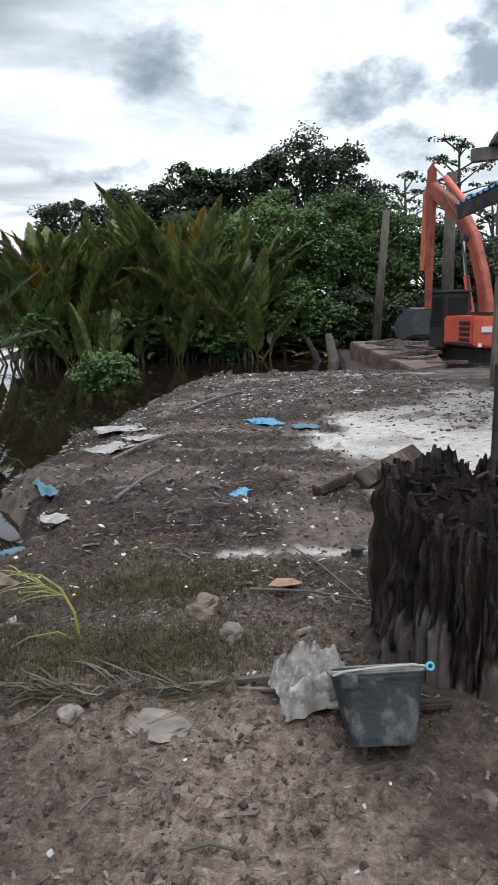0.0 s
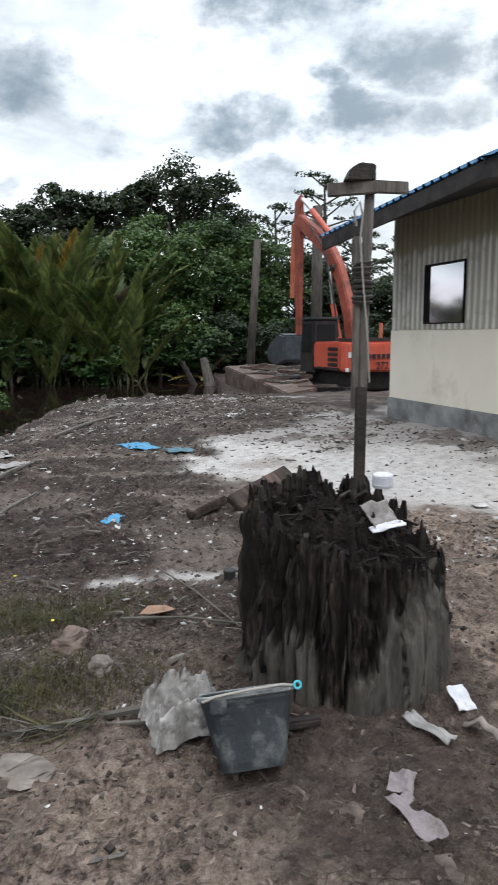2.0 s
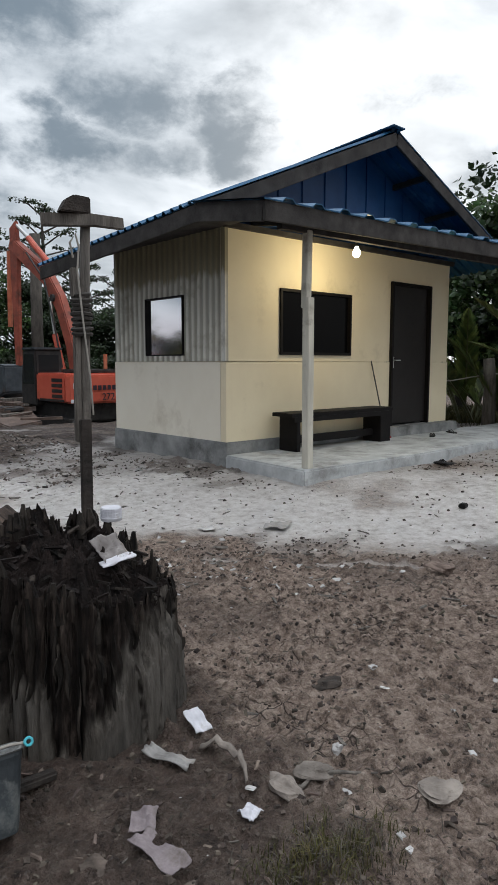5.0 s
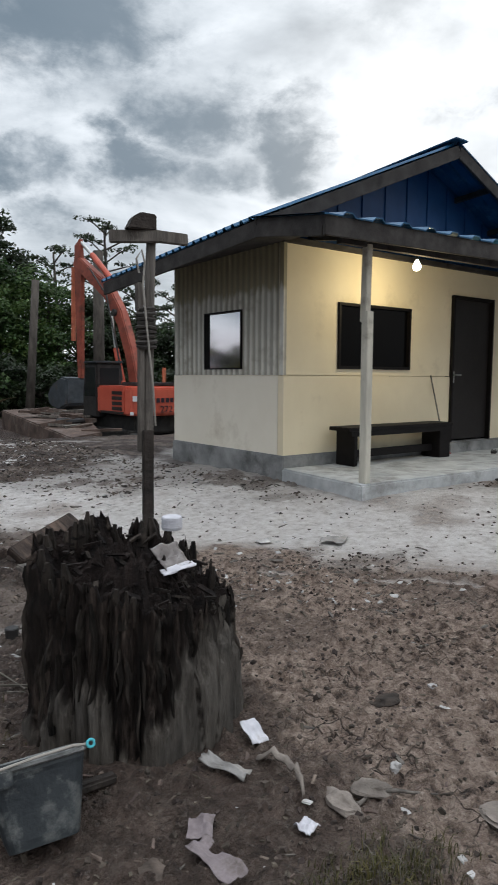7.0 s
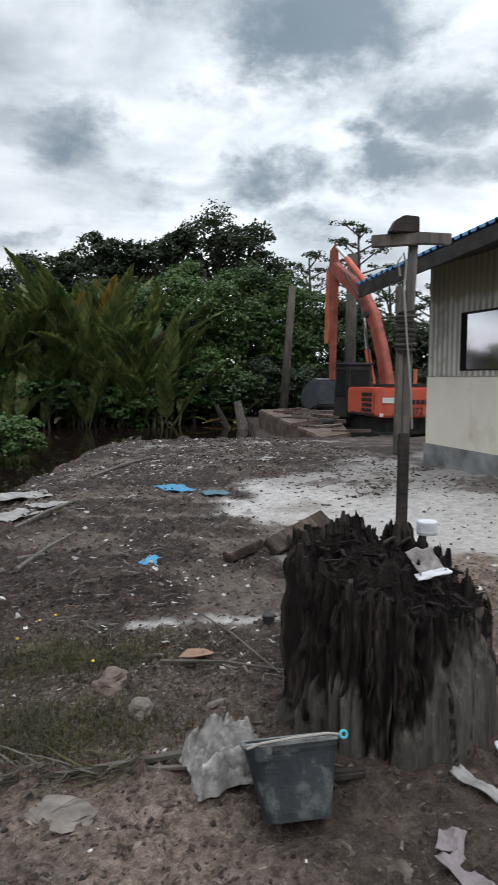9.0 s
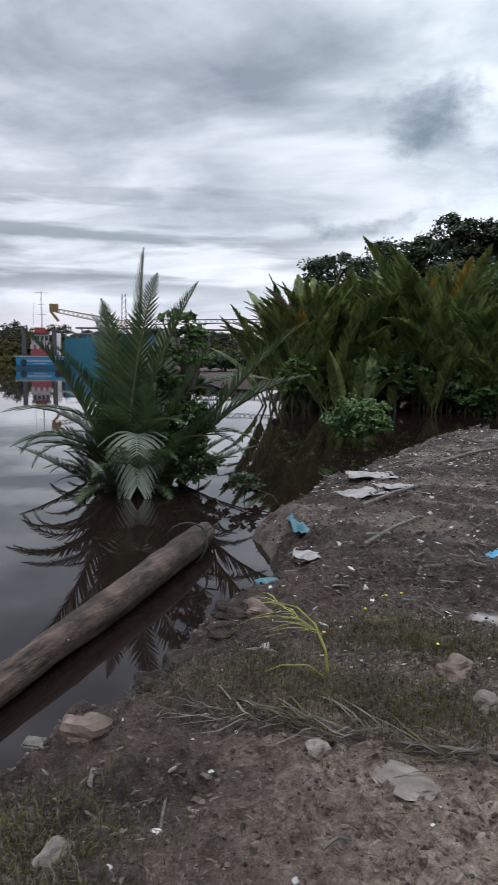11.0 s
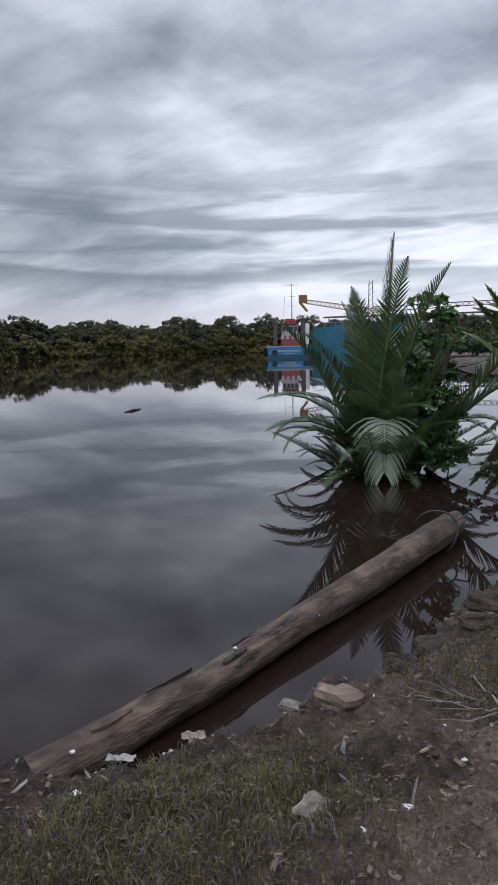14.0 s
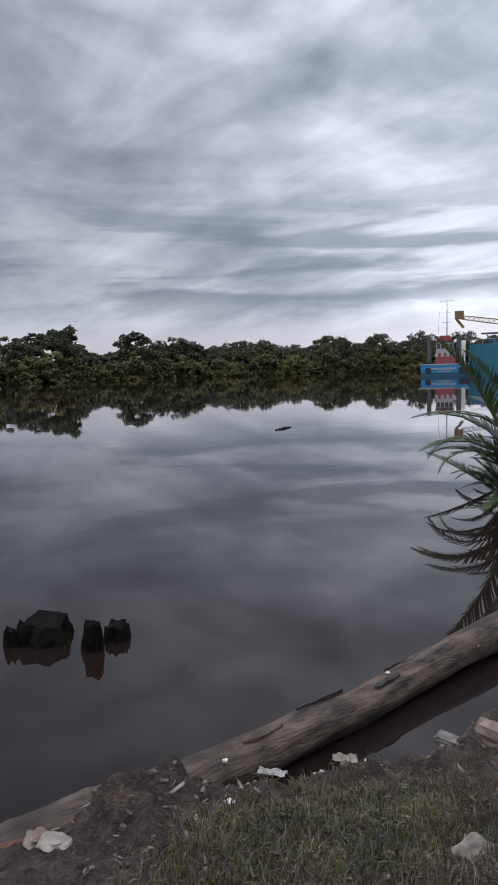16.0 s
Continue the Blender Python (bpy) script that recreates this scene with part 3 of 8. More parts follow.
def weather_and_shade_sheet(m):
    """The old waterline on the wall sheet: dull and yellowed above, washed pale below, with a ragged edge; and painted
    shade between the ribs.
    """
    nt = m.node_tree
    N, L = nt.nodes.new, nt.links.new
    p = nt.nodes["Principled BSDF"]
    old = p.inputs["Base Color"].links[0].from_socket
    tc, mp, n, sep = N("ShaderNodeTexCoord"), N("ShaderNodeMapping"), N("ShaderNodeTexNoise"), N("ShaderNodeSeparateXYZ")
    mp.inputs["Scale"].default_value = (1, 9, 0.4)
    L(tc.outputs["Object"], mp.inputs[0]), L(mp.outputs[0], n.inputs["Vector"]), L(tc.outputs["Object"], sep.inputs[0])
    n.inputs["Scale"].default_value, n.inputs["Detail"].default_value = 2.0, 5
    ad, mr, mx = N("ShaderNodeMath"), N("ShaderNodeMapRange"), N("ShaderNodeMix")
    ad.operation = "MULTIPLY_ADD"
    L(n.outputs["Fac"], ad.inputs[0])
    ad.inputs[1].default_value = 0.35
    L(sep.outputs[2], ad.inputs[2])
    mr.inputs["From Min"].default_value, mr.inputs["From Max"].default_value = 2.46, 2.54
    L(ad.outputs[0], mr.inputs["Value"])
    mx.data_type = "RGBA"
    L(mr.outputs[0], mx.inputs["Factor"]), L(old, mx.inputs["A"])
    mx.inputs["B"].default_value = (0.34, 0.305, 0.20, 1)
    # shade in the valleys between the ribs, painted as a darker tone
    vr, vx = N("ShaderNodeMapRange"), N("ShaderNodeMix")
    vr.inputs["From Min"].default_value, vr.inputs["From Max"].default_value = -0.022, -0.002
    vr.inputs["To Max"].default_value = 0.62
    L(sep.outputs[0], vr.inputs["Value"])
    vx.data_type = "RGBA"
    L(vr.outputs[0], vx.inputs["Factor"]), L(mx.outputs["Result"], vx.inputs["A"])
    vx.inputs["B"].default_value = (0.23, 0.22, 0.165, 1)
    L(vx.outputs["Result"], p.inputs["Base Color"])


weather_and_shade_sheet(SHEET)


# ---- mesh helpers ----
class Geo:
    """A growing list of vertices and faces."""

    def __init__(self):
        self.v, self.f = [], []

    def add(self, verts, faces):
        n = len(self.v)
        self.v += [tuple(p) for p in verts]
        self.f += [tuple(n + i for i in f) for f in faces]
        return self

    def box(self, c, s, rot=None):
        h = [Vector((a * s[0] / 2, b * s[1] / 2, d * s[2] / 2)) for a in (-1, 1) for b in (-1, 1) for d in (-1, 1)]
        if rot:
            e = Euler([radians(a) for a in rot]).to_matrix()
            h = [e @ p for p in h]
        return self.add([p + Vector(c) for p in h], [(0, 1, 3, 2), (4, 6, 7, 5), (0, 4, 5, 1), (2, 3, 7, 6), (0, 2, 6, 4), (1, 5, 7, 3)])

    def beam(self, p, q, w, h, up=(0, 0, 1)):
        """A bar of section w x h from p to q."""
        p, q = Vector(p), Vector(q)
        d = (q - p).normalized()
        side = d.cross(Vector(up))
        side = side.normalized() if side.length > 1e-4 else Vector((1, 0, 0))
        top = side.cross(d).normalized()
        vs = [o + side * a * w / 2 + top * b * h / 2 for o in (p, q) for a, b in ((-1, -1), (1, -1), (1, 1), (-1, 1))]
        return self.add(vs, [(3, 2, 1, 0), (4, 5, 6, 7), (0, 1, 5, 4), (1, 2, 6, 5), (2, 3, 7, 6), (3, 0, 4, 7)])

    def tube(self, pts, radii, seg=8, caps=True):
        pts = [Vector(p) for p in pts]
        if isinstance(radii, (int, float)):
            radii = [radii] * len(pts)
        rings, prev = [], None
        for i, p in enumerate(pts):
            d = (pts[min(i + 1, len(pts) - 1)] - pts[max(i - 1, 0)]).normalized()
            ref = prev if prev is not None else (Vector((0, 0, 1)) if abs(d.z) < 0.9 else Vector((1, 0, 0)))
            a = (ref - d * ref.dot(d)).normalized()
            prev, b = a, d.cross(a)
            rings.append([p + (a * math.cos(2 * math.pi * k / seg) + b * math.sin(2 * math.pi * k / seg)) * radii[i] for k in range(seg)])
        vs = [q for r in rings for q in r]
        fs = [(i * seg + k, i * seg + (k + 1) % seg, (i + 1) * seg + (k + 1) % seg, (i + 1) * seg + k) for i in range(len(pts) - 1) for k in range(seg)]
        if caps:
            fs += [tuple(range(seg))[::-1], tuple((len(pts) - 1) * seg + k for k in range(seg))]
        return self.add(vs, fs)

    def prism(self, outline, axis_from, axis_to, to3):
        """An outline of 2D points swept between two depths; to3(a, b, depth) gives the place."""
        n = len(outline)
        vs = [to3(a, b, d) for d in (axis_from, axis_to) for a, b in outline]
        fs = [tuple(range(n))[::-1], tuple(range(n, 2 * n))] + [(i, (i + 1) % n, n + (i + 1) % n, n + i) for i in range(n)]
        return self.add(vs, fs)

    def blob(self, c, r, squash=(1, 1, 1), rough=0.25, seed=0, seg=9, rings=6):
        rnd = random.Random(seed)
        off = Vector((rnd.uniform(0, 90), rnd.uniform(0, 90), rnd.uniform(0, 90)))
        vs = []
        for i in range(rings + 1):
            for k in range(seg):
                th, ph = math.pi * i / rings, 2 * math.pi * k / seg
                d = Vector((math.sin(th) * math.cos(ph), math.sin(th) * math.sin(ph), math.cos(th)))
                s = r * (1 + rough * 2 * noise.noise(d * 1.3 + off))
                vs.append(Vector(c) + Vector((d.x * squash[0], d.y * squash[1], d.z * squash[2])) * s)
        fs = [(i * seg + k, (i + 1) * seg + k, (i + 1) * seg + (k + 1) % seg, i * seg + (k + 1) % seg) for i in range(rings) for k in range(seg)]
        return self.add(vs, fs)


def mesh_of(name, g, material, bevel=0.0, smooth=False):
    me = bpy.data.meshes.new(name)
    me.from_pydata(g.v, [], g.f)
    me.validate()
    bm = bmesh.new()
    bm.from_mesh(me)
    if len(bm.verts) < 4000:
        bmesh.ops.recalc_face_normals(bm, faces=bm.faces)
    if bevel:
        bmesh.ops.bevel(bm, geom=[e for e in bm.edges if len(e.link_faces) == 2 and e.calc_face_angle(0) > 0.5], offset=bevel, segments=2, affect="EDGES", clamp_overlap=True)
    for f in bm.faces:
        f.smooth = smooth
    bm.to_mesh(me)
    bm.free()
    me.materials.append(material)
    return me


def part(name, g, material, parent=None, label="", bevel=0.0, smooth=False):
    ob = new(name, mesh_of(name, g, material, bevel, smooth))
    if parent:
        ob.parent = parent
    return tagged(ob, label) if label else ob


def thing(name, label, category, at=(0, 0, 0), turn=0.0, group="", kind=""):
    ob = new(name)
    ob.empty_display_size = 0.1
    ob.matrix_basis = pose(*at, 0, 0, turn)
    return tagged(ob, label, category, group, kind)


def solo(name, g, material, label, category, at=(0, 0, 0), turn=0.0, bevel=0.0, smooth=False, group="", kind=""):
    ob = part(name, g, material, None, "", bevel, smooth)
    ob.matrix_basis = pose(*at, 0, 0, turn)
    return tagged(ob, label, category, group, kind)


def fast_mesh(name, verts, faces, material, smooth=False):
    """A mesh from numpy arrays; faces is (n, k) with one k."""
    me = bpy.data.meshes.new(name)
    n, k = faces.shape
    me.vertices.add(len(verts)), me.loops.add(n * k), me.polygons.add(n)
    me.vertices.foreach_set("co", np.ascontiguousarray(verts, dtype=np.float32).ravel())
    me.loops.foreach_set("vertex_index", np.ascontiguousarray(faces, dtype=np.int32).ravel())
    me.polygons.foreach_set("loop_start", np.arange(0, n * k, k, dtype=np.int32))
    me.polygons.foreach_set("use_smooth", np.full(n, smooth))
    me.update(calc_edges=True)
    me.materials.append(material)
    return me


# ---- terrain ----
WATER_Z = -0.45
RNG = np.random.RandomState(7)
LATTICE = RNG.rand(256, 256)


def vnoise(x, y):
    xi, yi = np.floor(x).astype(int), np.floor(y).astype(int)
    fx, fy = x - xi, y - yi
    fx, fy = fx * fx * (3 - 2 * fx), fy * fy * (3 - 2 * fy)
    a, b = LATTICE[xi % 256, yi % 256], LATTICE[(xi + 1) % 256, yi % 256]
    c, d = LATTICE[xi % 256, (yi + 1) % 256], LATTICE[(xi + 1) % 256, (yi + 1) % 256]
    return a + (b - a) * fx + (c - a) * fy + (a - b - c + d) * fx * fy - 0.5


def fbm(x, y, octaves=4, gain=0.5):
    s, amp = 0, 1.0
    for o in range(octaves):
        s = s + amp * vnoise(x * 2 ** o + 17.3 * o, y * 2 ** o + 5.1 * o)
        amp *= gain
    return s


def smooth(a, b, x):
    t = np.clip((x - a) / (b - a), 0, 1)
    return t * t * (3 - 2 * t)


SHORE_Y = [-400, -60, -6, -1.0, 0.5, 1.0, 1.2, 1.5, 1.8, 2.1, 2.4, 2.85, 3.1, 3.7, 4.2, 4.8, 5.4, 6.2, 8.3, 11.5, 15.1, 18.5, 20]
SHORE_X = [-40, -9, -3.0, -2.50, -2.40, -2.32, -2.20, -2.07, -1.94, -1.80, -1.72, -1.58, -1.70, -1.76, -1.68, -1.62, -1.95, -2.38, -2.40, -1.95, -1.5, -0.6, 0.6]


def land(x, y):
    """Distance inland from the waterline, roughly; negative over water."""
    wob = 0.10 * fbm(x * 2.1, y * 2.1, 3)
    near = np.minimum(x - np.interp(y, SHORE_Y, SHORE_X), (18.3 + 34 * smooth(2.4, 5.2, x) + 500 * smooth(6, 14, x) - y) * 0.8)
    far_w = np.minimum((y - 27.5 - 1.2 * np.sin(x * 0.5)), (x + 10.5 + 0.10 * (y - 27)) * 0.9)
    upper = np.minimum(y - 46, (x + 21 + 0.55 * (y - 46)))
    a, r = np.degrees(np.arctan2(-x, y)), np.hypot(x, y)
    over = r - np.interp(a, [-5, 15, 30, 42, 50, 60, 68, 76, 90, 120, 160, 180], [420, 360, 320, 290, 270, 235, 200, 165, 130, 110, 100, 100])
    over = np.where((a > 0) | (a < -140), over, -50)
    return np.maximum.reduce([near, far_w, upper, over]) + wob


def height(x, y):
    d = land(x, y)
    z = np.where(d > 0, WATER_Z + 0.45 * (1 - np.exp(-d / (0.40 - 0.20 * smooth(1.5, 2.1, y) * smooth(7, 6, y)))), WATER_Z + np.maximum(d * 0.6, -1.6))
    r = np.hypot(x, y)
    rise = 0.14 * smooth(4.2, 6.0, x * 0.62 + y * 0.55) * smooth(-0.5, 2.5, x) * (1 - smooth(11, 15, y))
    z = z + np.where(d > 0, rise, 0)
    z = z - 0.25 * smooth(14, 17, y) * (d > 0.4) * (r < 40)
    rough = smooth(-0.15, 0.5, d) * (1 - smooth(60, 120, r))
    flat = 1 - 0.75 * sand_mask(x, y)
    z = z + rough * flat * (0.055 * fbm(x * 1.1, y * 1.1, 3) + 0.040 * fbm(x * 4.3 + 9, y * 4.3, 3) + 0.024 * np.maximum(fbm(x * 11, y * 11, 3), -0.2))
    # trodden clods and shallow ruts, away from the far grid
    near = rough * flat * (1 - smooth(7, 11, r))
    z = z + near * (0.075 * np.maximum(fbm(x * 15 + 3, y * 15, 2) - 0.10, 0) + 0.030 * np.maximum(fbm(x * 33, y * 33 + 8, 2), -0.1) - 0.05 * np.maximum(0.035 - np.abs(fbm(x * 3.1 + 70, y * 3.1, 3)), 0))
    # broken, slumping edge of the bank
    z = z + 0.16 * np.exp(-((d - 0.22) / 0.20) ** 2) * (d > 0) * fbm(x * 5.5 + 2, y * 5.5 + 40, 3) * (r < 20)
    # mud heaped over the near end of the log
    z = z + (0.14 + 0.05 * fbm(x * 8, y * 8, 4)) * np.exp(-(((x + 2.12) / 0.15) ** 2 + ((y - 0.92) / 0.42) ** 2))
    # loose soil heaped round the foot of the stump
    z = z + 0.05 * np.exp(-((x - 0.85) ** 2 + (y - 2.25) ** 2) / 0.30)
    return z


def sand_mask(x, y):
    """Pale washed sand: a tongue that widens from the stump towards the porch, with a thin line along its near edge."""
    n = fbm(x * 1.4 + 3, y * 1.4, 4)
    fine = fbm(x * 5.2 + 11, y * 5.2, 3)
    top = np.interp(x, [-0.1, 0.5, 0.9, 1.8, 2.8, 3.7, 5.0, 30], [6.3, 7.0, 7.9, 8.4, 9.6, 10.2, 10.6, 9.0])
    foot = np.interp(x, [0.2, 0.5, 1.1, 1.6, 2.1, 3.06, 3.4, 5.0, 9.0, 30], [6.2, 5.9, 5.5, 4.65, 4.0, 3.35, 2.95, 2.0, 0.6, -4.0])
    body = smooth(-0.1, 0.35, y - foot - 0.25 + 0.5 * n + 0.25 * fine) * smooth(-0.25, 0.55, top - y + 1.1 * n + 0.4 * fine) * smooth(-0.05, 0.4, x + 0.4 * n)
    bare = smooth(0.10, 0.26, fbm(x * 2.2 + 31, y * 3.1 + 4, 4)) * smooth(0.5, 1.6, np.abs(y - foot - 1.9))
    tone = 0.55 + 0.45 * smooth(2.6, 1.0, np.abs(y - foot - 1.5 + n))
    line = smooth(0.075, 0.015, np.abs(y - foot + 0.05 + 0.16 * n + 0.05 * fine)) * smooth(1.5, 1.9, x) * smooth(-0.30, 0.05, fine + 0.5 * n) * 0.95
    streak = smooth(0.10, 0.0, np.abs(y - 3.6 + 0.05 * x + 0.12 * n)) * smooth(-0.4, -0.1, x) * smooth(0.9, 0.6, x) * smooth(-0.2, 0.15, fine) * 0.9
    streak2 = smooth(0.30, 0.0, np.abs(y - 12.6 - 0.1 * x - 1.2 * n)) * smooth(-1.0, 0.4, x) * smooth(5, 3, x) * 0.6
    return np.clip(body * tone * (1 - 0.7 * bare) + line + streak + streak2, 0, 1)


def gz(x, y):
    return float(height(np.array([x], float), np.array([y], float))[0])


def spread(lo, hi, step, far_lo, far_hi, n):
    mid = np.arange(lo, hi, step)
    g = np.geomspace(1, 1 + abs(far_lo - lo), n) - 1
    h = np.geomspace(1, 1 + abs(far_hi - hi), n) - 1
    return np.unique(np.concatenate([lo - g[::-1], mid, hi + h]))


def build_ground():
    xs = np.unique(np.concatenate([spread(-3.2, 4.2, 0.030, -900, 900, 90), np.arange(-2.3, 2.6, 0.0136)]))
    ys = np.unique(np.concatenate([spread(0.4, 7.5, 0.030, -900, 900, 120), np.arange(0.9, 4.6, 0.0136)]))
    xs, ys = xs[np.append(np.diff(xs) > 0.004, True)], ys[np.append(np.diff(ys) > 0.004, True)]
    X, Y = np.meshgrid(xs, ys)
    Z = height(X, Y)
    nx, ny = len(xs), len(ys)
    i = (np.arange(ny - 1)[:, None] * nx + np.arange(nx - 1)[None, :]).ravel()
    me = fast_mesh("ground", np.stack([X, Y, Z], -1).reshape(-1, 3), np.stack([i, i + 1, i + nx + 1, i + nx], 1), GROUND, True)
    d = land(X, Y)
    # the ring round the stump's foot holds dark moist soil and painted shade
    mud = 0.8 * smooth(-0.55, -1.05, X + 0.3 * fbm(X * 2.3, Y * 2.3 + 5, 3)) * smooth(7, 6, Y) + smooth(0.75, 0.1, d) * (0.75 + 0.5 * fbm(X * 3, Y * 3, 3)) + smooth(-1.70, -1.95, X) * smooth(1.6, 1.2, Y) + 0.8 * smooth(0.62, 0.30, np.hypot((X - 0.72) * 0.9, Y - 1.95) + 0.25 * fbm(X * 5, Y * 5, 3)) + 0.9 * smooth(0.62, 0.36, np.hypot(X - 0.92, Y - 1.68) + 0.3 * fbm(X * 4 + 18, Y * 4, 3)) + 0.9 * smooth(0.70, 0.42, np.hypot(X - 0.84, Y - 2.28) + 0.3 * fbm(X * 4 + 8, Y * 4, 3)) + 0.55 * smooth(0.1, 0.3, fbm(X * 1.7 + 60, Y * 1.7 + 9, 4)) + 0.9 * smooth(7.5, 9.5, Y) * smooth(6, 3.5, X) + smooth(24, 30, Y) + 0.75 * smooth(3.1, 4.2, Y + 0.6 * fbm(X * 2, Y * 2, 3)) * smooth(1.6, 0.6, X)
    clay = smooth(2.55, 1.75, Y + 0.5 * fbm(X * 2, Y * 2, 3)) * smooth(-1.0, -0.35, X + 0.4 * fbm(X * 3 + 5, Y * 3, 3)) * 0.85 + smooth(0.12, 0.42, fbm(X * 0.9 + 40, Y * 0.9, 4)) * 0.6
    tan = smooth(0.75, 0.3, np.hypot((X - 0.48) * 1.6, (Y - 4.2) * 0.75) + 0.5 * fbm(X * 2.6 + 7, Y * 2.6, 3)) + 0.85 * smooth(0.02, 0.25, fbm(X * 1.9 + 21, Y * 3.5, 4)) * smooth(4.2, 5, Y) * smooth(14, 11, Y)
    tan = tan + 1.0 * smooth(1.35, 2.1, X + 0.4 * fbm(X * 2 + 3, Y * 2, 3)) * smooth(2.7, 1.6, Y + 0.3 * X - 0.4)
    clay = clay + 1.0 * smooth(0.95, 1.5, X) * smooth(4.6, 3.8, 0.62 * X + 0.6 * Y)
    for key, val in (("sand", sand_mask(X, Y)), ("tan", 0.8 * np.clip(tan, 0, 1)), ("mud", mud), ("clay", clay * (1 - 0.75 * np.clip(mud, 0, 1)))):
        a = me.attributes.new(key, "FLOAT", "POINT")
        a.data.foreach_set("value", np.clip(val, 0, 1).astype(np.float32).ravel())
    tagged(new("ground", me), "brown muddy ground strewn with debris and pale sand", "ground", kind="structure")
    s = 1400.0
    g = Geo().add([(-s, -s, WATER_Z), (s, -s, WATER_Z), (s, s, WATER_Z), (-s, s, WATER_Z)], [(0, 1, 2, 3)])
    solo("water", g, WATER, "still dark brown river water mirroring the sky", "water", kind="structure")


build_ground()

# ---- house ----
HX, HY, HT = 4.093, 6.677, 8.6
HW, HD = 4.55, 2.42          # front width and depth of the house
FLOOR, JOIN, EAVE = 0.41, 1.34, 2.88


def corrugated(g, p0, along, up, n, pitch, depth, out):
    """A sheet of n ribs: along and up are edge vectors from p0, out the rib direction."""
    p0, along, up, out = Vector(p0), Vector(along), Vector(up), Vector(out)
    a = along.normalized()
    prof = []
    for k in range(n):
        b = k * pitch
        prof += [(b, 0), (b + pitch * 0.56, 0), (b + pitch * 0.66, depth), (b + pitch * 0.88, depth)]
    prof.append((n * pitch, 0))
    scale = along.length / (n * pitch)
    vs = []
    for lvl in (0, 1):
        for s, o in prof:
            vs.append(p0 + a * s * scale + out * o + up * lvl)
    m = len(prof)
    back = [v - out * 0.012 for v in vs]
    fs = [(i, i + 1, m + i + 1, m + i) for i in range(m - 1)]
    fs += [tuple(2 * m + j for j in f[::-1]) for f in fs]
    fs += [(i, 2 * m + i, 2 * m + i + 1, i + 1) for i in range(m - 1)] + [(m + i, m + i + 1, 3 * m + i + 1, 3 * m + i) for i in range(m - 1)]
    return g.add(vs + back, fs)


def build_house():
    h = thing("house", "small cream board house with blue metal roof and porch", "house", (HX, HY, 0), HT)
    T = 0.10
    # front wall, pierced by window and door, in upper and lower courses
    w0, w1, wz0, wz1 = 0.84, 2.17, 1.42, 2.22
    d0, d1, dz1 = 3.05, 4.03, 2.47

    def wall_boxes(g, spans):
        for u0, u1, z0, z1 in spans:
            g.box(((u0 + u1) / 2, T / 2, (z0 + z1) / 2), (u1 - u0, T, z1 - z0))
        return g

    for span in ((0, w0, JOIN, EAVE), (w0, w1, JOIN, wz0), (w0, w1, wz1, EAVE), (w1, d0, JOIN, EAVE), (d0, d1, dz1, EAVE), (d1, HW, JOIN, EAVE)):
        part("wall_board", wall_boxes(Geo(), [span]), CREAM, h)
    for u0, u1 in ((-0.012, d0), (d1, HW + 0.012)):
        part("lower_wall_board", Geo().box(((u0 + u1) / 2, T / 2 - 0.008, (FLOOR + JOIN - 0.006) / 2), (u1 - u0, T, JOIN - 0.006 - FLOOR)), CREAM, h)
    # side wall: pale lower board, galvanised sheet above
    g = Geo().box((T / 2 - 0.012, T + (HD - T) / 2, (FLOOR + JOIN - 0.004) / 2), (T, HD - T, JOIN - 0.004 - FLOOR))
    part("side_wall_lower", g, CREAM_PALE, h, "pale cream lower side wall")
    s0, s1, sz0, sz1 = 0.80, 1.62, 1.41, 2.14
    g = Geo()
    rib = 0.115
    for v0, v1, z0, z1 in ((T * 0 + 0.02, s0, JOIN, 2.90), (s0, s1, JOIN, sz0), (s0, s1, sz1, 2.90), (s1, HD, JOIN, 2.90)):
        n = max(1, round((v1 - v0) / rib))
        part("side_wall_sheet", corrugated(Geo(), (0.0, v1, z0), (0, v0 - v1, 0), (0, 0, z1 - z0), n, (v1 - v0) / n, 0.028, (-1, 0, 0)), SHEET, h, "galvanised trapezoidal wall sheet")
    part("corner_trim", Geo().box((-0.004, 0.012, (JOIN + EAVE) / 2), (0.045, 0.05, EAVE - JOIN)), SHEET, h)
    part("end_wall", Geo().box((HW - T / 2, HD / 2, (FLOOR + EAVE) / 2), (T, HD - 0.2, EAVE - FLOOR)), CREAM, h)
    part("rear_wall", Geo().box((HW / 2, HD - T / 2, (FLOOR + EAVE) / 2), (HW - 0.22, T, EAVE - FLOOR)), CREAM, h)
    # plinth and porch slab
    g = Geo().box((HW / 2, HD / 2 + 0.0, 0.13), (HW + 0.06, HD + 0.06, 0.558))
    part("plinth", g, CONCRETE, h, "rough grey cement plinth", bevel=0.012)
    part("door_step", Geo().box(((d0 + d1) / 2 + 0.25, -0.09, 0.33), (1.75, 0.14, 0.15)), CONCRETE, h, bevel=0.012)
    g = Geo().prism([(-0.06, -0.04), (-0.20, -1.42), (1.6, -1.46), (3.4, -1.36), (6.2, -1.30), (6.2, -0.035)], -0.1, 0.27, lambda a, b, d: (a, b, d))
    part("porch_slab", g, CONCRETE_PALE, h, "pale blue-grey cement porch slab", bevel=0.018)
    # porch post with splice and beam
    g = Geo().beam((-0.07, -1.34, 0.27), (-0.098, -1.36, 1.95), 0.085, 0.085, (0, 1, 0)).beam((-0.100, -1.33, 1.85), (-0.118, -1.36, 2.58), 0.075, 0.075, (0, 1, 0))
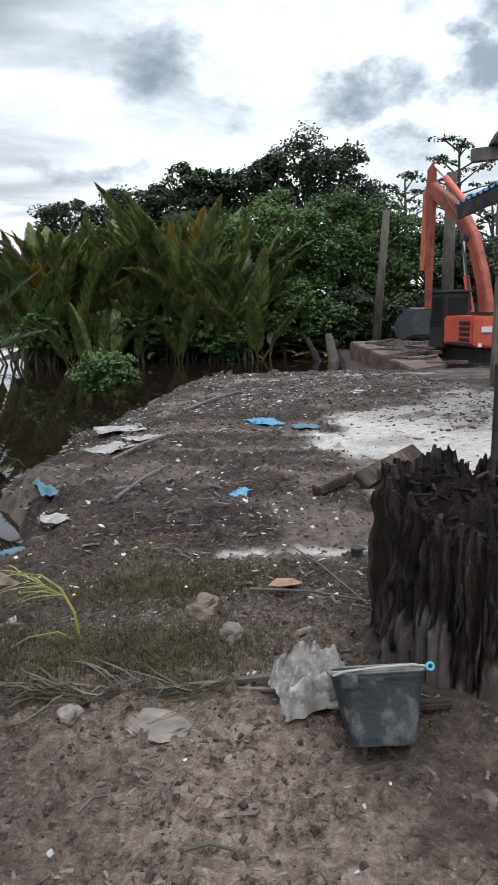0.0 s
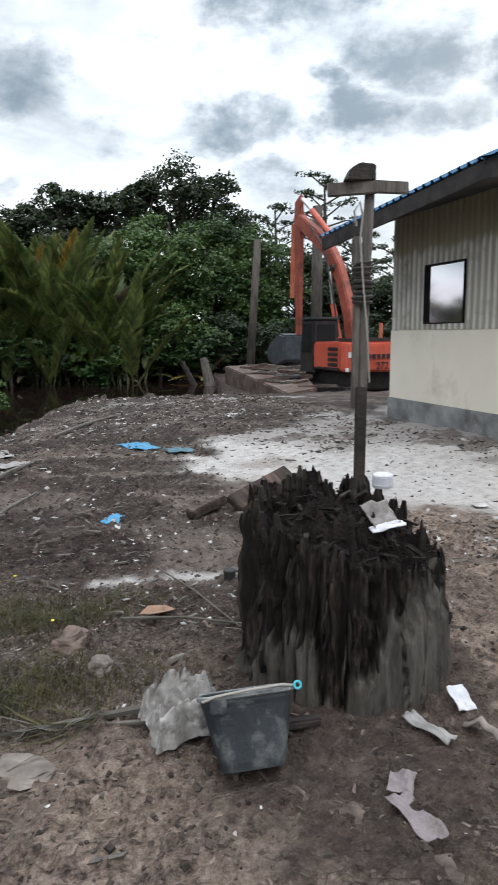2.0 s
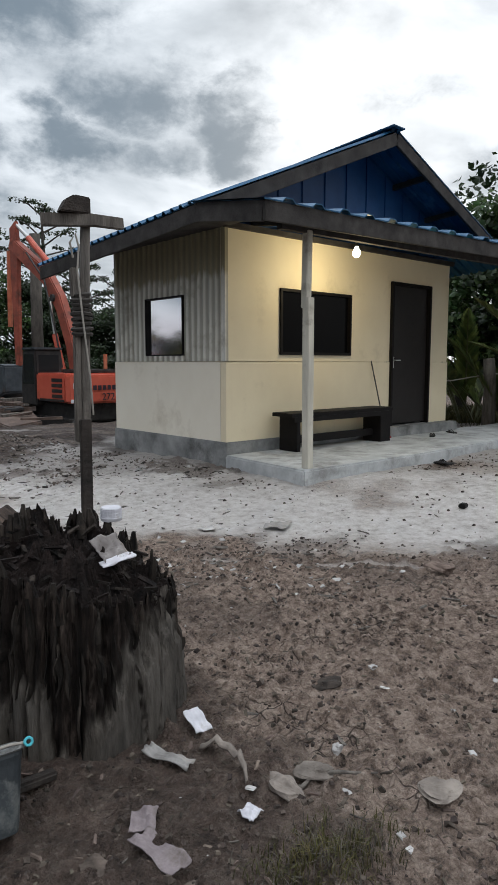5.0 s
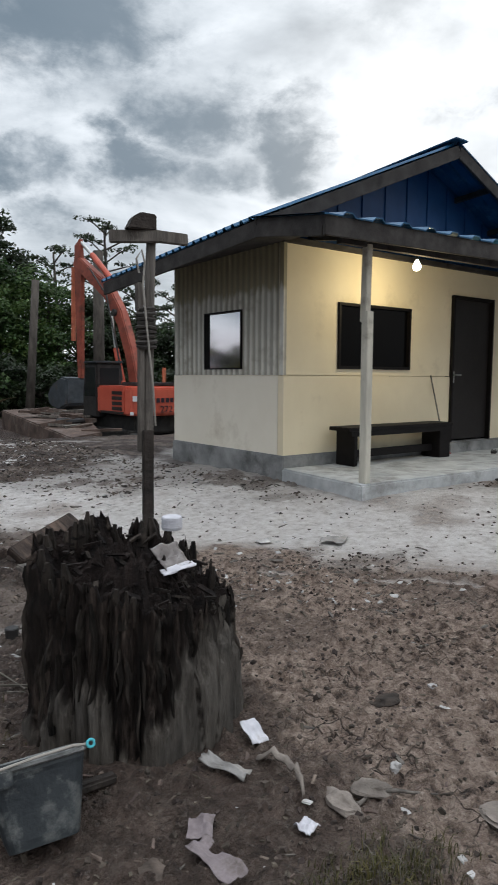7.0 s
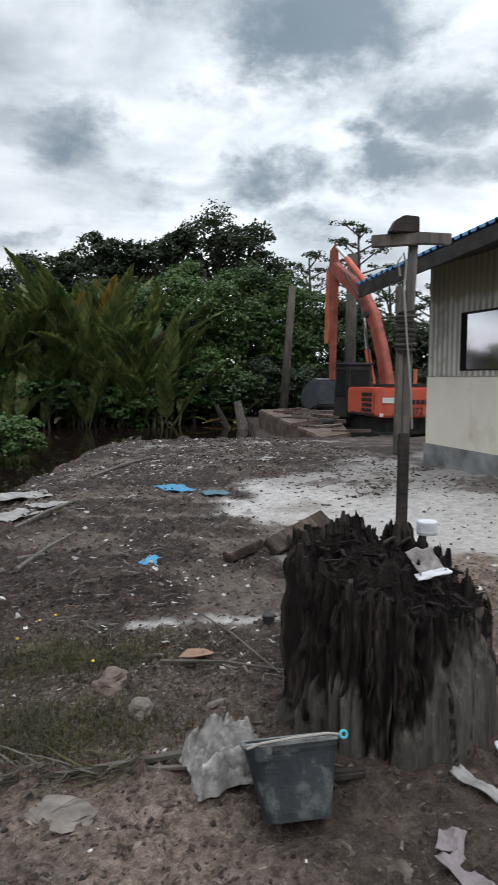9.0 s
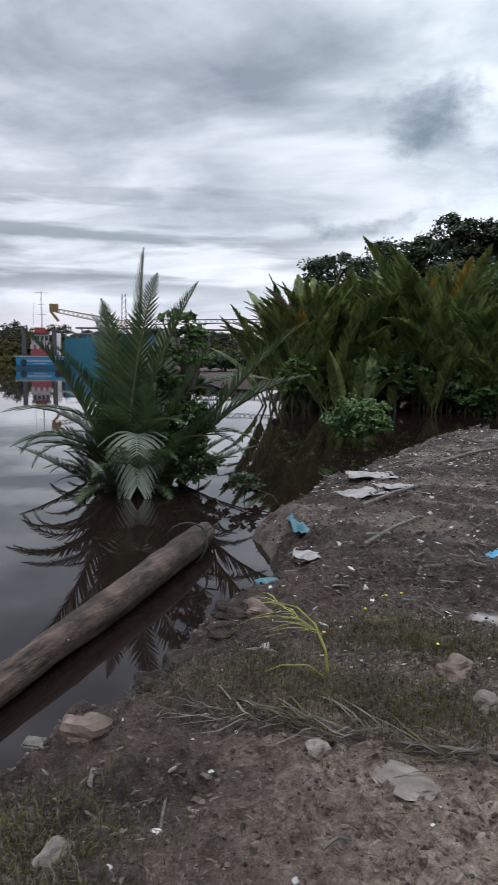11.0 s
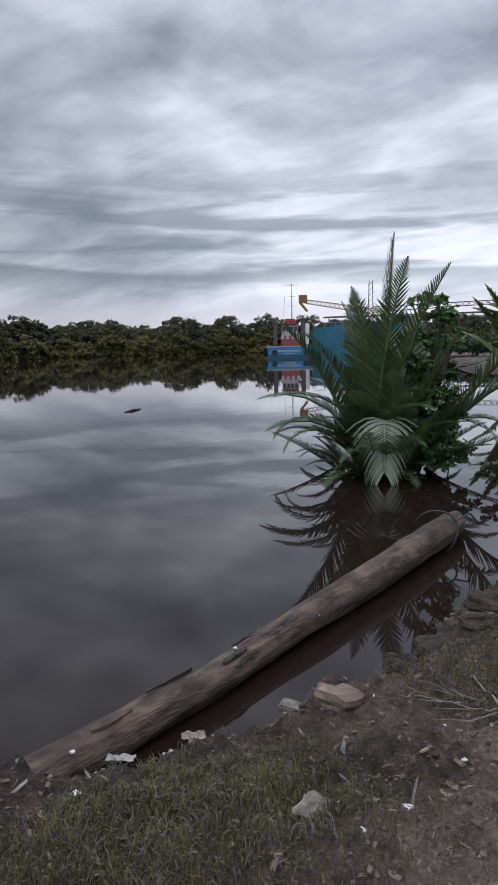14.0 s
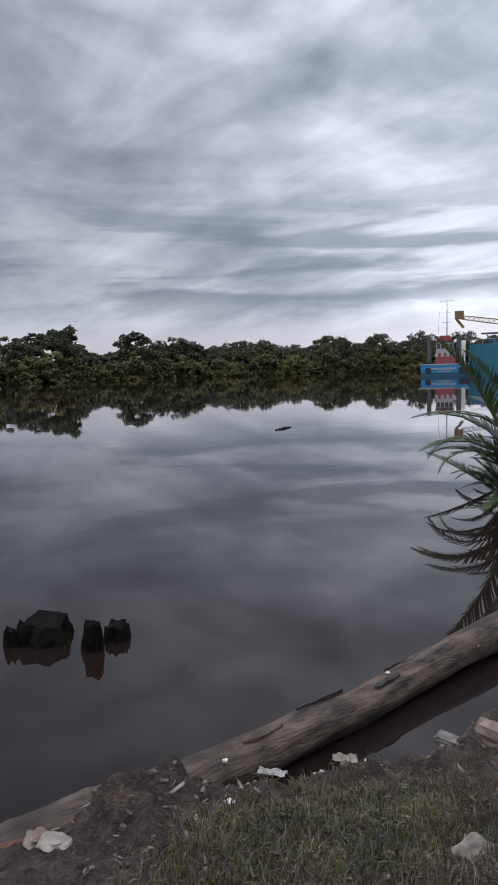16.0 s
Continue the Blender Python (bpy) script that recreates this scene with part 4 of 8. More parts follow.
    part("porch_post", g, POSTM, h, "whitewashed timber porch post", bevel=0.006)
    g = Geo().beam((5.3, -1.34, 0.27), (5.3, -1.36, 2.58), 0.085, 0.085, (0, 1, 0))
    part("porch_post", g, POSTM, h, "", bevel=0.006)
    # roof: ridge along the depth, gable to the front, porch lean-to below it
    RU, RZ, EL, EZ, ER = 2.28, 4.20, -0.88, 2.86, 5.45
    GV, BV = -0.62, 2.92
    for name, p0, along, up, out in (
        ("roof_left", (RU, GV, RZ), (0, BV - GV, -0.24), (EL - RU, 0, EZ - RZ), None),
        ("roof_right", (RU, BV, RZ - 0.24), (0, GV - BV, 0.24), (ER - RU, 0, EZ - RZ), None),
    ):
        nrm = Vector(along).cross(Vector(up)).normalized()
        nrm = nrm if nrm.z > 0 else -nrm
        part(name, corrugated(Geo(), p0, along, up, 24, 0.19, 0.03, nrm), BLUE_ROOF, h, "blue corrugated roof sheet")
    g = Geo().beam((RU, GV - 0.03, RZ + 0.035), (RU, BV + 0.03, RZ - 0.205), 0.24, 0.02)
    part("ridge_cap", g, BLUE_ROOF, h, bevel=0.006)
    for a, b in (((RU, GV + 0.02, RZ - 0.10), (EL + 0.02, GV + 0.02, EZ - 0.09)), ((RU, GV + 0.02, RZ - 0.10), (ER - 0.02, GV + 0.02, EZ - 0.09))):
        part("barge_board", Geo().beam(a, b, 0.035, 0.15), ROOFWOOD, h, "dark timber barge board", bevel=0.004)
    for k in (1, 2, 3):
        f = k / 4
        for eu in (EL, ER):
            u = RU + (eu - RU) * f
            z = RZ + (EZ - RZ) * f - 0.07
            part("purlin", Geo().beam((u, GV + 0.03, z), (u, BV, z - 0.24), 0.05, 0.07), ROOFWOOD, h)
    g = Geo()
    corrugated(g, (0.0, 0.02, 2.86), (HW, 0, 0), (0, 0, 0.02), 20, HW / 20, 0.025, (0, -1, 0))
    part("gable_ledge", g, ROOFWOOD, h)
    # gable wall in blue sheet, stepped under the slopes
    n = 22
    for k in range(n):
        u0, u1 = k * HW / n, (k + 1) * HW / n
        z0, z1 = [RZ - 0.06 - abs(u - RU) * (RZ - EZ) / (RU - EL) for u in (u0, u1)]
        o = 0.0 if k % 2 else -0.018
        part("gable_sheet", Geo().prism([(u0, 2.86), (u1, 2.86), (u1, z1), (u0, z0)], 0.03 + o, 0.05 + o, lambda a, b, d: (a, d, b)), BLUE_GABLE, h)
    # porch lean-to
    PV, PZ, PV0, PZ0 = -1.60, 2.72, -0.05, 2.945
    nrm = Vector((0, -(PZ0 - PZ), (PV0 - PV))).normalized()
    rise = 0.022
    for u0, u1, v1 in ((EL - 0.03, -0.14, -0.56), (-0.14, ER + 0.02, PV0)):
        z0, n = PZ + rise * (u0 - EL), round((u1 - u0) / 0.37)
        up = Vector((0, PV0 - PV, PZ0 - PZ)) * ((v1 - PV) / (PV0 - PV))
        part("porch_roof", corrugated(Geo(), (u0, PV, z0), (u1 - u0, 0, rise * (u1 - u0)), up, n, (u1 - u0) / n, 0.035, nrm), BLUE_ROOF, h, "blue corrugated porch roof sheet")
    part("porch_fascia", Geo().beam((EL, PV + 0.04, PZ - 0.095), (ER, PV + 0.04, PZ - 0.095 + rise * (ER - EL)), 0.035, 0.17), ROOFWOOD, h, "wide dark timber fascia", bevel=0.004)
    part("porch_side_fascia", Geo().beam((EL + 0.02, PV + 0.06, PZ - 0.095), (EL + 0.02, GV + 0.02, EZ - 0.095), 0.035, 0.18), ROOFWOOD, h, "", bevel=0.004)
    # boards closing the wall heads and the rear gable under the slopes
    part("side_wall_head", Geo().prism([(0.02, 2.88), (HD, 2.88), (HD, 2.99), (0.02, 3.13)], 0.004, 0.03, lambda a, b, d: (d, a, b)), SHEET, h)
    part("rear_gable", Geo().prism([(0, 2.86), (HW, 2.86), (HW, 2.98), (RU, 3.92), (0, 2.98)], HD - 0.03, HD - 0.01, lambda a, b, d: (a, d, b)), BLUE_GABLE, h)
    part("eave_soffit", Geo().add([(EL + 0.04, GV + 0.03, EZ - 0.10), (0.0, GV + 0.03, EZ - 0.02), (0.0, HD, EZ - 0.05), (EL + 0.04, 2.86, EZ - 0.34)], [(0, 1, 2, 3)]), ROOFWOOD, h)
    part("eave_fascia", Geo().beam((EL + 0.03, GV, EZ - 0.10), (EL + 0.03, 2.88, EZ - 0.335), 0.035, 0.17), ROOFWOOD, h, "", bevel=0.004)
    part("porch_beam", Geo().beam((-0.5, -1.36, 2.585), (5.4, -1.36, 2.66), 0.06, 0.08), ROOFWOOD, h)
    for u in (0.4, 1.5, 2.6, 3.7, 4.8):
        part("rafter", Geo().beam((u, PV + 0.07, PZ - 0.05 + rise * (u - EL)), (u, 0.0, PZ0 - 0.05 + rise * (u - EL)), 0.045, 0.07), ROOFWOOD, h)
    part("wall_plate", Geo().box((HW / 2, -0.03, EAVE - 0.03), (HW + 0.1, 0.05, 0.06)), ROOFWOOD, h)
    part("soffit", Geo().box((HW / 2, HD / 2, EAVE + 0.02), (HW - 0.05, HD - 0.1, 0.02)), ROOFWOOD, h)

    # windows
    def window(u0, u1, z0, z1, glass, axis, mid, fw=0.035):
        wnd = thing("window", "", "")
        for k in ("label", "category"):
            if k in wnd:
                del wnd[k]
        wnd.parent = h

        def place(a, b, d):
            return (a, d, b) if axis == "front" else (d, a, b)
        g = Geo()
        for a0, a1, b0, b1 in ((u0, u1, z0, z0 + fw), (u0, u1, z1 - fw, z1), (u0, u0 + fw, z0 + fw, z1 - fw), (u1 - fw, u1, z0 + fw, z1 - fw)) + (((mid - 0.02, mid + 0.02, z0 + fw, z1 - fw),) if mid else ()):
            g.prism([(a0, b0), (a1, b0), (a1, b1), (a0, b1)], -0.03, 0.05, place)
        part("frame", g, BLACKWOOD, wnd, "black window frame", bevel=0.003)
        cuts = [u0 + fw] + ([mid] if mid else []) + [u1 - fw]
        for a0, a1 in zip(cuts, cuts[1:]):
            part("pane", Geo().prism([(a0 + 0.004, z0 + fw), (a1 - 0.004, z0 + fw), (a1 - 0.004, z1 - fw), (a0 + 0.004, z1 - fw)], 0.015, 0.021, place), glass, wnd)
        return wnd

    window(w0, w1, wz0, wz1, GLASS_DARK, "front", None)
    window(s0, s1, sz0, sz1, GLASS_SKY, "side", None, 0.016)
    # door
    dr = part("door", Geo().box(((d0 + d1) / 2, 0.03, (FLOOR + dz1) / 2), (d1 - d0 - 0.09, 0.04, dz1 - FLOOR - 0.05)), DOORM, h, "dark brown flush door, shut", bevel=0.004)
    g = Geo()
    for u in (d0 + 0.022, d1 - 0.022):
        g.box((u, 0.02, (FLOOR + dz1) / 2), (0.044, 0.13, dz1 - FLOOR))
    g.box(((d0 + d1) / 2, 0.02, dz1 - 0.022), (d1 - d0 - 0.09, 0.13, 0.044))
    part("door_frame", g, BLACKWOOD, h, "black door frame", bevel=0.003)
    g = Geo().box((d0 + 0.10, 0.004, 1.33), (0.03, 0.014, 0.16)).tube([(d0 + 0.10, 0.0, 1.36), (d0 + 0.10, -0.045, 1.36), (d0 + 0.21, -0.05, 1.36)], 0.009, 6)
    part("handle", g, CHROME, dr, "chrome lever handle")
    # bulb on a short cord
    BU, BVV = 1.36, -0.75
    lamp = thing("light_bulb", "lit bare bulb hanging under the porch roof", "light bulb", (0, 0, 0))
    lamp.matrix_basis = pose(HX, HY, 0, 0, 0, HT) @ pose(BU, BVV, 0)
    g = Geo()
    prof = [(0.0, 2.548), (0.026, 2.552), (0.044, 2.572), (0.048, 2.598), (0.036, 2.632), (0.020, 2.665), (0.015, 2.675)]
    g.tube([(0, 0, z) for r, z in prof], [max(r, 0.002) for r, z in prof], 12)
    part("globe", g, BULB, lamp, "glowing glass globe", smooth=True)
    part("socket", Geo().tube([(0, 0, 2.675), (0, 0, 2.72)], 0.016, 10), RUBBER, lamp)
    part("cord", Geo().tube([(0, 0, 2.72), (0, 0, 2.88)], 0.004, 6), RUBBER, lamp)
    li = new("bulb_light", bpy.data.lights.new("bulb_light", "POINT"))
    li.data.energy, li.data.color, li.data.shadow_soft_size = 32, (1.0, 0.80, 0.45), 0.05
    li.matrix_world = pose(HX, HY, 0, 0, 0, HT) @ pose(BU, BVV, 2.44)
    return h


HOUSE = pose(HX, HY, 0, 0, 0, HT)
build_house()


def on_house(ob, u, v, z, turn=0.0):
    ob.matrix_basis = HOUSE @ pose(u, v, z, 0, 0, turn)
    return ob


def build_bench():
    b = on_house(thing("bench", "black stained wooden bench against the porch wall", "bench"), 0, 0, 0.27)
    part("seat", Geo().box((1.60, -0.27, 0.44), (1.95, 0.34, 0.045)), BLACKWOOD, b, bevel=0.006)
    for u in (0.76, 2.44):
        part("leg", Geo().box((u, -0.27, 0.21), (0.06 if u < 1 else 0.22, 0.30, 0.415)), BLACKWOOD, b, bevel=0.005)
    part("stretcher", Geo().box((1.60, -0.27, 0.13), (1.52, 0.05, 0.09)), BLACKWOOD, b, bevel=0.004)
    part("apron", Geo().box((1.60, -0.42, 0.385), (1.85, 0.025, 0.06)), BLACKWOOD, b)


build_bench()


def build_broom():
    b = on_house(thing("broom", "broom with red and green bristles leaning on the wall", "broom"), 2.62, -0.16, 0.27)
    part("stick", Geo().tube([(0.12, -0.03, 0.10), (-0.02, 0.13, 1.08)], 0.009, 6), STRAW, b)
    for k, m in ((0, BROOM_RED), (1, BROOM_GREEN)):
        g = Geo()
        for i in range(14):
            a = (i / 13 - 0.5) * 0.22
            g.tube([(0.12 + a * 0.25, -0.03 + 0.01 * k, 0.13), (0.13 + a, -0.05 + 0.02 * k, 0.0)], [0.008, 0.004], 4)
        part("bristles", g, m, b)


build_broom()


def build_sandal():
    s = thing("sandal", "dark rubber flip-flop lying on the porch floor", "sandal", group="flip-flops by the door")
    out = [(0.0, -0.035), (0.06, -0.04), (0.14, -0.035), (0.20, -0.045), (0.245, -0.025), (0.25, 0.01), (0.22, 0.04), (0.14, 0.035), (0.06, 0.035), (0.01, 0.03)]
    part("sole", Geo().prism(out, 0, 0.018, lambda a, b, d: (a, b, d)), RUBBER, s, bevel=0.004)
    part("strap", Geo().tube([(0.11, -0.036, 0.018), (0.15, -0.02, 0.045), (0.205, 0.0, 0.02), (0.15, 0.022, 0.045), (0.11, 0.034, 0.018)], 0.006, 6), RUBBER, s)
    return s


first = build_sandal()
on_house(first, 3.35, -0.55, 0.27, 30)
for u, v, a in ((4.05, -0.50, 60), (3.75, -1.22, 20), (3.92, -1.28, 150)):
    copy_thing(first, HOUSE @ pose(u, v, 0.27, 0, 0, a))
for k, ob in enumerate([o for o in scene.objects if o.name.startswith("sandal") and not o.parent]):
    if k > 1:
        x, y = (6.22, 5.22) if k == 2 else (6.36, 5.27)
        ob.matrix_basis = pose(x, y, gz(x, y) + 0.01, 0, 0, 40 * k)
        ob["label"] = "dark rubber flip-flop lying on the bare ground"


# ---- stump, post, tub ----
def stump_material():
    """Black rotten wood with brown fibres, and sound grey-brown wood where the attribute says so."""
    m = bpy.data.materials.new("rotten_and_sound_stump_wood")
    m.use_nodes = True
    nt = m.node_tree
    N, L = nt.nodes.new, nt.links.new
    p = nt.nodes["Principled BSDF"]
    tc = N("ShaderNodeTexCoord")

    def grain(scale, detail, stretch, distort=0.0):
        mp, n = N("ShaderNodeMapping"), N("ShaderNodeTexNoise")
        mp.inputs["Scale"].default_value = stretch
        L(tc.outputs["Object"], mp.inputs[0]), L(mp.outputs[0], n.inputs["Vector"])
        n.inputs["Scale"].default_value, n.inputs["Detail"].default_value = scale, detail
        n.inputs["Roughness"].default_value, n.inputs["Distortion"].default_value = 0.68, distort
        return n.outputs["Fac"]

    def ramp(fac, rows):
        r = N("ShaderNodeValToRGB")
        while len(r.color_ramp.elements) < len(rows):
            r.color_ramp.elements.new(0.5)
        for e, (pos, c) in zip(r.color_ramp.elements, rows):
            e.position, e.color = pos, (*c, 1)
        L(fac, r.inputs[0])
        return r.outputs[0]

    def mix(fac, a, b):
        x = N("ShaderNodeMix")
        x.data_type = "RGBA"
        L(fac, x.inputs["Factor"]), L(a, x.inputs["A"]), L(b, x.inputs["B"])
        return x.outputs["Result"]
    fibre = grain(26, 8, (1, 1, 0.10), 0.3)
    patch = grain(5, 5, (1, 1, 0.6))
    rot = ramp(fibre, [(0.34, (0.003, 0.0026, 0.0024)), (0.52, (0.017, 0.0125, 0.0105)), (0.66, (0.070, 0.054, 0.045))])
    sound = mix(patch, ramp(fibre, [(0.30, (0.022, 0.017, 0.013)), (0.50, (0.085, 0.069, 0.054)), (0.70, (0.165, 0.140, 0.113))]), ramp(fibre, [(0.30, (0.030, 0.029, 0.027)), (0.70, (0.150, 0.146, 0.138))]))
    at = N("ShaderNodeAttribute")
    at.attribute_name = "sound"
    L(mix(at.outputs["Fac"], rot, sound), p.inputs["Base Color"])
    p.inputs["Roughness"].default_value, p.inputs["Specular IOR Level"].default_value = 0.9, 0.2
    ad, bp = N("ShaderNodeMath"), N("ShaderNodeBump")
    ad.operation = "ADD"
    L(fibre, ad.inputs[0]), L(grain(90, 4, (1, 1, 0.25)), ad.inputs[1])
    bp.inputs["Strength"].default_value, bp.inputs["Distance"].default_value = 0.9, 0.016
    L(ad.outputs[0], bp.inputs["Height"]), L(bp.outputs[0], p.inputs["Normal"])
    return m


def build_stump():
    s = thing("tree_stump", "huge rotten dark tree stump with a jagged crumbling top", "tree stump", (0.84, 2.40, gz(0.84, 2.40) - 0.06))
    NA, NZ = 340, 64
    nz = noise.noise

    def ring(th, k, z):
        return Vector((math.cos(th) * k, math.sin(th) * k, z))

    def rim(th):
        base = 0.655 + 0.10 * math.sin(th - 0.55) - 0.05 * math.exp(-((((th + 0.25 + math.pi) % (2 * math.pi)) - math.pi) / 0.7) ** 2)
        base += 0.07 * nz(ring(th, 3.2, 7)) + 0.06 * nz(ring(th, 9, 3)) + 0.05 * nz(ring(th, 24, 5))
        d = (th - math.radians(187) + math.pi) % (2 * math.pi) - math.pi
        return base - 0.18 * math.exp(-(d / 0.13) ** 2)

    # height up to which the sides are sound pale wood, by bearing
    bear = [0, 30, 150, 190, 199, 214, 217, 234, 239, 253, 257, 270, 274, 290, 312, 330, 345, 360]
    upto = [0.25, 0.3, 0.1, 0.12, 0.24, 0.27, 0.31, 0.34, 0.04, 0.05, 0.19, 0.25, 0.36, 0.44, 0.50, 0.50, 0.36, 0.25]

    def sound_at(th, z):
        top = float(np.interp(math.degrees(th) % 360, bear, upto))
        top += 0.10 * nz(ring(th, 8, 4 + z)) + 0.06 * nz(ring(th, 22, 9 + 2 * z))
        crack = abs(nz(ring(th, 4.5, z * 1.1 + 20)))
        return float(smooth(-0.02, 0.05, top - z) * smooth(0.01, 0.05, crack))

    def rad(th, f):
        z = f * 0.68
        r = 0.345 + 0.030 * math.cos(2 * th + 0.6) + 0.022 * (1 - f) ** 3 + 0.020 * math.sin(math.pi * min(1, f * 1.1)) + 0.024 * nz(ring(th, 2.5, f))
        flute = 0.022 * nz(ring(th, 6, f * 0.5))
        rot = 0.050 * abs(nz(ring(th, 13, f * 1.1))) + 0.034 * abs(nz(ring(th, 29, f * 2.2 + 3))) + 0.016 * nz(ring(th, 14, f * 9)) + 0.012 * nz(ring(th, 40, f * 6))
        split = 0.035 * smooth(0.025, 0.0, abs(nz(ring(th, 4.5, z * 1.1 + 20))))
        so = sound_at(th, z)
        return r + flute - split - (0.2 + 0.8 * (1 - so)) * (rot + 0.012 * (1 - so))

    vs, fs, tone = [], [], []
    for j in range(NZ):
        f = j / (NZ - 1)
        for k in range(NA):
            th = 2 * math.pi * k / NA
            r = rad(th, f)
            z = f * rim(th)
            vs.append((r * math.cos(th), r * math.sin(th), z))
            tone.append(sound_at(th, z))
    for j in range(NZ - 1):
        for k in range(NA):
            a, b = j * NA + k, j * NA + (k + 1) % NA
            fs.append((a, b, b + NA, a + NA))
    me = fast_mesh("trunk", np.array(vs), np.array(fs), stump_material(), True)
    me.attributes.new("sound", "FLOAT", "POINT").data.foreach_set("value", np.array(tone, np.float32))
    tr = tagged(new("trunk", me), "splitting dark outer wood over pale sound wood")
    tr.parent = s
    NR, NA = 22, 170
    vs, fs = [], []
    for j in range(NR):
        f = 1 - j / (NR - 1)
        for k in range(NA):
            th = 2 * math.pi * k / NA
            r = rad(th, 1.0) * f * 0.985
            x, y = r * math.cos(th), r * math.sin(th)
            z = (rim(th) - 0.01) * f ** 2 + (1 - f ** 2) * 0.68
            z -= 0.09 * math.sin(math.pi * min(1, (1 - f) * 1.6)) if f > 0.35 else 0.06
            z += (0.065 * nz(Vector((x * 16, y * 16, 0))) + 0.04 * nz(Vector((x * 42, y * 42, 5)))) * (1 if f < 0.99 else 0)
            vs.append((x, y, z))
    for j in range(NR - 1):
        for k in range(NA):
            a, b = j * NA + k, j * NA + (k + 1) % NA
            fs.append((a, b, b + NA, a + NA))
    part("rotten_heart", Geo().add(vs, fs), STUMP_TOP, s, "crumbled reddish black heartwood")
    rnd = random.Random(4)
    # spikes standing up from the rim
    for i in range(64):
        th = rnd.uniform(0, 2 * math.pi)
        r, z = rad(th, 1) * rnd.uniform(0.86, 0.99), rim(th)
        l, w = rnd.uniform(0.05, 0.09), rnd.uniform(0.009, 0.022)
        p = Vector((r * math.cos(th), r * math.sin(th), z - 0.07))
        lean = Vector((rnd.uniform(-0.2, 0.2), rnd.uniform(-0.2, 0.2), 1))
        g = Geo().tube([p, p + lean * l * 0.6, p + lean * l * 1.1 + Vector((0, 0, 0.01))], [w, w * 0.9, w * 0.4], 5)
        part("splinter", g, STUMP, s)
    # long fibres split away from the rotten sides
    for i in range(90):
        th = 2 * math.pi * i / 90 + rnd.uniform(-0.06, 0.06)
        top = rim(th) * rnd.uniform(0.55, 0.99)
        low = max(0.03, top - rnd.uniform(0.08, 0.34))
        if sound_at(th, (low + top) / 2) > 0.5:
            continue
        w, tk, m = rnd.uniform(0.004, 0.017), rnd.uniform(0.004, 0.016), 8
        vs, fs = [], []
        for j in range(m):
            f = j / (m - 1)
            z = low + (top - low) * f
            r = rad(th, min(1, z / rim(th))) + 0.010
            taper = math.sin(math.pi * (0.10 + 0.86 * f)) ** 0.6
            c0 = th + 0.06 * nz(Vector((i * 3.1, f * 2, 0)))
            ww = w * taper * (1 + 0.5 * nz(Vector((i * 1.7, f * 4, 2)))) / 0.34
            for da, dr in ((-1, -0.03), (-0.7, tk * 0.8), (0.3, tk), (1, -0.03)):
                rr = r + dr * (1 if dr < 0 else taper)
                vs.append((rr * math.cos(c0 + da * ww), rr * math.sin(c0 + da * ww), z))
        for j in range(m - 1):
            for q in range(3):
                fs.append((j * 4 + q, j * 4 + q + 1, j * 4 + q + 5, j * 4 + q + 4))
        part("wood_strip", Geo().add(vs, fs), STUMP, s)
    for i in range(110):
        th, q = rnd.uniform(0, 2 * math.pi), rnd.uniform(0.1, 0.95)
        x, y = 0.33 * q * math.cos(th), 0.33 * q * math.sin(th)
        a = rnd.uniform(0, 6.28)
        g = Geo().box((x, y, 0.60 + 0.10 * math.sin(th - 0.25) * q + rnd.uniform(0, 0.06)), (rnd.uniform(0.02, 0.08), rnd.uniform(0.006, 0.02), 0.008), (rnd.uniform(-40, 40), rnd.uniform(-40, 40), math.degrees(a)))
        part("crumb", g, STUMP_TOP if i % 3 else STUMP, s)
    return s


build_stump()
STZ = gz(0.84, 2.40) - 0.06

g = Geo().tube([(0, 0, 0), (0, 0, 0.012), (0, 0, 0.016), (0, 0, 0.048), (0, 0, 0.052)], [0.038, 0.042, 0.040, 0.040, 0.037], 24)
lid = thing("jar_lid", "white ribbed plastic jar lid on top of the stump", "jar lid", (1.03, 2.50, STZ + 0.735))
part("cap", g, PAPER, lid)
for k in range(3):
    part("rib", Geo().tube([(0, 0, 0.017 + 0.011 * k), (0, 0, 0.021 + 0.011 * k)], 0.0415, 24), PAPER, lid)


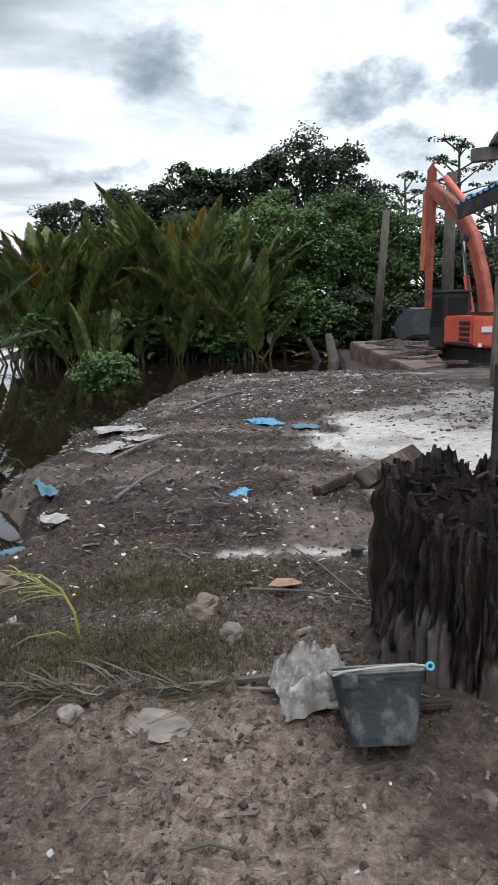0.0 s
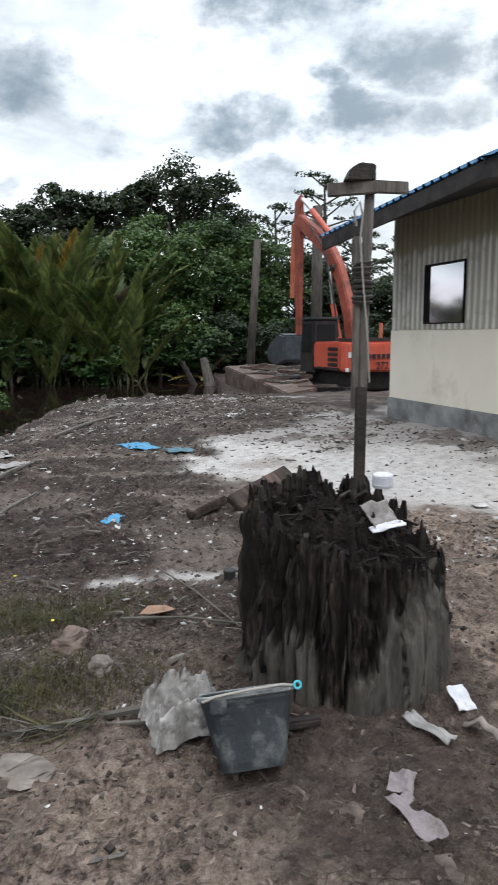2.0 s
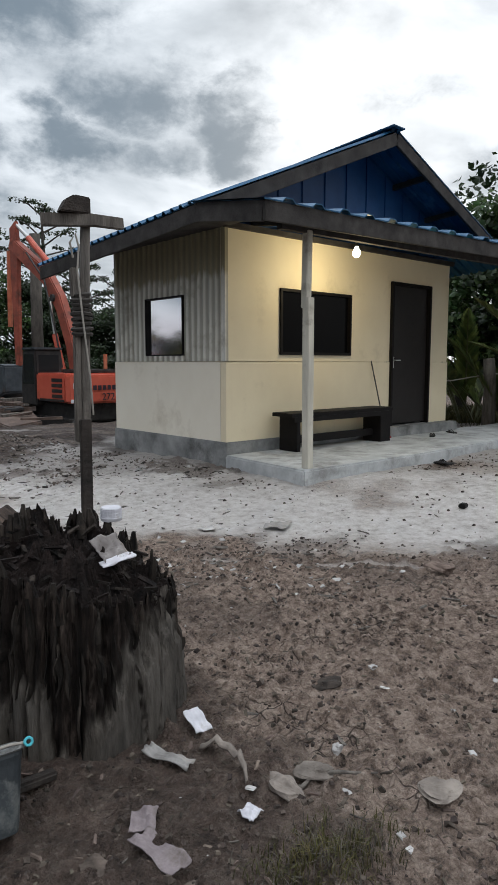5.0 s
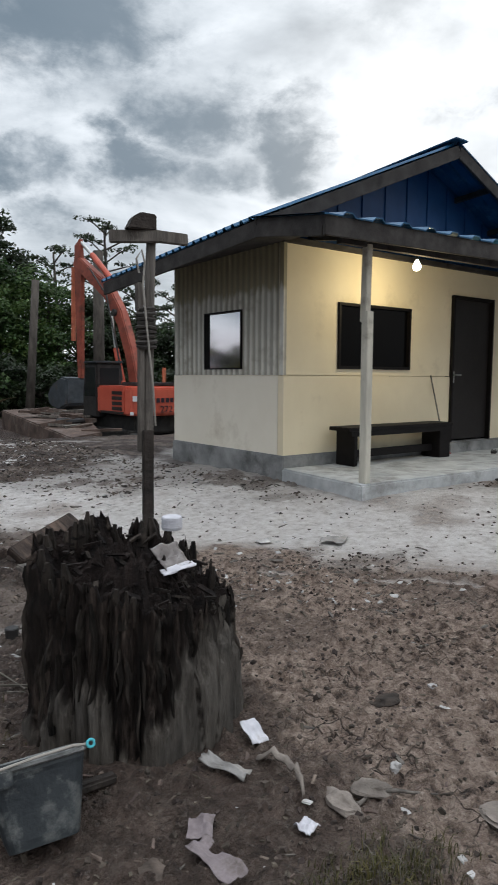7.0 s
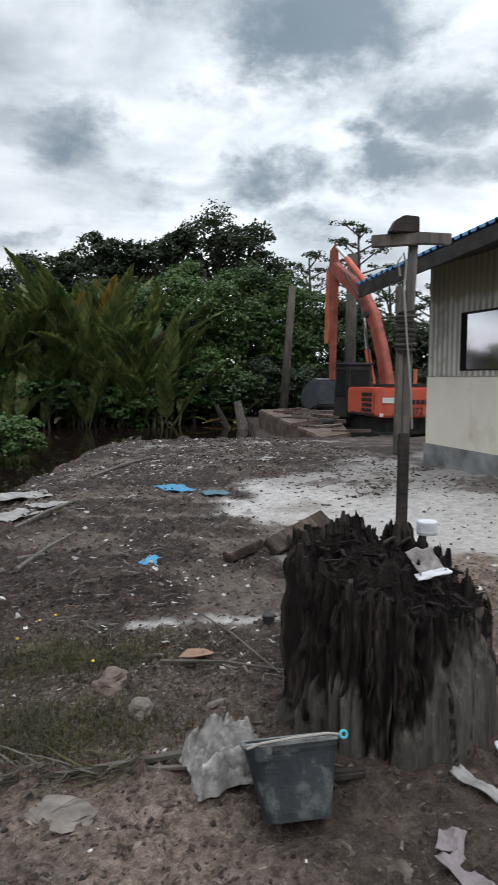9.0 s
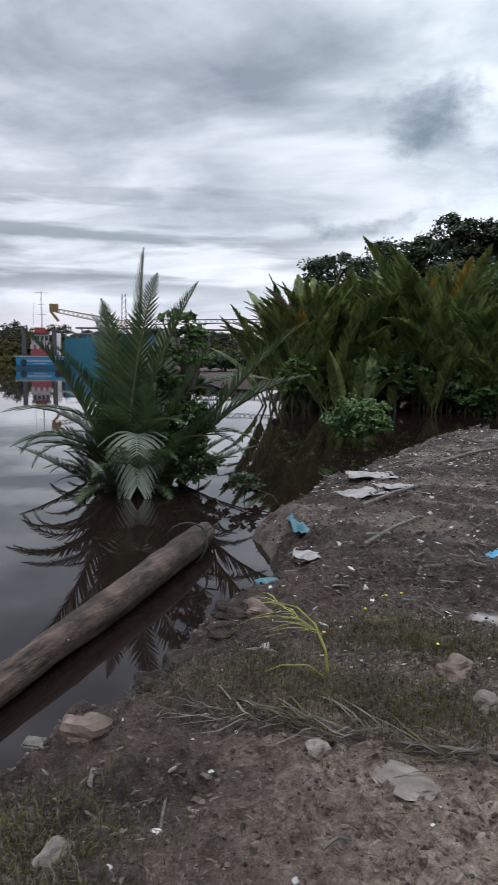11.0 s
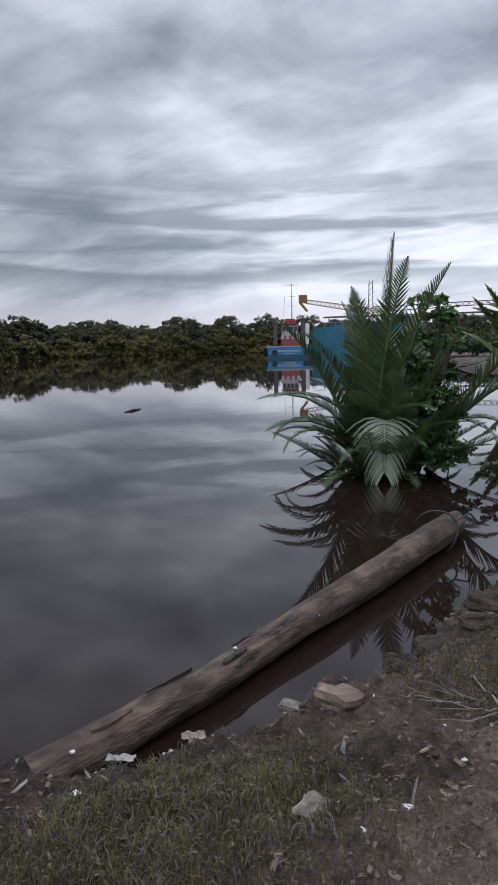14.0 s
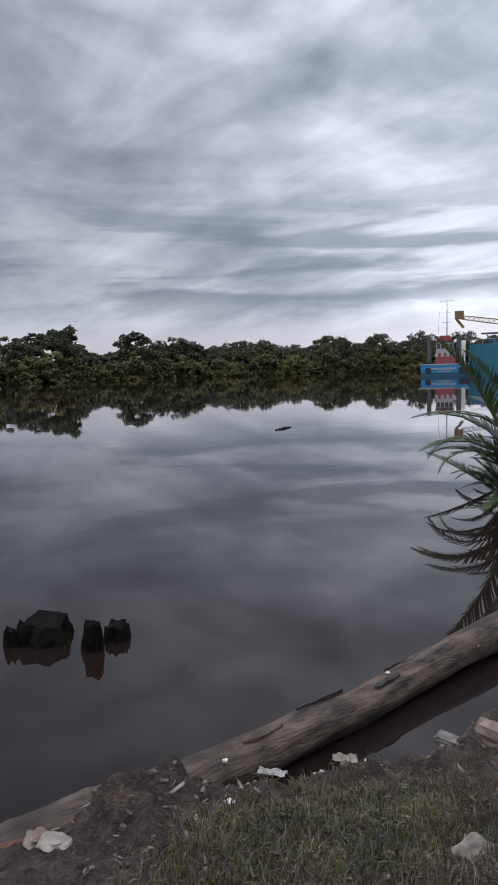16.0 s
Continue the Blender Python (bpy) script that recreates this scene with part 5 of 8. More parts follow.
def sheet(nx, ny, sx, sy, lift, seed, curl=0.0, freq=2.2, ragged=0.18):
    """A crumpled, torn sheet with thickness."""
    rnd = random.Random(seed)
    o = Vector((rnd.uniform(0, 50), rnd.uniform(0, 50), 0))
    vs = []
    for side in (0, 1):
        for j in range(ny + 1):
            for i in range(nx + 1):
                u, v = i / nx - 0.5, j / ny - 0.5
                w = 1 + ragged * noise.noise(Vector((u * 2.2, v * 2.2, 3)) + o)
                z = 0.5 * lift * (0.5 + noise.noise(Vector((u * freq, v * freq, 0)) + o) + 0.5 * noise.noise(Vector((u * freq * 2.3, v * freq * 2.3, 9)) + o)) + curl * (u * u + v * v)
                vs.append((u * sx * w, v * sy * w, max(z, 0) + 0.004 - 0.003 * side))
    n = (nx + 1) * (ny + 1)
    fs = [(j * (nx + 1) + i, j * (nx + 1) + i + 1, (j + 1) * (nx + 1) + i + 1, (j + 1) * (nx + 1) + i) for j in range(ny) for i in range(nx)]
    fs += [tuple(n + q for q in f[::-1]) for f in fs]
    rim = [i for i in range(nx)] + [nx + (nx + 1) * j for j in range(ny)] + [n - 1 - i for i in range(nx)] + [(nx + 1) * (ny - j) for j in range(ny)]
    fs += [(rim[k], n + rim[k], n + rim[(k + 1) % len(rim)], rim[(k + 1) % len(rim)]) for k in range(len(rim))]
    return Geo().add(vs, fs)


cup = thing("plastic_cup", "crushed smoky plastic cup with a white rim on the stump", "plastic cup", (0.94, 2.26, STZ + 0.66))
cup.matrix_basis = pose(0.945, 2.31, STZ + 0.672, 36, -6, 10)
part("film", sheet(12, 12, 0.11, 0.11, 0.05, 3), FILM, cup, "smoky crumpled film", smooth=True)
hem = sheet(14, 4, 0.14, 0.028, 0.03, 8)
part("rim", Geo().add([(a, b - 0.058, c + 0.008) for a, b, c in hem.v], hem.f), PAPER, cup, "torn white rim", smooth=True)


def build_post():
    z0 = gz(1.10, 3.02)
    p = thing("signpost", "leaning grey timber post bound with rope behind the stump", "post", (1.10, 3.02, z0 - 0.05))
    part("lower_plank", Geo().beam((0.005, -0.03, 0), (0.012, -0.03, 1.10), 0.050, 0.026, (0, 1, 0)), DARKWOOD, p, "dark lower plank", bevel=0.004)
    part("pole", Geo().tube([(0.02, 0.01, 0.0), (0.026, 0.012, 0.9), (0.034, 0.012, 1.5), (0.052, 0.01, 2.0)], [0.025, 0.026, 0.025, 0.022], 9), GREYWOOD, p, "grey weathered pole", smooth=True)
    part("splint", Geo().beam((-0.012, 0.0, 1.0), (-0.004, 0.0, 1.62), 0.030, 0.026, (0, 1, 0)), GREYWOOD, p, "", bevel=0.005)
    part("peg", Geo().box((-0.012, 0.0, 1.70), (0.034, 0.034, 0.13)), GREYWOOD, p, "", bevel=0.006)
    for k in range(9):
        r, z = 0.040 + 0.004 * math.sin(k * 2.1), 1.48 + 0.021 * k
        pts = [(0.02 + r * math.cos(a), r * math.sin(a), z + 0.004 * math.sin(a + k)) for a in [2 * math.pi * i / 12 for i in range(13)]]
        part("rope_turn", Geo().tube(pts, 0.009, 5, False), ROPE, p)
    part("cord", Geo().tube([(0.0, -0.045, 1.86), (-0.012, -0.05, 1.75), (0.004, -0.055, 1.55), (0.03, -0.055, 1.30), (0.05, -0.03, 1.12)], 0.0045, 5), CORD, p)
    part("knot", Geo().tube([(-0.03, -0.05, 1.80), (-0.045, -0.06, 1.86), (-0.02, -0.06, 1.90), (-0.005, -0.06, 1.84)], 0.005, 5), CORD, p)
    zt = 1.965
    part("arm_board", Geo().beam((-0.14, 0.03, zt - 0.005), (0.07, -0.03, zt + 0.005), 0.030, 0.055), GREYWOOD, p, "", bevel=0.004)
    part("arm_board", Geo().beam((0.05, -0.03, zt + 0.005), (0.24, 0.05, zt + 0.02), 0.030, 0.052), GREYWOOD, p, "", bevel=0.004)
    part("top_block", Geo().prism([(-0.075, 0), (0.06, 0), (0.06, 0.070), (-0.01, 0.075), (-0.045, 0.055)], -0.04, 0.025, lambda a, b, d: (a, d, b + zt + 0.028)), DARKWOOD, p, "dark timber block", bevel=0.005)


build_post()


def build_tub():
    z0 = gz(0.40, 1.92)
    t = thing("mortar_tub", "dark plastic mortar bucket crusted with grey cement", "bucket", (0.385, 1.945, z0 - 0.005), -3)
    t.matrix_basis = pose(0.39, 1.865, z0 + 0.012, -27, -4, -3)

    def rect(w, d, r, z, n=4):
        pts = []
        for cx, cy, a0 in ((w / 2 - r, d / 2 - r, 0), (-w / 2 + r, d / 2 - r, 90), (-w / 2 + r, -d / 2 + r, 180), (w / 2 - r, -d / 2 + r, 270)):
            for k in range(n + 1):
                a = radians(a0 + 90 * k / n)
                pts.append((cx + r * math.cos(a), cy + r * math.sin(a), z))
        return pts
    levels = [(w, d, r, z * 0.80) for w, d, r, z in ((0.185, 0.16, 0.03, 0.0), (0.20, 0.175, 0.035, 0.03), (0.262, 0.225, 0.04, 0.22), (0.270, 0.232, 0.04, 0.235), (0.270, 0.232, 0.04, 0.262), (0.252, 0.215, 0.04, 0.262), (0.245, 0.21, 0.04, 0.22), (0.18, 0.155, 0.03, 0.02))]
    rings = [rect(*l) for l in levels]
    n = len(rings[0])
    vs = [p for r in rings for p in r]
    fs = [(i * n + k, i * n + (k + 1) % n, (i + 1) * n + (k + 1) % n, (i + 1) * n + k) for i in range(len(rings) - 1) for k in range(n)]
    fs += [tuple(range(n))[::-1], tuple((len(rings) - 1) * n + k for k in range(n))]
    part("shell", Geo().add(vs, fs), TUB, t, "cement-crusted dark shell", smooth=False)
    part("rim", Geo().tube(rect(0.278, 0.242, 0.045, 0.206) + [rect(0.278, 0.242, 0.045, 0.206)[0]], 0.008, 6, False), CRUST, t, "pale crusted rim")
    part("bail", Geo().tube([(-0.13, -0.115, 0.20), (-0.09, -0.135, 0.212), (0.0, -0.138, 0.218), (0.10, -0.135, 0.220), (0.145, -0.10, 0.212)], 0.004, 6), CORD, t, "wire handle lying on the rim")
    pts = [(0.152 + 0.010 * math.cos(a), -0.11, 0.212 + 0.010 * math.sin(a)) for a in [2 * math.pi * i / 10 for i in range(11)]]
    part("ring", Geo().tube(pts, 0.004, 6, False), RING_BLUE, t, "pale blue handle eyelet")
    part("lug", Geo().box((-0.085, -0.122, 0.185), (0.05, 0.02, 0.045)), TUB, t, "", bevel=0.005)


build_tub()


def build_rag():
    """A crumpled cloth: rounded folds with sharp creases between them, heaped against the tub."""
    n, vs = 64, []
    o = Vector((3.3, 8.1, 0))
    for side in (0, 1):
        for j in range(n + 1):
            for i in range(n + 1):
                u, v = i / n - 0.5, j / n - 0.5
                q = Vector((u * 1.0 + v * 0.5, v * 1.5 - u * 0.4, 0)) + o
                x = u * 0.27 * (1 + 0.35 * noise.noise(Vector((v * 3, 1, 5)) + o)) + 0.015 * noise.noise(q * 7)
                y = v * 0.22 * (1 + 0.35 * noise.noise(Vector((u * 3, 4, 2)) + o)) + 0.015 * noise.noise(q * 7 + o)
                edge = max(0.0, 1 - (2 * max(abs(u), abs(v))) ** 6)
                fold = 0.16 * abs(noise.noise(q * 3.1)) + 0.07 * abs(noise.noise(q * 6.5 + o)) + 0.02 * abs(noise.noise(q * 15))
                z = 0.065 * max(0.0, 1 - (math.hypot(u - 0.05, v - 0.1) / 0.70) ** 2) + edge * fold
                vs.append((x, y, max(z, 0.002) - 0.004 * side))
    m = (n + 1) * (n + 1)
    fs = [(j * (n + 1) + i, j * (n + 1) + i + 1, (j + 1) * (n + 1) + i + 1, (j + 1) * (n + 1) + i) for j in range(n) for i in range(n)]
    fs += [tuple(m + k for k in f[::-1]) for f in fs]
    solo("rag", Geo().add(vs, fs), RAG, "crumpled dirty white rag lying beside the tub", "rag", (0.215, 2.15, gz(0.215, 2.15) + 0.004), 14, smooth=True)


build_rag()


# ---- log at the water's edge ----
def build_log():
    L0 = thing("driftwood_log", "long weathered log half sunk along the bank", "log", (0, 0, 0))
    path = [(-2.70, 5.72, -0.32), (-2.60, 4.9, -0.325), (-2.52, 4.0, -0.335), (-2.45, 3.0, -0.345), (-2.38, 2.2, -0.37), (-2.36, 1.5, -0.37), (-2.35, 1.05, -0.365), (-2.30, 0.75, -0.33), (-2.27, 0.4, -0.33), (-2.26, 0.0, -0.34), (-2.3, -0.8, -0.40)]
    pts, NA = [], 28
    for a, b in zip(path, path[1:]):
        for k in range(10):
            pts.append(Vector(a).lerp(Vector(b), k / 10))
    vs, fs = [], []
    for i, p in enumerate(pts):
        f = i / (len(pts) - 1)
        d = (pts[min(i + 1, len(pts) - 1)] - pts[max(0, i - 1)]).normalized()
        s = d.cross(Vector((0, 0, 1))).normalized()
        for k in range(NA):
            th = 2 * math.pi * k / NA
            r = 0.118 - 0.026 * math.exp(-((f - 0.34) / 0.17) ** 2) + 0.014 * smooth(0.55, 0.75, f) + 0.010 * math.sin(f * 9) - 0.05 * smooth(0.92, 1.0, f)
            r *= 1 + 0.10 * noise.noise(Vector((math.cos(th) * 2, math.sin(th) * 2, f * 10))) + 0.06 * noise.noise(Vector((math.cos(th) * 8, math.sin(th) * 8, f * 8))) + 0.06 * noise.noise(Vector((math.cos(th) * 5, math.sin(th) * 5, f * 45))) - 0.10 * abs(noise.noise(Vector((math.cos(th) * 9, math.sin(th) * 9, f * 14))))
            if i < 2:
                r *= 0.86
            vs.append(p + (s * math.cos(th) + Vector((0, 0, 1)) * math.sin(th)) * r)
    for i in range(len(pts) - 1):
        for k in range(NA):
            a, b = i * NA + k, i * NA + (k + 1) % NA
            fs.append((a, b, b + NA, a + NA))
    fs.append(tuple(range(NA))[::-1])
    part("trunk", Geo().add(vs, fs), BARK, L0, "barkless weathered trunk", smooth=True)
    ring = [Vector((-2.64, 5.2, -0.30)) + Vector((0.185 * math.cos(a), 0.05 * math.sin(2 * a) + 0.03, 0.185 * math.sin(a))) for a in [2 * math.pi * i / 20 for i in range(21)]]
    part("wire_loop", Geo().tube(ring, 0.010, 6, False), RUBBER, L0, "black cable looped round the end")
    part("wire_tail", Geo().tube([ring[2], ring[2] + Vector((0.06, 0.14, 0.05)), ring[2] + Vector((0.05, 0.3, -0.05))], 0.009, 6), RUBBER, L0)
    ys, xs, zs = [p[1] for p in path][::-1], [p[0] for p in path][::-1], [p[2] for p in path][::-1]
    rnd = random.Random(9)

    def crest(y, side):
        """A point on the upper side of the trunk, side metres towards the bank."""
        r = 0.116 - 0.026 * math.exp(-((y - 3.3) / 1.1) ** 2)
        return float(np.interp(y, ys, xs)) + side, y, float(np.interp(y, ys, zs)) + math.sqrt(max(r * r - side * side, 0.0004)) - 0.008
    for (y, s, l, w) in ((1.55, 0.03, 0.22, 0.03), (1.95, -0.04, 0.3, 0.03), (2.35, 0.04, 0.2, 0.03), (2.75, -0.05, 0.30, 0.05), (2.62, -0.03, 0.16, 0.06), (3.35, 0.02, 0.18, 0.03), (2.55, -0.06, 0.2, 0.05), (4.1, 0.03, 0.2, 0.03), (4.5, -0.02, 0.22, 0.03)):
        x, yy, z = crest(y, s)
        m, vv, ff = 7, [], []
        for j in range(m):
            q = j / (m - 1) - 0.5
            ww = w * 0.5 * (1.15 - 1.7 * q * q * 2) * rnd.uniform(0.55, 1.1)
            for sd in (-1, 1):
                cx, cy, cz = crest(yy + q * l, s + sd * ww)
                vv += [(cx, cy, cz - 0.01), (cx, cy, cz + 0.003 + rnd.uniform(0, 0.008))]
        for j in range(m - 1):
            b0 = j * 4
            ff += [(b0 + 1, b0 + 3, b0 + 7, b0 + 5), (b0, b0 + 1, b0 + 5, b0 + 4), (b0 + 3, b0 + 2, b0 + 6, b0 + 7)]
        ff += [(0, 2, 3, 1), (4 * m - 4, 4 * m - 3, 4 * m - 1, 4 * m - 2)]
        part("bark_flake", Geo().add(vv, ff), DARKWOOD if rnd.random() < 0.6 else BARK, L0)
    for (y, s) in ((3.2, 0.06), (3.12, 0.08), (3.28, 0.05), (1.32, 0.07), (2.4, 0.0), (4.6, 0.05)):
        x, yy, z = crest(y, s)
        part("fungus", Geo().blob((x, yy, z), 0.013, (1, 1, 0.5), 0.3, int(y * 100)), SHARDS, L0, "small white fungus")


build_log()


def build_water_stump(x, y, h, r, seed, squash, label):
    vs, fs, NA = [], [], 28
    for j in range(6):
        f = j / 5
        for k in range(NA):
            th = 2 * math.pi * k / NA
            rr = r * (1 - 0.25 * f ** 3) * (1 + 0.45 * noise.noise(Vector((math.cos(th) * 2 + seed, math.sin(th) * 2, f * 1.5))) + 0.34 * noise.noise(Vector((math.cos(th) * 6 + seed, math.sin(th) * 6, f * 3))))
            vs.append((rr * math.cos(th) * squash, rr * math.sin(th), -0.3 + (h + 0.3) * f * (1 + f * (0.14 * noise.noise(Vector((math.cos(th) * 2, math.sin(th) * 2, seed))) + 0.07 * noise.noise(Vector((math.cos(th) * 6, math.sin(th) * 6, seed + 3)))))))
    fs = [(j * NA + k, j * NA + (k + 1) % NA, (j + 1) * NA + (k + 1) % NA, (j + 1) * NA + k) for j in range(5) for k in range(NA)] + [tuple(5 * NA + k for k in range(NA))]
    return solo("sunken_stump", Geo().add(vs, fs), WETWOOD, label, "tree stump", (x, y, WATER_Z), seed * 40, group="stumps standing in the water")


build_water_stump(-4.46, 1.30, 0.13, 0.175, 1, 1.1, "flat black stump standing in the still water")
build_water_stump(-4.50, 1.10, 0.10, 0.06, 2, 1.0, "small black stub standing in the water")
build_water_stump(-4.08, 1.49, 0.16, 0.075, 3, 0.75, "narrow black split stump standing in the water")
build_water_stump(-4.16, 1.69, 0.09, 0.095, 4, 1.15, "low knobbly black stump standing in the water")
g = Geo().tube([(-15.7, 12.05, WATER_Z), (-15.9, 12.5, WATER_Z + 0.03), (-16.1, 12.95, WATER_Z + 0.01)], [0.028, 0.032, 0.02], 7)
solo("floating_branch", g, DARKWOOD, "dark branch floating on the river", "branch")


# ---- excavator and pontoon ----
def build_excavator():
    x = thing("excavator", "orange tracked excavator with its boom raised", "excavator", (5.96, 17.10, -0.62), 101.0)
    Z = 0.62

    def P(a, b, d):
        return (a, d, b + Z)
    # tracks
    for y in (-0.72, 0.72):
        out = [(-1.35, -0.45), (-1.5, -0.25), (-1.35, -0.05), (1.2, -0.05), (1.4, -0.25), (1.2, -0.5), (-1.2, -0.5)]
        tr = part("track", Geo().prism(out, y - 0.25, y + 0.25, P), BLACK_STEEL, x, "muddy steel crawler track", bevel=0.02)
        for k in range(14):
            part("track_shoe", Geo().box((-1.25 + k * 0.19, y, Z - 0.03), (0.13, 0.52, 0.05)), BLACK_STEEL, tr)
    part("chassis", Geo().box((0, 0, Z + 0.12), (2.3, 1.5, 0.46)), BLACK_STEEL, x, "", bevel=0.05)
    part("turntable", Geo().tube([(0, 0, Z - 0.15), (0, 0, Z + 0.1)], 0.55, 20), BLACK_STEEL, x)
    # upper body with rounded counterweight
    side = [(-1.0, 0.37), (0.45, 0.39), (0.45, 1.08), (-1.0, 1.08)]
    part("engine_housing", Geo().prism(side, -0.95, 0.95, P), ORANGE, x, "orange engine housing", bevel=0.04)
    arc = [(-1.0, -0.98), (-1.25, -0.90), (-1.42, -0.62), (-1.48, 0.0), (-1.42, 0.62), (-1.25, 0.90), (-1.0, 0.98)]
    part("counterweight", Geo().prism(arc, 0.36 + Z, 1.05 + Z, lambda a, b, d: (a, b, d)), ORANGE, x, "orange rounded counterweight", bevel=0.05)
    part("hood", Geo().box((-0.45, -0.1, Z + 1.12), (0.9, 1.2, 0.10)), BLACK_STEEL, x, "", bevel=0.03)
    for k in range(4):
        part("vent", Geo().box((-0.62, 0.957, Z + 0.52 + 0.13 * k), (0.50, 0.02, 0.085)), BLACK_STEEL, x, "black louvre opening", bevel=0.006)
    part("stripe", Geo().box((-0.35, 0.955, Z + 0.42), (1.2, 0.02, 0.06)), BLACK_STEEL, x)
    part("tail_light", Geo().box((-1.26, 0.90, Z + 0.42), (0.10, 0.08, 0.08), (0, 0, -25)), STICKER, x, "white tail reflector")
    part("sticker", Geo().box((-1.36, 0.76, Z + 0.78), (0.015, 0.30, 0.13), (0, 0, -23)), STICKER, x, "white sticker")
    # lettering bars and the machine number
    for k in range(7):
        part("logo_bar", Geo().box((-1.475 - 0.012 * (1 - abs(k - 3) / 3), 0.42 - 0.13 * k, Z + 0.74), (0.02, 0.09, 0.11), (0, 0, (3 - k) * 3.2)), LETTER, x)
    c = bpy.data.curves.new("number", "FONT")
    c.body, c.size, c.extrude, c.align_x = "272", 0.24, 0.004, "CENTER"
    tmp = bpy.data.objects.new("number", c)
    me = bpy.data.meshes.new_from_object(tmp)
    bpy.data.objects.remove(tmp)
    me.materials.append(LETTER)
    ob = new("number", me)
    ob.parent = x
    ob.matrix_basis = Matrix.Translation((-1.492, 0.06, Z + 0.44)) @ Matrix(((0, 0, -1, 0), (-1, 0, 0, 0), (0, 1, 0, 0), (0, 0, 0, 1)))
    part("exhaust", Geo().tube([(-0.5, -0.5, Z + 1.1), (-0.5, -0.5, Z + 1.55)], 0.05, 10), RUSTY, x)
    # cab
    cab = part("cab", Geo().prism([(0.42, 0.25), (1.22, 0.25), (1.24, 0.85), (1.08, 1.66), (0.42, 1.66)], 0.22, 0.97, P), BLACK_STEEL, x, "black steel cab", bevel=0.04)
    part("side_glass", Geo().prism([(0.50, 0.80), (1.12, 0.80), (1.0, 1.55), (0.50, 1.55)], 0.972, 0.98, P), CABGLASS, cab)
    part("rear_glass", Geo().box((0.415, 0.60, Z + 1.32), (0.012, 0.55, 0.42)), CABGLASS, cab)
    part("cab_roof", Geo().box((0.74, 0.60, Z + 1.69), (0.74, 0.80, 0.06)), BUCKET_STEEL, cab, "grey cab roof", bevel=0.02)
    part("seat", Geo().box((0.62, 0.6, Z + 0.85), (0.16, 0.4, 0.5)), STICKER, cab, "pale seat back", bevel=0.04)
    # boom: a bent box girder
    def Q(a, b, d):
        return (a, d - 0.45 * (1 - a / 3.7), b + Z)
    y0, y1 = -0.22, 0.02
    boom = [(0.50, 0.75), (0.92, 0.70), (1.16, 1.8), (1.54, 2.75), (2.12, 3.52), (3.74, 4.62), (3.66, 4.86), (3.42, 4.84), (1.94, 3.90), (1.36, 3.16), (0.90, 2.1)]
    part("boom", Geo().prism(boom, y0, y1, Q), FADED_ORANGE, x, "faded orange bent boom", bevel=0.03)
    part("boom_pin", Geo().tube([Q(1.62, 3.1, y0 - 0.05), Q(1.62, 3.1, y1 + 0.06)], 0.10, 12), BLACK_STEEL, x)
    stick = [(3.44, 5.40), (3.74, 5.22), (3.76, 4.1), (3.68, 1.25), (3.48, 1.25), (3.42, 3.2), (3.36, 4.6)]
    part("dipper_stick", Geo().prism(stick, y0 + 0.06, y1 - 0.06, Q), FADED_ORANGE, x, "rust-streaked orange dipper stick", bevel=0.02)
    part("boom_cylinder", Geo().tube([Q(1.05, 0.9, y1 + 0.10), Q(1.45, 2.1, y1 + 0.10)], 0.08, 10), ORANGE, x)
    part("cylinder_rod", Geo().tube([Q(1.45, 2.1, y1 + 0.10), Q(1.62, 3.0, y1 + 0.10)], 0.045, 8), CHROME, x, "bright hydraulic rod")
    part("boom_cylinder", Geo().tube([Q(1.05, 0.9, y0 - 0.10), Q(1.62, 3.0, y0 - 0.10)], 0.07, 10), ORANGE, x)
    part("arm_cylinder", Geo().tube([Q(1.9, 4.02, -0.11), Q(2.9, 4.86, -0.11)], 0.085, 10), ORANGE, x)
    part("arm_rod", Geo().tube([Q(2.9, 4.86, -0.11), Q(3.56, 5.36, -0.11)], 0.05, 8), CHROME, x, "bright hydraulic rod")
    part("bucket_cylinder", Geo().tube([Q(3.9, 4.6, -0.11), Q(3.98, 2.4, -0.11)], 0.07, 10), RUSTY, x)
    part("hose", Geo().tube([Q(1.1, 1.2, 0.16), Q(1.3, 2.2, 0.2), Q(1.8, 3.6, 0.16), Q(2.6, 4.4, 0.16)], 0.025, 6), BLACK_STEEL, x)
    bk = [(3.5, 1.25), (3.9, 1.30), (4.6, 1.05), (4.9, 0.75), (4.75, 0.40), (4.1, 0.28), (3.5, 0.45)]
    part("bucket", Geo().prism(bk, -0.60, 0.42, P), BUCKET_STEEL, x, "blue-grey digging bucket", bevel=0.05)
    for k in range(4):
        part("tooth", Geo().box((3.42, -0.45 + 0.24 * k, Z + 0.2), (0.25, 0.08, 0.07)), BLACK_STEEL, x)


build_excavator()


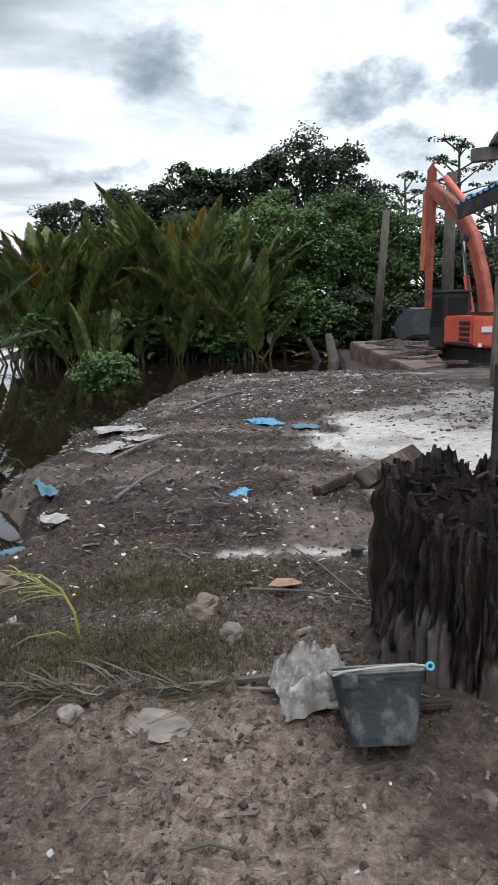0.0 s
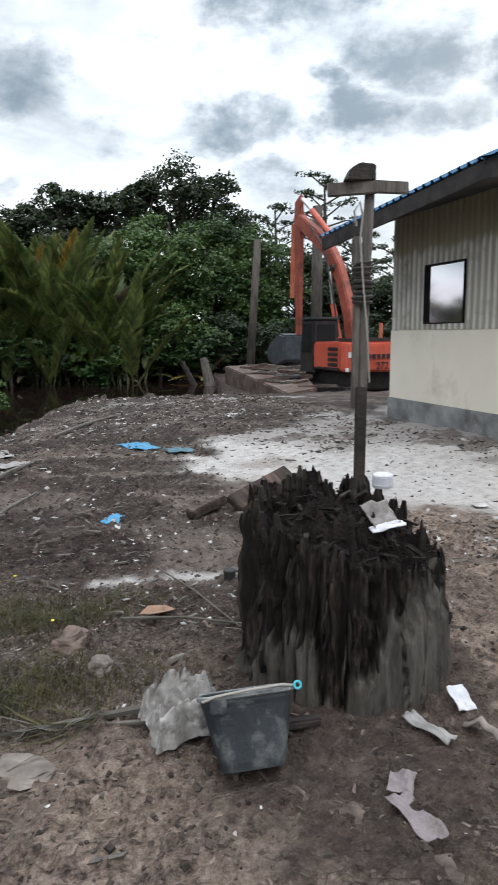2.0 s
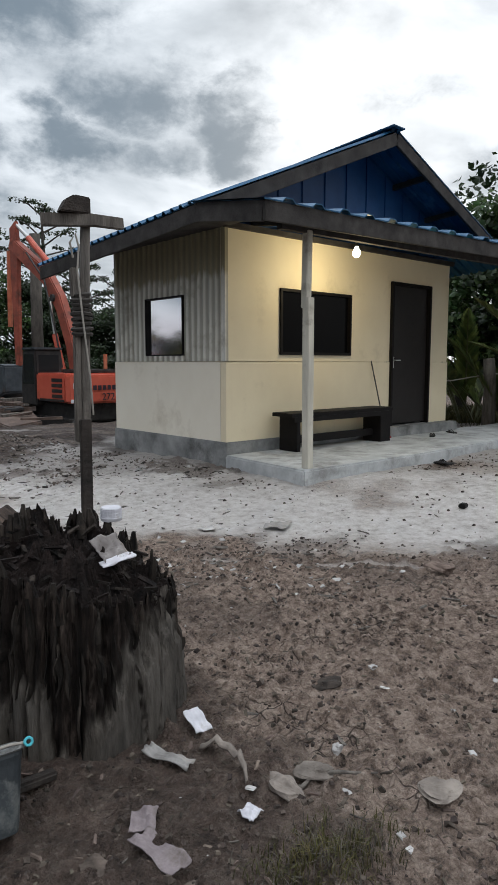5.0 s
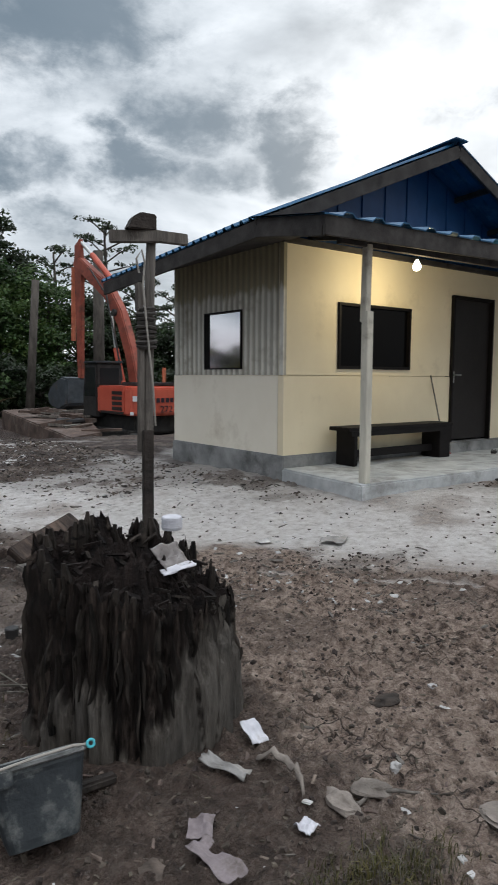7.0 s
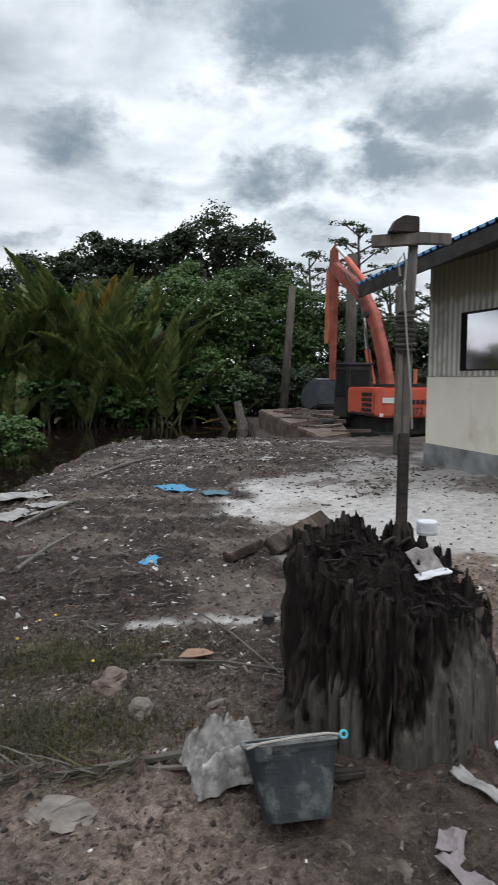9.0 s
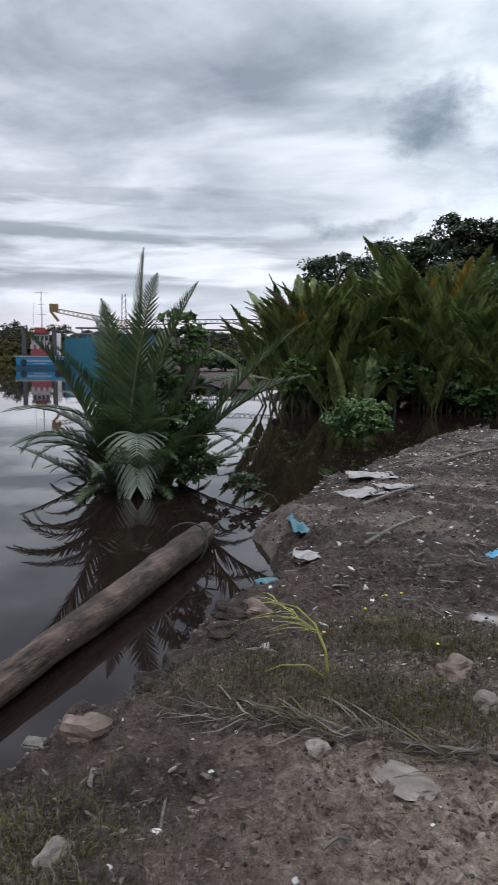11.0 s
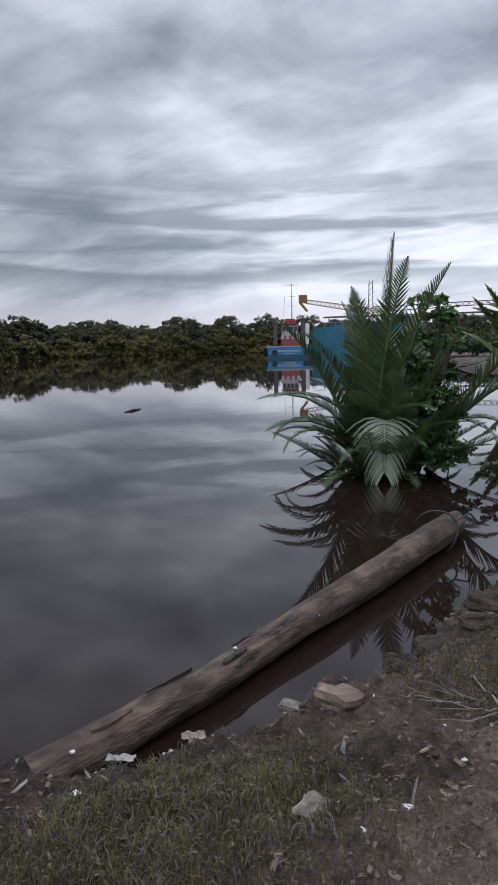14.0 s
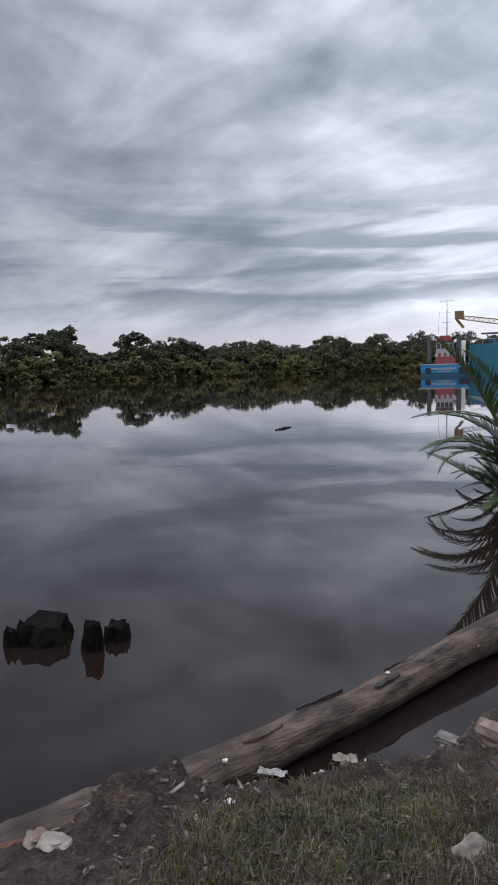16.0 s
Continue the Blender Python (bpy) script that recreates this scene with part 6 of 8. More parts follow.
def build_pontoon():
    p = thing("pontoon", "rusty flat steel pontoon heaped with scrap", "pontoon", (0, 0, 0))
    out = [(3.15, 21.3), (3.55, 14.5), (4.5, 15.4), (5.3, 20.5), (5.0, 22.2)]
    part("hull", Geo().prism(out, -0.7, 0.0, lambda a, b, d: (a, b, d + (0.30 * smooth(14.5, 20, b) if d > -0.3 else 0))), RUST_DECK, p, "rust-brown hull plates", bevel=0.03)
    rnd = random.Random(12)
    for k in range(26):
        a, b = rnd.uniform(3.7, 4.9), rnd.uniform(15.3, 20.5)
        s = part("scrap_bar", Geo().box((a, b, 0.30 * smooth(14.5, 20, b) + rnd.uniform(0.02, 0.06)), (rnd.uniform(0.2, 1.1), rnd.uniform(0.05, 0.16), rnd.uniform(0.03, 0.10)), (rnd.uniform(-8, 8), rnd.uniform(-8, 8), rnd.uniform(-50, 60))), RUST_DECK if k % 3 else GREYWOOD, p)
    pts = [(4.2 + 0.32 * math.cos(a), 17.2 + 0.32 * math.sin(a), 0.19) for a in [2 * math.pi * i / 16 for i in range(17)]]
    part("tyre", Geo().tube(pts, 0.06, 7, False), RUBBER, p, "flat old tyre")


build_pontoon()

# leaning piles at the far bank
for (x, y, h, dx, r, lbl) in ((4.42, 24.0, 4.9, 0.35, 0.14, "tall grey leaning timber pile"), (6.75, 23.5, 6.0, 0.05, 0.20, "tall dark timber pile beside the excavator")):
    z0 = gz(x, y) - 0.4
    g = Geo().tube([(x, y, z0), (x + dx * 0.5, y, z0 + h / 2 + 0.2), (x + dx, y, z0 + h + 0.3)], [r * 1.15, r, r * 0.9], 12)
    solo("timber_post", g, TRUNK, lbl, "pile", smooth=True)
g = Geo().tube([(2.95, 23.2, -0.7), (2.7, 23.3, 0.5)], [0.22, 0.12], 9)
solo("snag", g, GREYWOOD, "pale split snag leaning out of the creek", "snag")
g = Geo().tube([(2.5, 23.6, -0.7), (2.0, 23.7, 0.35)], [0.14, 0.08], 8)
solo("snag", g, DARKWOOD, "dark split snag leaning out of the creek", "snag")


# ---- vegetation ----
def polar(a, d):
    return -d * math.sin(radians(a)), d * math.cos(radians(a))


def frond_arrays(length, n, leaflet, width, bend, droop, seed, fold=0.5, keep=1.0, ahead=0.0, bare=0.16):
    """A pinnate frond growing up z and bending to x: stalk and leaflets as vertex and face arrays."""
    rnd = random.Random(seed)
    m = 24
    pts, ang, p = [], 0.0, Vector((0, 0, 0))
    for i in range(m + 1):
        f = i / m
        pts.append(p.copy())
        a = bend * f ** 1.6
        p = p + Vector((math.sin(a), 0, math.cos(a))) * length / m
    V, F = [], []

    def at(f):
        i = min(int(f * m), m - 1)
        k = f * m - i
        return pts[i].lerp(pts[i + 1], k), (pts[i + 1] - pts[i]).normalized()
    for i in range(n):
        f = bare + (1 - bare) * (i + 0.5) / n
        q, d = at(f)
        nrm = Vector((0, 1, 0)).cross(d).normalized()
        prof = (math.sin(math.pi * min(1, 0.22 + 0.78 * (f - bare) / (1 - bare))) ** 0.7) * (1 - 0.25 * f)
        for s in (-1, 1):
            if rnd.random() > keep:
                continue
            l = leaflet * prof * rnd.uniform(0.88, 1.08)
            fw = ahead + 0.50 + 0.55 * f + rnd.uniform(-0.08, 0.08)
            side = Vector((0, s, 0)) * math.cos(fold) + nrm * (math.sin(fold) * -0.6 + rnd.uniform(-0.12, 0.12))
            dirn = (side + d * fw).normalized()
            dr = Vector((0, 0, -1)) * droop * l
            w = width * (0.7 + 0.3 * prof)
            wd = d * w
            a0, a1 = q - wd * 0.5, q + wd * 0.5
            mid = q + dirn * l * 0.5 + dr * 0.22
            b0, b1 = mid - wd * 0.55, mid + wd * 0.55
            tip = q + dirn * l + dr
            k = len(V)
            V += [a0, a1, b1, b0, tip + wd * 0.04, tip - wd * 0.04]
            F += [(k, k + 1, k + 2, k + 3), (k + 3, k + 2, k + 4, k + 5)]
    return pts, V, F


def frond_meshes(tag, count, length, n, leaflet, width, mats, seed, bends=(0.5, 1.1), droop=(0.05, 0.4), keep=1.0, ahead=0.0, bare=0.16):
    out = []
    for c in range(count):
        rnd = random.Random(seed + c)
        L = length * rnd.uniform(0.85, 1.1)
        pts, V, F = frond_arrays(L, n, leaflet * rnd.uniform(0.9, 1.1), width, rnd.uniform(*bends), rnd.uniform(*droop), seed + c, keep=keep, ahead=ahead, bare=bare)
        g = Geo().add(V, F)
        me = bpy.data.meshes.new(tag + "_leaflets")
        me.from_pydata(g.v, [], g.f)
        me.materials.append(mats[c % len(mats)])
        s = mesh_of(tag + "_stalk", Geo().tube(pts[::4], [0.012 * L * (1 - 0.85 * i / 6) for i in range(len(pts[::4]))], 5), STALK)
        out.append((s, me))
    return out


def put_frond(plant, meshes, tilt, az, z=0.0, off=(0, 0), scale=1.0):
    st = new("frond_stalk", meshes[0])
    lf = new("frond_blade", meshes[1])
    st.parent, lf.parent = plant, st
    st.matrix_basis = pose(off[0], off[1], z, 0, 0, az) @ pose(0, 0, 0, 0, tilt, 0) @ Matrix.Diagonal((scale, scale, scale, 1))
    return st


def palm_plant(x, y, z, fr, count, seed, spread_deg=(4, 42), scale=1.0, label="", group="", room=0.15):
    rnd = random.Random(seed)
    pl = thing("nipa_palm", label, "nipa palm", (x, y, z), rnd.uniform(0, 360), group=group)
    for k in range(count):
        put_frond(pl, rnd.choice(fr), rnd.uniform(*spread_deg), k * 137.5 + rnd.uniform(-20, 20), 0, (rnd.uniform(-room, room), rnd.uniform(-room, room)), scale * rnd.uniform(0.72, 1.0))
    return pl


FAR_FRONDS = frond_meshes("far_nipa", 9, 5.7, 46, 1.0, 0.20, [NIPA, NIPA, NIPA, NIPA, NIPA, NIPA_YELLOW, NIPA, NIPA, NIPA_DRY], 40, bends=(0.3, 1.25), droop=(0.0, 0.25), ahead=0.55, bare=0.24)
rnd = random.Random(21)
GREEN_FRONDS = FAR_FRONDS[:5] + FAR_FRONDS[6:8]
for k in range(36):
    a = 16.8 - 16.2 * ((k * 0.618) % 1.0)
    d = 26.5 + 7.5 * ((k * 0.377) % 1.0) + (2.0 if a > 16 else 0)
    s = 0.90 + 0.40 * smooth(19, 9, a) - 0.18 * smooth(4, 1, a)
    fr = FAR_FRONDS if k % 2 else GREEN_FRONDS
    x, y = -d * math.sin(radians(a)), d * math.cos(radians(a))
    palm_plant(x, y, WATER_Z - 0.5, fr, 13, k, (2, 30), s * rnd.uniform(0.9, 1.02), "tall clump of dark green nipa palm at the creek", "nipa palms across the creek", 1.2)
for k in range(16):
    a = 13.6 + 3.8 * ((k * 0.618) % 1.0)
    d = 25.8 + 3.0 * ((k * 0.377) % 1.0)
    x, y = polar(a, d)
    palm_plant(x, y, WATER_Z - 0.4, FAR_FRONDS if k % 2 else GREEN_FRONDS, 12, 950 + k, (2, 30), 1.08 - 0.42 * smooth(15.8, 18.6, a), "tall clump of dark green nipa palm at the creek", "nipa palms across the creek", 1.0)
for k in range(26):
    a = 16.6 - 16.6 * ((k * 0.618 + 0.3) % 1.0)
    d = 24.6 + 2.2 * ((k * 0.377) % 1.0) + (1.6 if a > 14 else 0)
    x, y = -d * math.sin(radians(a)), d * math.cos(radians(a))
    palm_plant(x, y, WATER_Z - 0.4, FAR_FRONDS if k % 3 == 0 else GREEN_FRONDS, 9, 900 + k, (2, 34), 0.55 + 0.25 * ((k * 0.77) % 1.0), "shorter green nipa palm leaning over the creek", "nipa palms across the creek", 1.0)
for (x, y, s) in ((-1.2, 26.0, 0.42), (0.6, 26.5, 0.40), (-3.3, 25.6, 0.45), (3.2, 26.8, 0.45), (-5.5, 25.2, 0.4)):
    palm_plant(x, y, WATER_Z - 0.05, [FAR_FRONDS[8], FAR_FRONDS[2], FAR_FRONDS[5]], 8, int(x * 10) + 99, (35, 80), s, "low drooping dry nipa palm at the creek edge", "nipa palms across the creek")
for (a, d, s) in ((23.2, 78, 0.8), (26.4, 82, 0.8), (29.0, 88, 0.9)):
    palm_plant(-d * math.sin(radians(a)), d * math.cos(radians(a)), WATER_Z, GREEN_FRONDS, 10, int(a * 7), (10, 60), s * 0.40, "distant nipa palm clump at the creek head", "nipa palms across the creek")

# the clump standing in the water close by
BENT = frond_meshes("arching_nipa", 4, 2.8, 60, 0.54, 0.040, [NIPA_NEAR], 65, bends=(1.0, 1.7), droop=(0.15, 0.4))
NEAR = frond_meshes("near_nipa", 6, 3.0, 64, 0.58, 0.040, [NIPA_NEAR], 70, bends=(0.25, 0.75), droop=(0.02, 0.25))
PX, PY = -4.98, 8.22
near = thing("nipa_palm", "dark green nipa palm clump standing in the river", "nipa palm", (PX, PY, WATER_Z - 0.1))
spec = [(8, 300, 0.92, 0), (14, 170, 0.90, 1), (16, 20, 0.86, 2), (24, 345, 0.80, 1), (28, 215, 0.74, 0), (20, 270, 0.70, 2), (33, 285, 0.62, 4), (12, 140, 0.85, 3), (50, 260, 0.55, 0), (56, 300, 0.55, 3), (46, 215, 0.62, 5), (60, 235, 0.6, 1), (46, 320, 0.6, 5), (22, 205, 0.92, 3), (20, 330, 0.95, 4), (30, 150, 0.80, 5), (34, 30, 0.92, 1), (40, 10, 1.02, 3), (38, 190, 0.82, 0), (44, 172, 0.85, 4), (52, 200, 0.80, 2), (30, 262, 0.75, 5), (42, 240, 0.72, 1), (26, 95, 0.95, 3), (12, 70, 1.0, 2), (18, 240, 0.85, 4), (36, 300, 0.75, 0), (10, 110, 0.92, 5), (48, 340, 0.78, 2), (58, 185, 0.62, 4)]
for tilt, az, sc, i in spec:
    put_frond(near, NEAR[i] if tilt < 30 else BENT[i % 4], tilt * (0.85 if tilt < 30 else 0.6), az + 30, 0, (0.22 * math.cos(az), 0.2 * math.sin(az)), sc * 1.04)
SPIKE = frond_meshes("spike_nipa", 2, 3.0, 60, 0.60, 0.040, [NIPA_NEAR], 80, bends=(0.02, 0.10), droop=(0.0, 0.02), ahead=2.4)
put_frond(near, SPIKE[0], 1, 0, 0, (0.05, 0.0), 1.22)
put_frond(near, SPIKE[1], 10, 200, 0, (0.05, 0.0), 0.80)
put_frond(near, SPIKE[0], 10, 40, 0, (0.05, 0.1), 0.82)
DROOP = frond_meshes("drooping_nipa", 2, 2.1, 34, 0.52, 0.040, [NIPA_PALE, NIPA_NEAR], 90, bends=(2.1, 2.4), droop=(0.25, 0.45))


def build_pale_frond(plant, at, out):
    """A frond arching out and over, its leaflets hanging in a fan."""
    out = Vector(out).normalized()
    side = out.cross(Vector((0, 0, 1))).normalized()
    rach = [Vector(at) + out * (0.42 * f) + Vector((0, 0, 0.07 * math.sin(math.pi * min(1, f * 1.4)) - 0.60 * f ** 1.7)) for f in [i / 10 for i in range(11)]]
    foot = [Vector((0.05, -0.05, 0.15)), Vector(at) * 0.6 + Vector((0, 0, 0.35))]
    st = part("frond_stalk", Geo().tube(foot + rach, [0.022, 0.018] + [0.013 - 0.001 * i for i in range(11)], 6), NIPA_PALE, plant)
    g, rnd3 = Geo(), random.Random(12)
    for i in range(26):
        f = 0.02 + 0.96 * i / 25
        k = min(int(f * 10), 9)
        q, d = rach[k].lerp(rach[k + 1], f * 10 - k), (rach[k + 1] - rach[k]).normalized()
        l = (0.50 - 0.22 * f) * rnd3.uniform(0.9, 1.08)
        for s in (-1, 1):
            pts = [q + side * (s * l * (1.05 - 0.55 * f) * t) + d * l * (0.35 + 0.35 * f) * t + Vector((0, 0, 0.12 * l * math.sin(math.pi * t) * (1 - f) - l * 0.42 * t ** 2)) for t in (0, 0.25, 0.5, 0.75, 1)]
            flat = (pts[4] - pts[0]).normalized().cross(out + Vector((0, 0, 0.5))).normalized()
            vs = []
            for t, pt in zip((0.5, 1, 0.9, 0.6, 0.1), pts):
                wd = flat * 0.013 * t
                vs += [pt - wd, pt + wd]
            g.add(vs, [(2 * j, 2 * j + 1, 2 * j + 3, 2 * j + 2) for j in range(4)])
    part("frond_blade", g, NIPA_PALE, st, "pale grey-green hanging leaflets")


build_pale_frond(near, (0.36, -0.50, 0.86), (0.518, -0.855, 0))
rnd = random.Random(77)
for k in range(26):
    aa = k * 137.5
    rr = rnd.uniform(0.15, 0.55)
    put_frond(near, NEAR[k % 6], rnd.uniform(12, 62), aa, 0, (rr * math.cos(radians(aa)), rr * 0.8 * math.sin(radians(aa))), rnd.uniform(0.28, 0.55))
for k in range(30):
    aa = k * 137.5 + 40
    rr = rnd.uniform(0.1, 0.6)
    put_frond(near, (BENT[k % 4] if k % 3 else NEAR[k % 6]), rnd.uniform(25, 62), aa, 0, (rr * math.cos(radians(aa)), rr * 0.8 * math.sin(radians(aa))), rnd.uniform(0.30, 0.52))
put_frond(near, DROOP[1], 30, 205, 0.2, (-0.2, -0.1), 0.95)
put_frond(near, DROOP[1], 40, 225, 0.3, (-0.3, -0.1), 0.75)
put_frond(near, DROOP[1], 35, 20, 0.3, (0.3, 0.1), 0.9)
put_frond(near, NEAR[2], 40, 25, 0.3, (0.5, 0.2), 0.95)
put_frond(near, NEAR[4], 36, 8, 0.3, (0.5, 0.2), 0.9)


def leaf_cloud(rng, blobs, per, size, flat=0.35):
    """Leaves round a set of clump centres: blobs is (n, 4) of place and radius."""
    n = len(blobs) * per
    c = np.repeat(blobs[:, :3], per, 0)
    r = np.repeat(blobs[:, 3], per)
    d = rng.normal(size=(n, 3))
    d /= np.linalg.norm(d, axis=1)[:, None]
    d[:, 2] = np.where(d[:, 2] < -0.35, -d[:, 2] * 0.6, d[:, 2])
    p = c + d * (r * rng.uniform(0.55, 1.08, n))[:, None] * np.array([1, 1, 0.8])
    t = rng.normal(size=(n, 3))
    t[:, 2] = t[:, 2] * 0.6 - 0.35
    t /= np.linalg.norm(t, axis=1)[:, None]
    nrm = d * 0.8 + rng.normal(size=(n, 3)) * flat + np.array([0, 0, 0.5])
    s = np.cross(t, nrm)
    s /= np.linalg.norm(s, axis=1)[:, None] + 1e-9
    L = (size * rng.uniform(0.6, 1.35, n))[:, None]
    w = L * rng.uniform(0.26, 0.42, n)[:, None]
    q = np.stack([p - t * L * 0.5, p + s * w, p + t * L * 0.5, p - s * w], 1)
    q[:, 1] -= nrm * w * 0.25
    q[:, 3] -= nrm * w * 0.25
    v = q.reshape(-1, 3)
    return v, np.arange(len(v)).reshape(-1, 4)


def crown_blobs(rng, c, rx, ry, rz, n, rb, shell=0.55):
    d = rng.normal(size=(n, 3))
    d /= np.linalg.norm(d, axis=1)[:, None]
    k = rng.uniform(shell, 1.0, n) ** 0.7
    p = np.array(c) + d * k[:, None] * np.array([rx, ry, rz])
    return np.concatenate([p, (rb * rng.uniform(0.6, 1.35, n))[:, None]], 1)


def tree(x, y, top, rx, rz, leafmat, size, blobs, per, seed, label, name="tree", group="trees across the creek", base=None, low=None, cat="tree"):
    rng = np.random.RandomState(seed)
    rnd = random.Random(seed)
    z0 = (gz(x, y) if base is None else base) - 0.1
    t = thing(name, label, cat, (x, y, z0), group=group)
    H = top - z0
    cz = H - rz
    rb = rx * 0.30
    bl = crown_blobs(rng, (0, 0, cz), rx - rb * 0.6, rx - rb * 0.6, rz - rb * 0.5, blobs, rb)
    bl = bl[bl[:, 2] > 0.2]
    v, f = leaf_cloud(rng, bl, per, size)
    ob = new("crown", fast_mesh("crown", v, f, leafmat))
    ob.parent = t
    g = Geo()
    r0 = min(0.05, 0.015 * H) + 0.020 * max(0, H - 2)
    g.tube([(0, 0, -0.2), (rnd.uniform(-0.1, 0.1), rnd.uniform(-0.1, 0.1), H * 0.35), (rnd.uniform(-0.3, 0.3), 0, H * 0.7), (0, 0, H * 0.9)], [r0, r0 * 0.8, r0 * 0.5, r0 * 0.2], 8)
    part("trunk", g, TRUNK, t)
    g = Geo()
    for b in bl[:: max(1, len(bl) // 12)]:
        s = Vector((0, 0, max(0.3, min(b[2] * 0.7, H * 0.6))))
        e = Vector(b[:3])
        g.tube([s, s.lerp(e, 0.5) + Vector((0, 0, 0.1 * H * 0.3)), e], [r0 * 0.45, r0 * 0.3, r0 * 0.1], 5)
    part("limb", g, TRUNK, t)
    return t


# bank trees, mid height
MID = [(1.2, 31, 5.6, 2.3, 2.4, LEAF_A), (-1.2, 29, 6.2, 2.3, 2.9, LEAF_B), (-4.0, 30, 6.6, 2.6, 3.1, LEAF_B), (-7.0, 31, 6.6, 2.5, 3.1, LEAF_A), (-9.6, 31.5, 6.3, 2.4, 3.0, LEAF_B),
       (-12.0, 32, 6.0, 2.6, 2.9, LEAF_A), (-14.6, 33, 5.4, 2.4, 2.6, LEAF_C), (-17.5, 34, 4.6, 2.5, 2.3, LEAF_C), (3.4, 34, 6.6, 2.4, 2.9, LEAF_C), (-20, 36, 4.4, 2.6, 2.2, LEAF_C),
       (-23, 33, 4.2, 2.3, 2.0, LEAF_C), (-26, 34, 4.3, 2.4, 2.1, LEAF_C)]
for k, (a, d, top, rx, rz, m) in enumerate(MID):
    x, y = polar(a, d)
    tree(x, y, top, rx, rz, m, 0.155, 66, 190, 100 + k, "dense green broad-leaved tree on the creek bank")
LOW = [(-1.0, 26.8, 2.0, 1.2, 1.2, LEAF_A), (-2.9, 26.6, 2.7, 1.5, 1.5, LEAF_B), (-6.0, 27.3, 1.9, 1.5, 1.2, LEAF_A), (-8.0, 28, 2.3, 1.5, 1.3, LEAF_C), (-4.6, 27, 1.6, 1.2, 1.0, LEAF_A), (6.6, 25.2, 1.5, 1.0, 0.9, LEAF_A), (-11.5, 28, 1.8, 1.4, 1.1, LEAF_C), (10.2, 25.6, 1.7, 1.3, 1.0, LEAF_A), (17.4, 30, 3.0, 1.7, 1.6, LEAF_C), (15.6, 31, 3.8, 2.0, 1.9, LEAF_C), (-3.1, 29.4, 1.5, 1.9, 1.1, LEAF_C), (-0.4, 29.0, 1.5, 1.9, 1.1, LEAF_C), (1.8, 28.4, 1.5, 1.8, 1.1, LEAF_C), (-5.4, 29.4, 1.5, 1.9, 1.1, LEAF_C), (-13.5, 29, 2.0, 1.5, 1.2, LEAF_C)]
LOW += [(a, 24.6 + 0.6 * (k % 3), 1.3 + 0.5 * ((k * 0.61) % 1), 1.1, 0.95, LEAF_A if k % 2 else LEAF_B) for k, a in enumerate((2.0, 4.6, 7.4, 9.0, 12.0, 14.6, 16.4))]
LOW += [(a, 30.5 + (k % 3), 1.7 + 0.3 * (k % 2), 1.6, 1.25, LEAF_C) for k, a in enumerate(range(4, -30, -2))]
for k, (a, d, top, rx, rz, m) in enumerate(LOW):
    x, y = polar(a, d)
    tree(x, y, top, rx, rz, m, 0.16, 34, 95, 150 + k, "leafy bush overhanging the creek", "bush", "bushes along the creek", cat="bush")
TALL = [(11.0, 47, 9.6, 2.6, 2.2, LEAF_C), (8.8, 50, 9.8, 2.2, 2.0, LEAF_C), (6.5, 48, 9.9, 2.0, 1.9, LEAF_C), (4.6, 45, 10.6, 2.1, 2.2, LEAF_C), (2.4, 46, 10.3, 2.2, 2.0, LEAF_C), (0.4, 45, 10.4, 2.0, 1.9, LEAF_C), (-2.0, 43, 10.6, 1.7, 2.2, LEAF_C), (-4.9, 45, 12.4, 3.0, 2.9, LEAF_C), (-6.9, 45, 11.8, 2.6, 2.6, LEAF_C), (-9.4, 46, 9.2, 2.2, 2.0, LEAF_C), (14.2, 48, 9.2, 2.4, 2.2, LEAF_C)]
for k, (a, d, top, rx, rz, m) in enumerate(TALL):
    x, y = polar(a, d)
    tree(x, y, top, rx, rz, m, 0.24, 46, 90, 200 + k, "tall dark tree rising behind the bank", group="tall trees behind the bank")
# layered umbrella-shaped trees behind the excavator
for k, (a, d, top, n) in enumerate(((-12.6, 52, 10.6, 4), (-16.6, 50, 12.2, 6), (-19.2, 48, 7.8, 4), (-22.5, 52, 8.0, 4))):
    x, y = polar(a, d)
    rng, rnd2 = np.random.RandomState(300 + k), random.Random(300 + k)
    t = thing("tree", "airy tree with flat layered branches behind the excavator", "tree", (x, y, 0), group="layered trees")
    g, bl = Geo().tube([(0, 0, -0.3), (0.2, 0, top * 0.5), (0, 0, top * 0.97)], [0.25, 0.18, 0.06], 8), []
    for j in range(n * 3):
        z = top * (0.55 + 0.43 * j / (n * 3 - 1))
        az, r = j * 2.4, (1.2 + 2.2 * (1 - (j / (n * 3)) ** 1.5)) * rnd2.uniform(0.7, 1.2)
        e = Vector((r * math.cos(az), r * math.sin(az), z + 0.3))
        g.tube([(0, 0, z - 0.5), e * 0.6 + Vector((0, 0, (z - 0.1) * 0.4)), e], [0.07, 0.05, 0.02], 5)
        for q in range(5):
            f = 0.45 + 0.14 * q
            bl.append((e.x * f + rnd2.uniform(-0.3, 0.3), e.y * f + rnd2.uniform(-0.3, 0.3), z + 0.1 + 0.2 * f, 0.42 * rnd2.uniform(0.7, 1.2)))
    b = np.array(bl)
    v, f = leaf_cloud(rng, b, 26, 0.20)
    ob = new("crown", fast_mesh("crown", v, f, LEAF_C))
    ob.parent = t
    part("trunk", g, TRUNK, t)
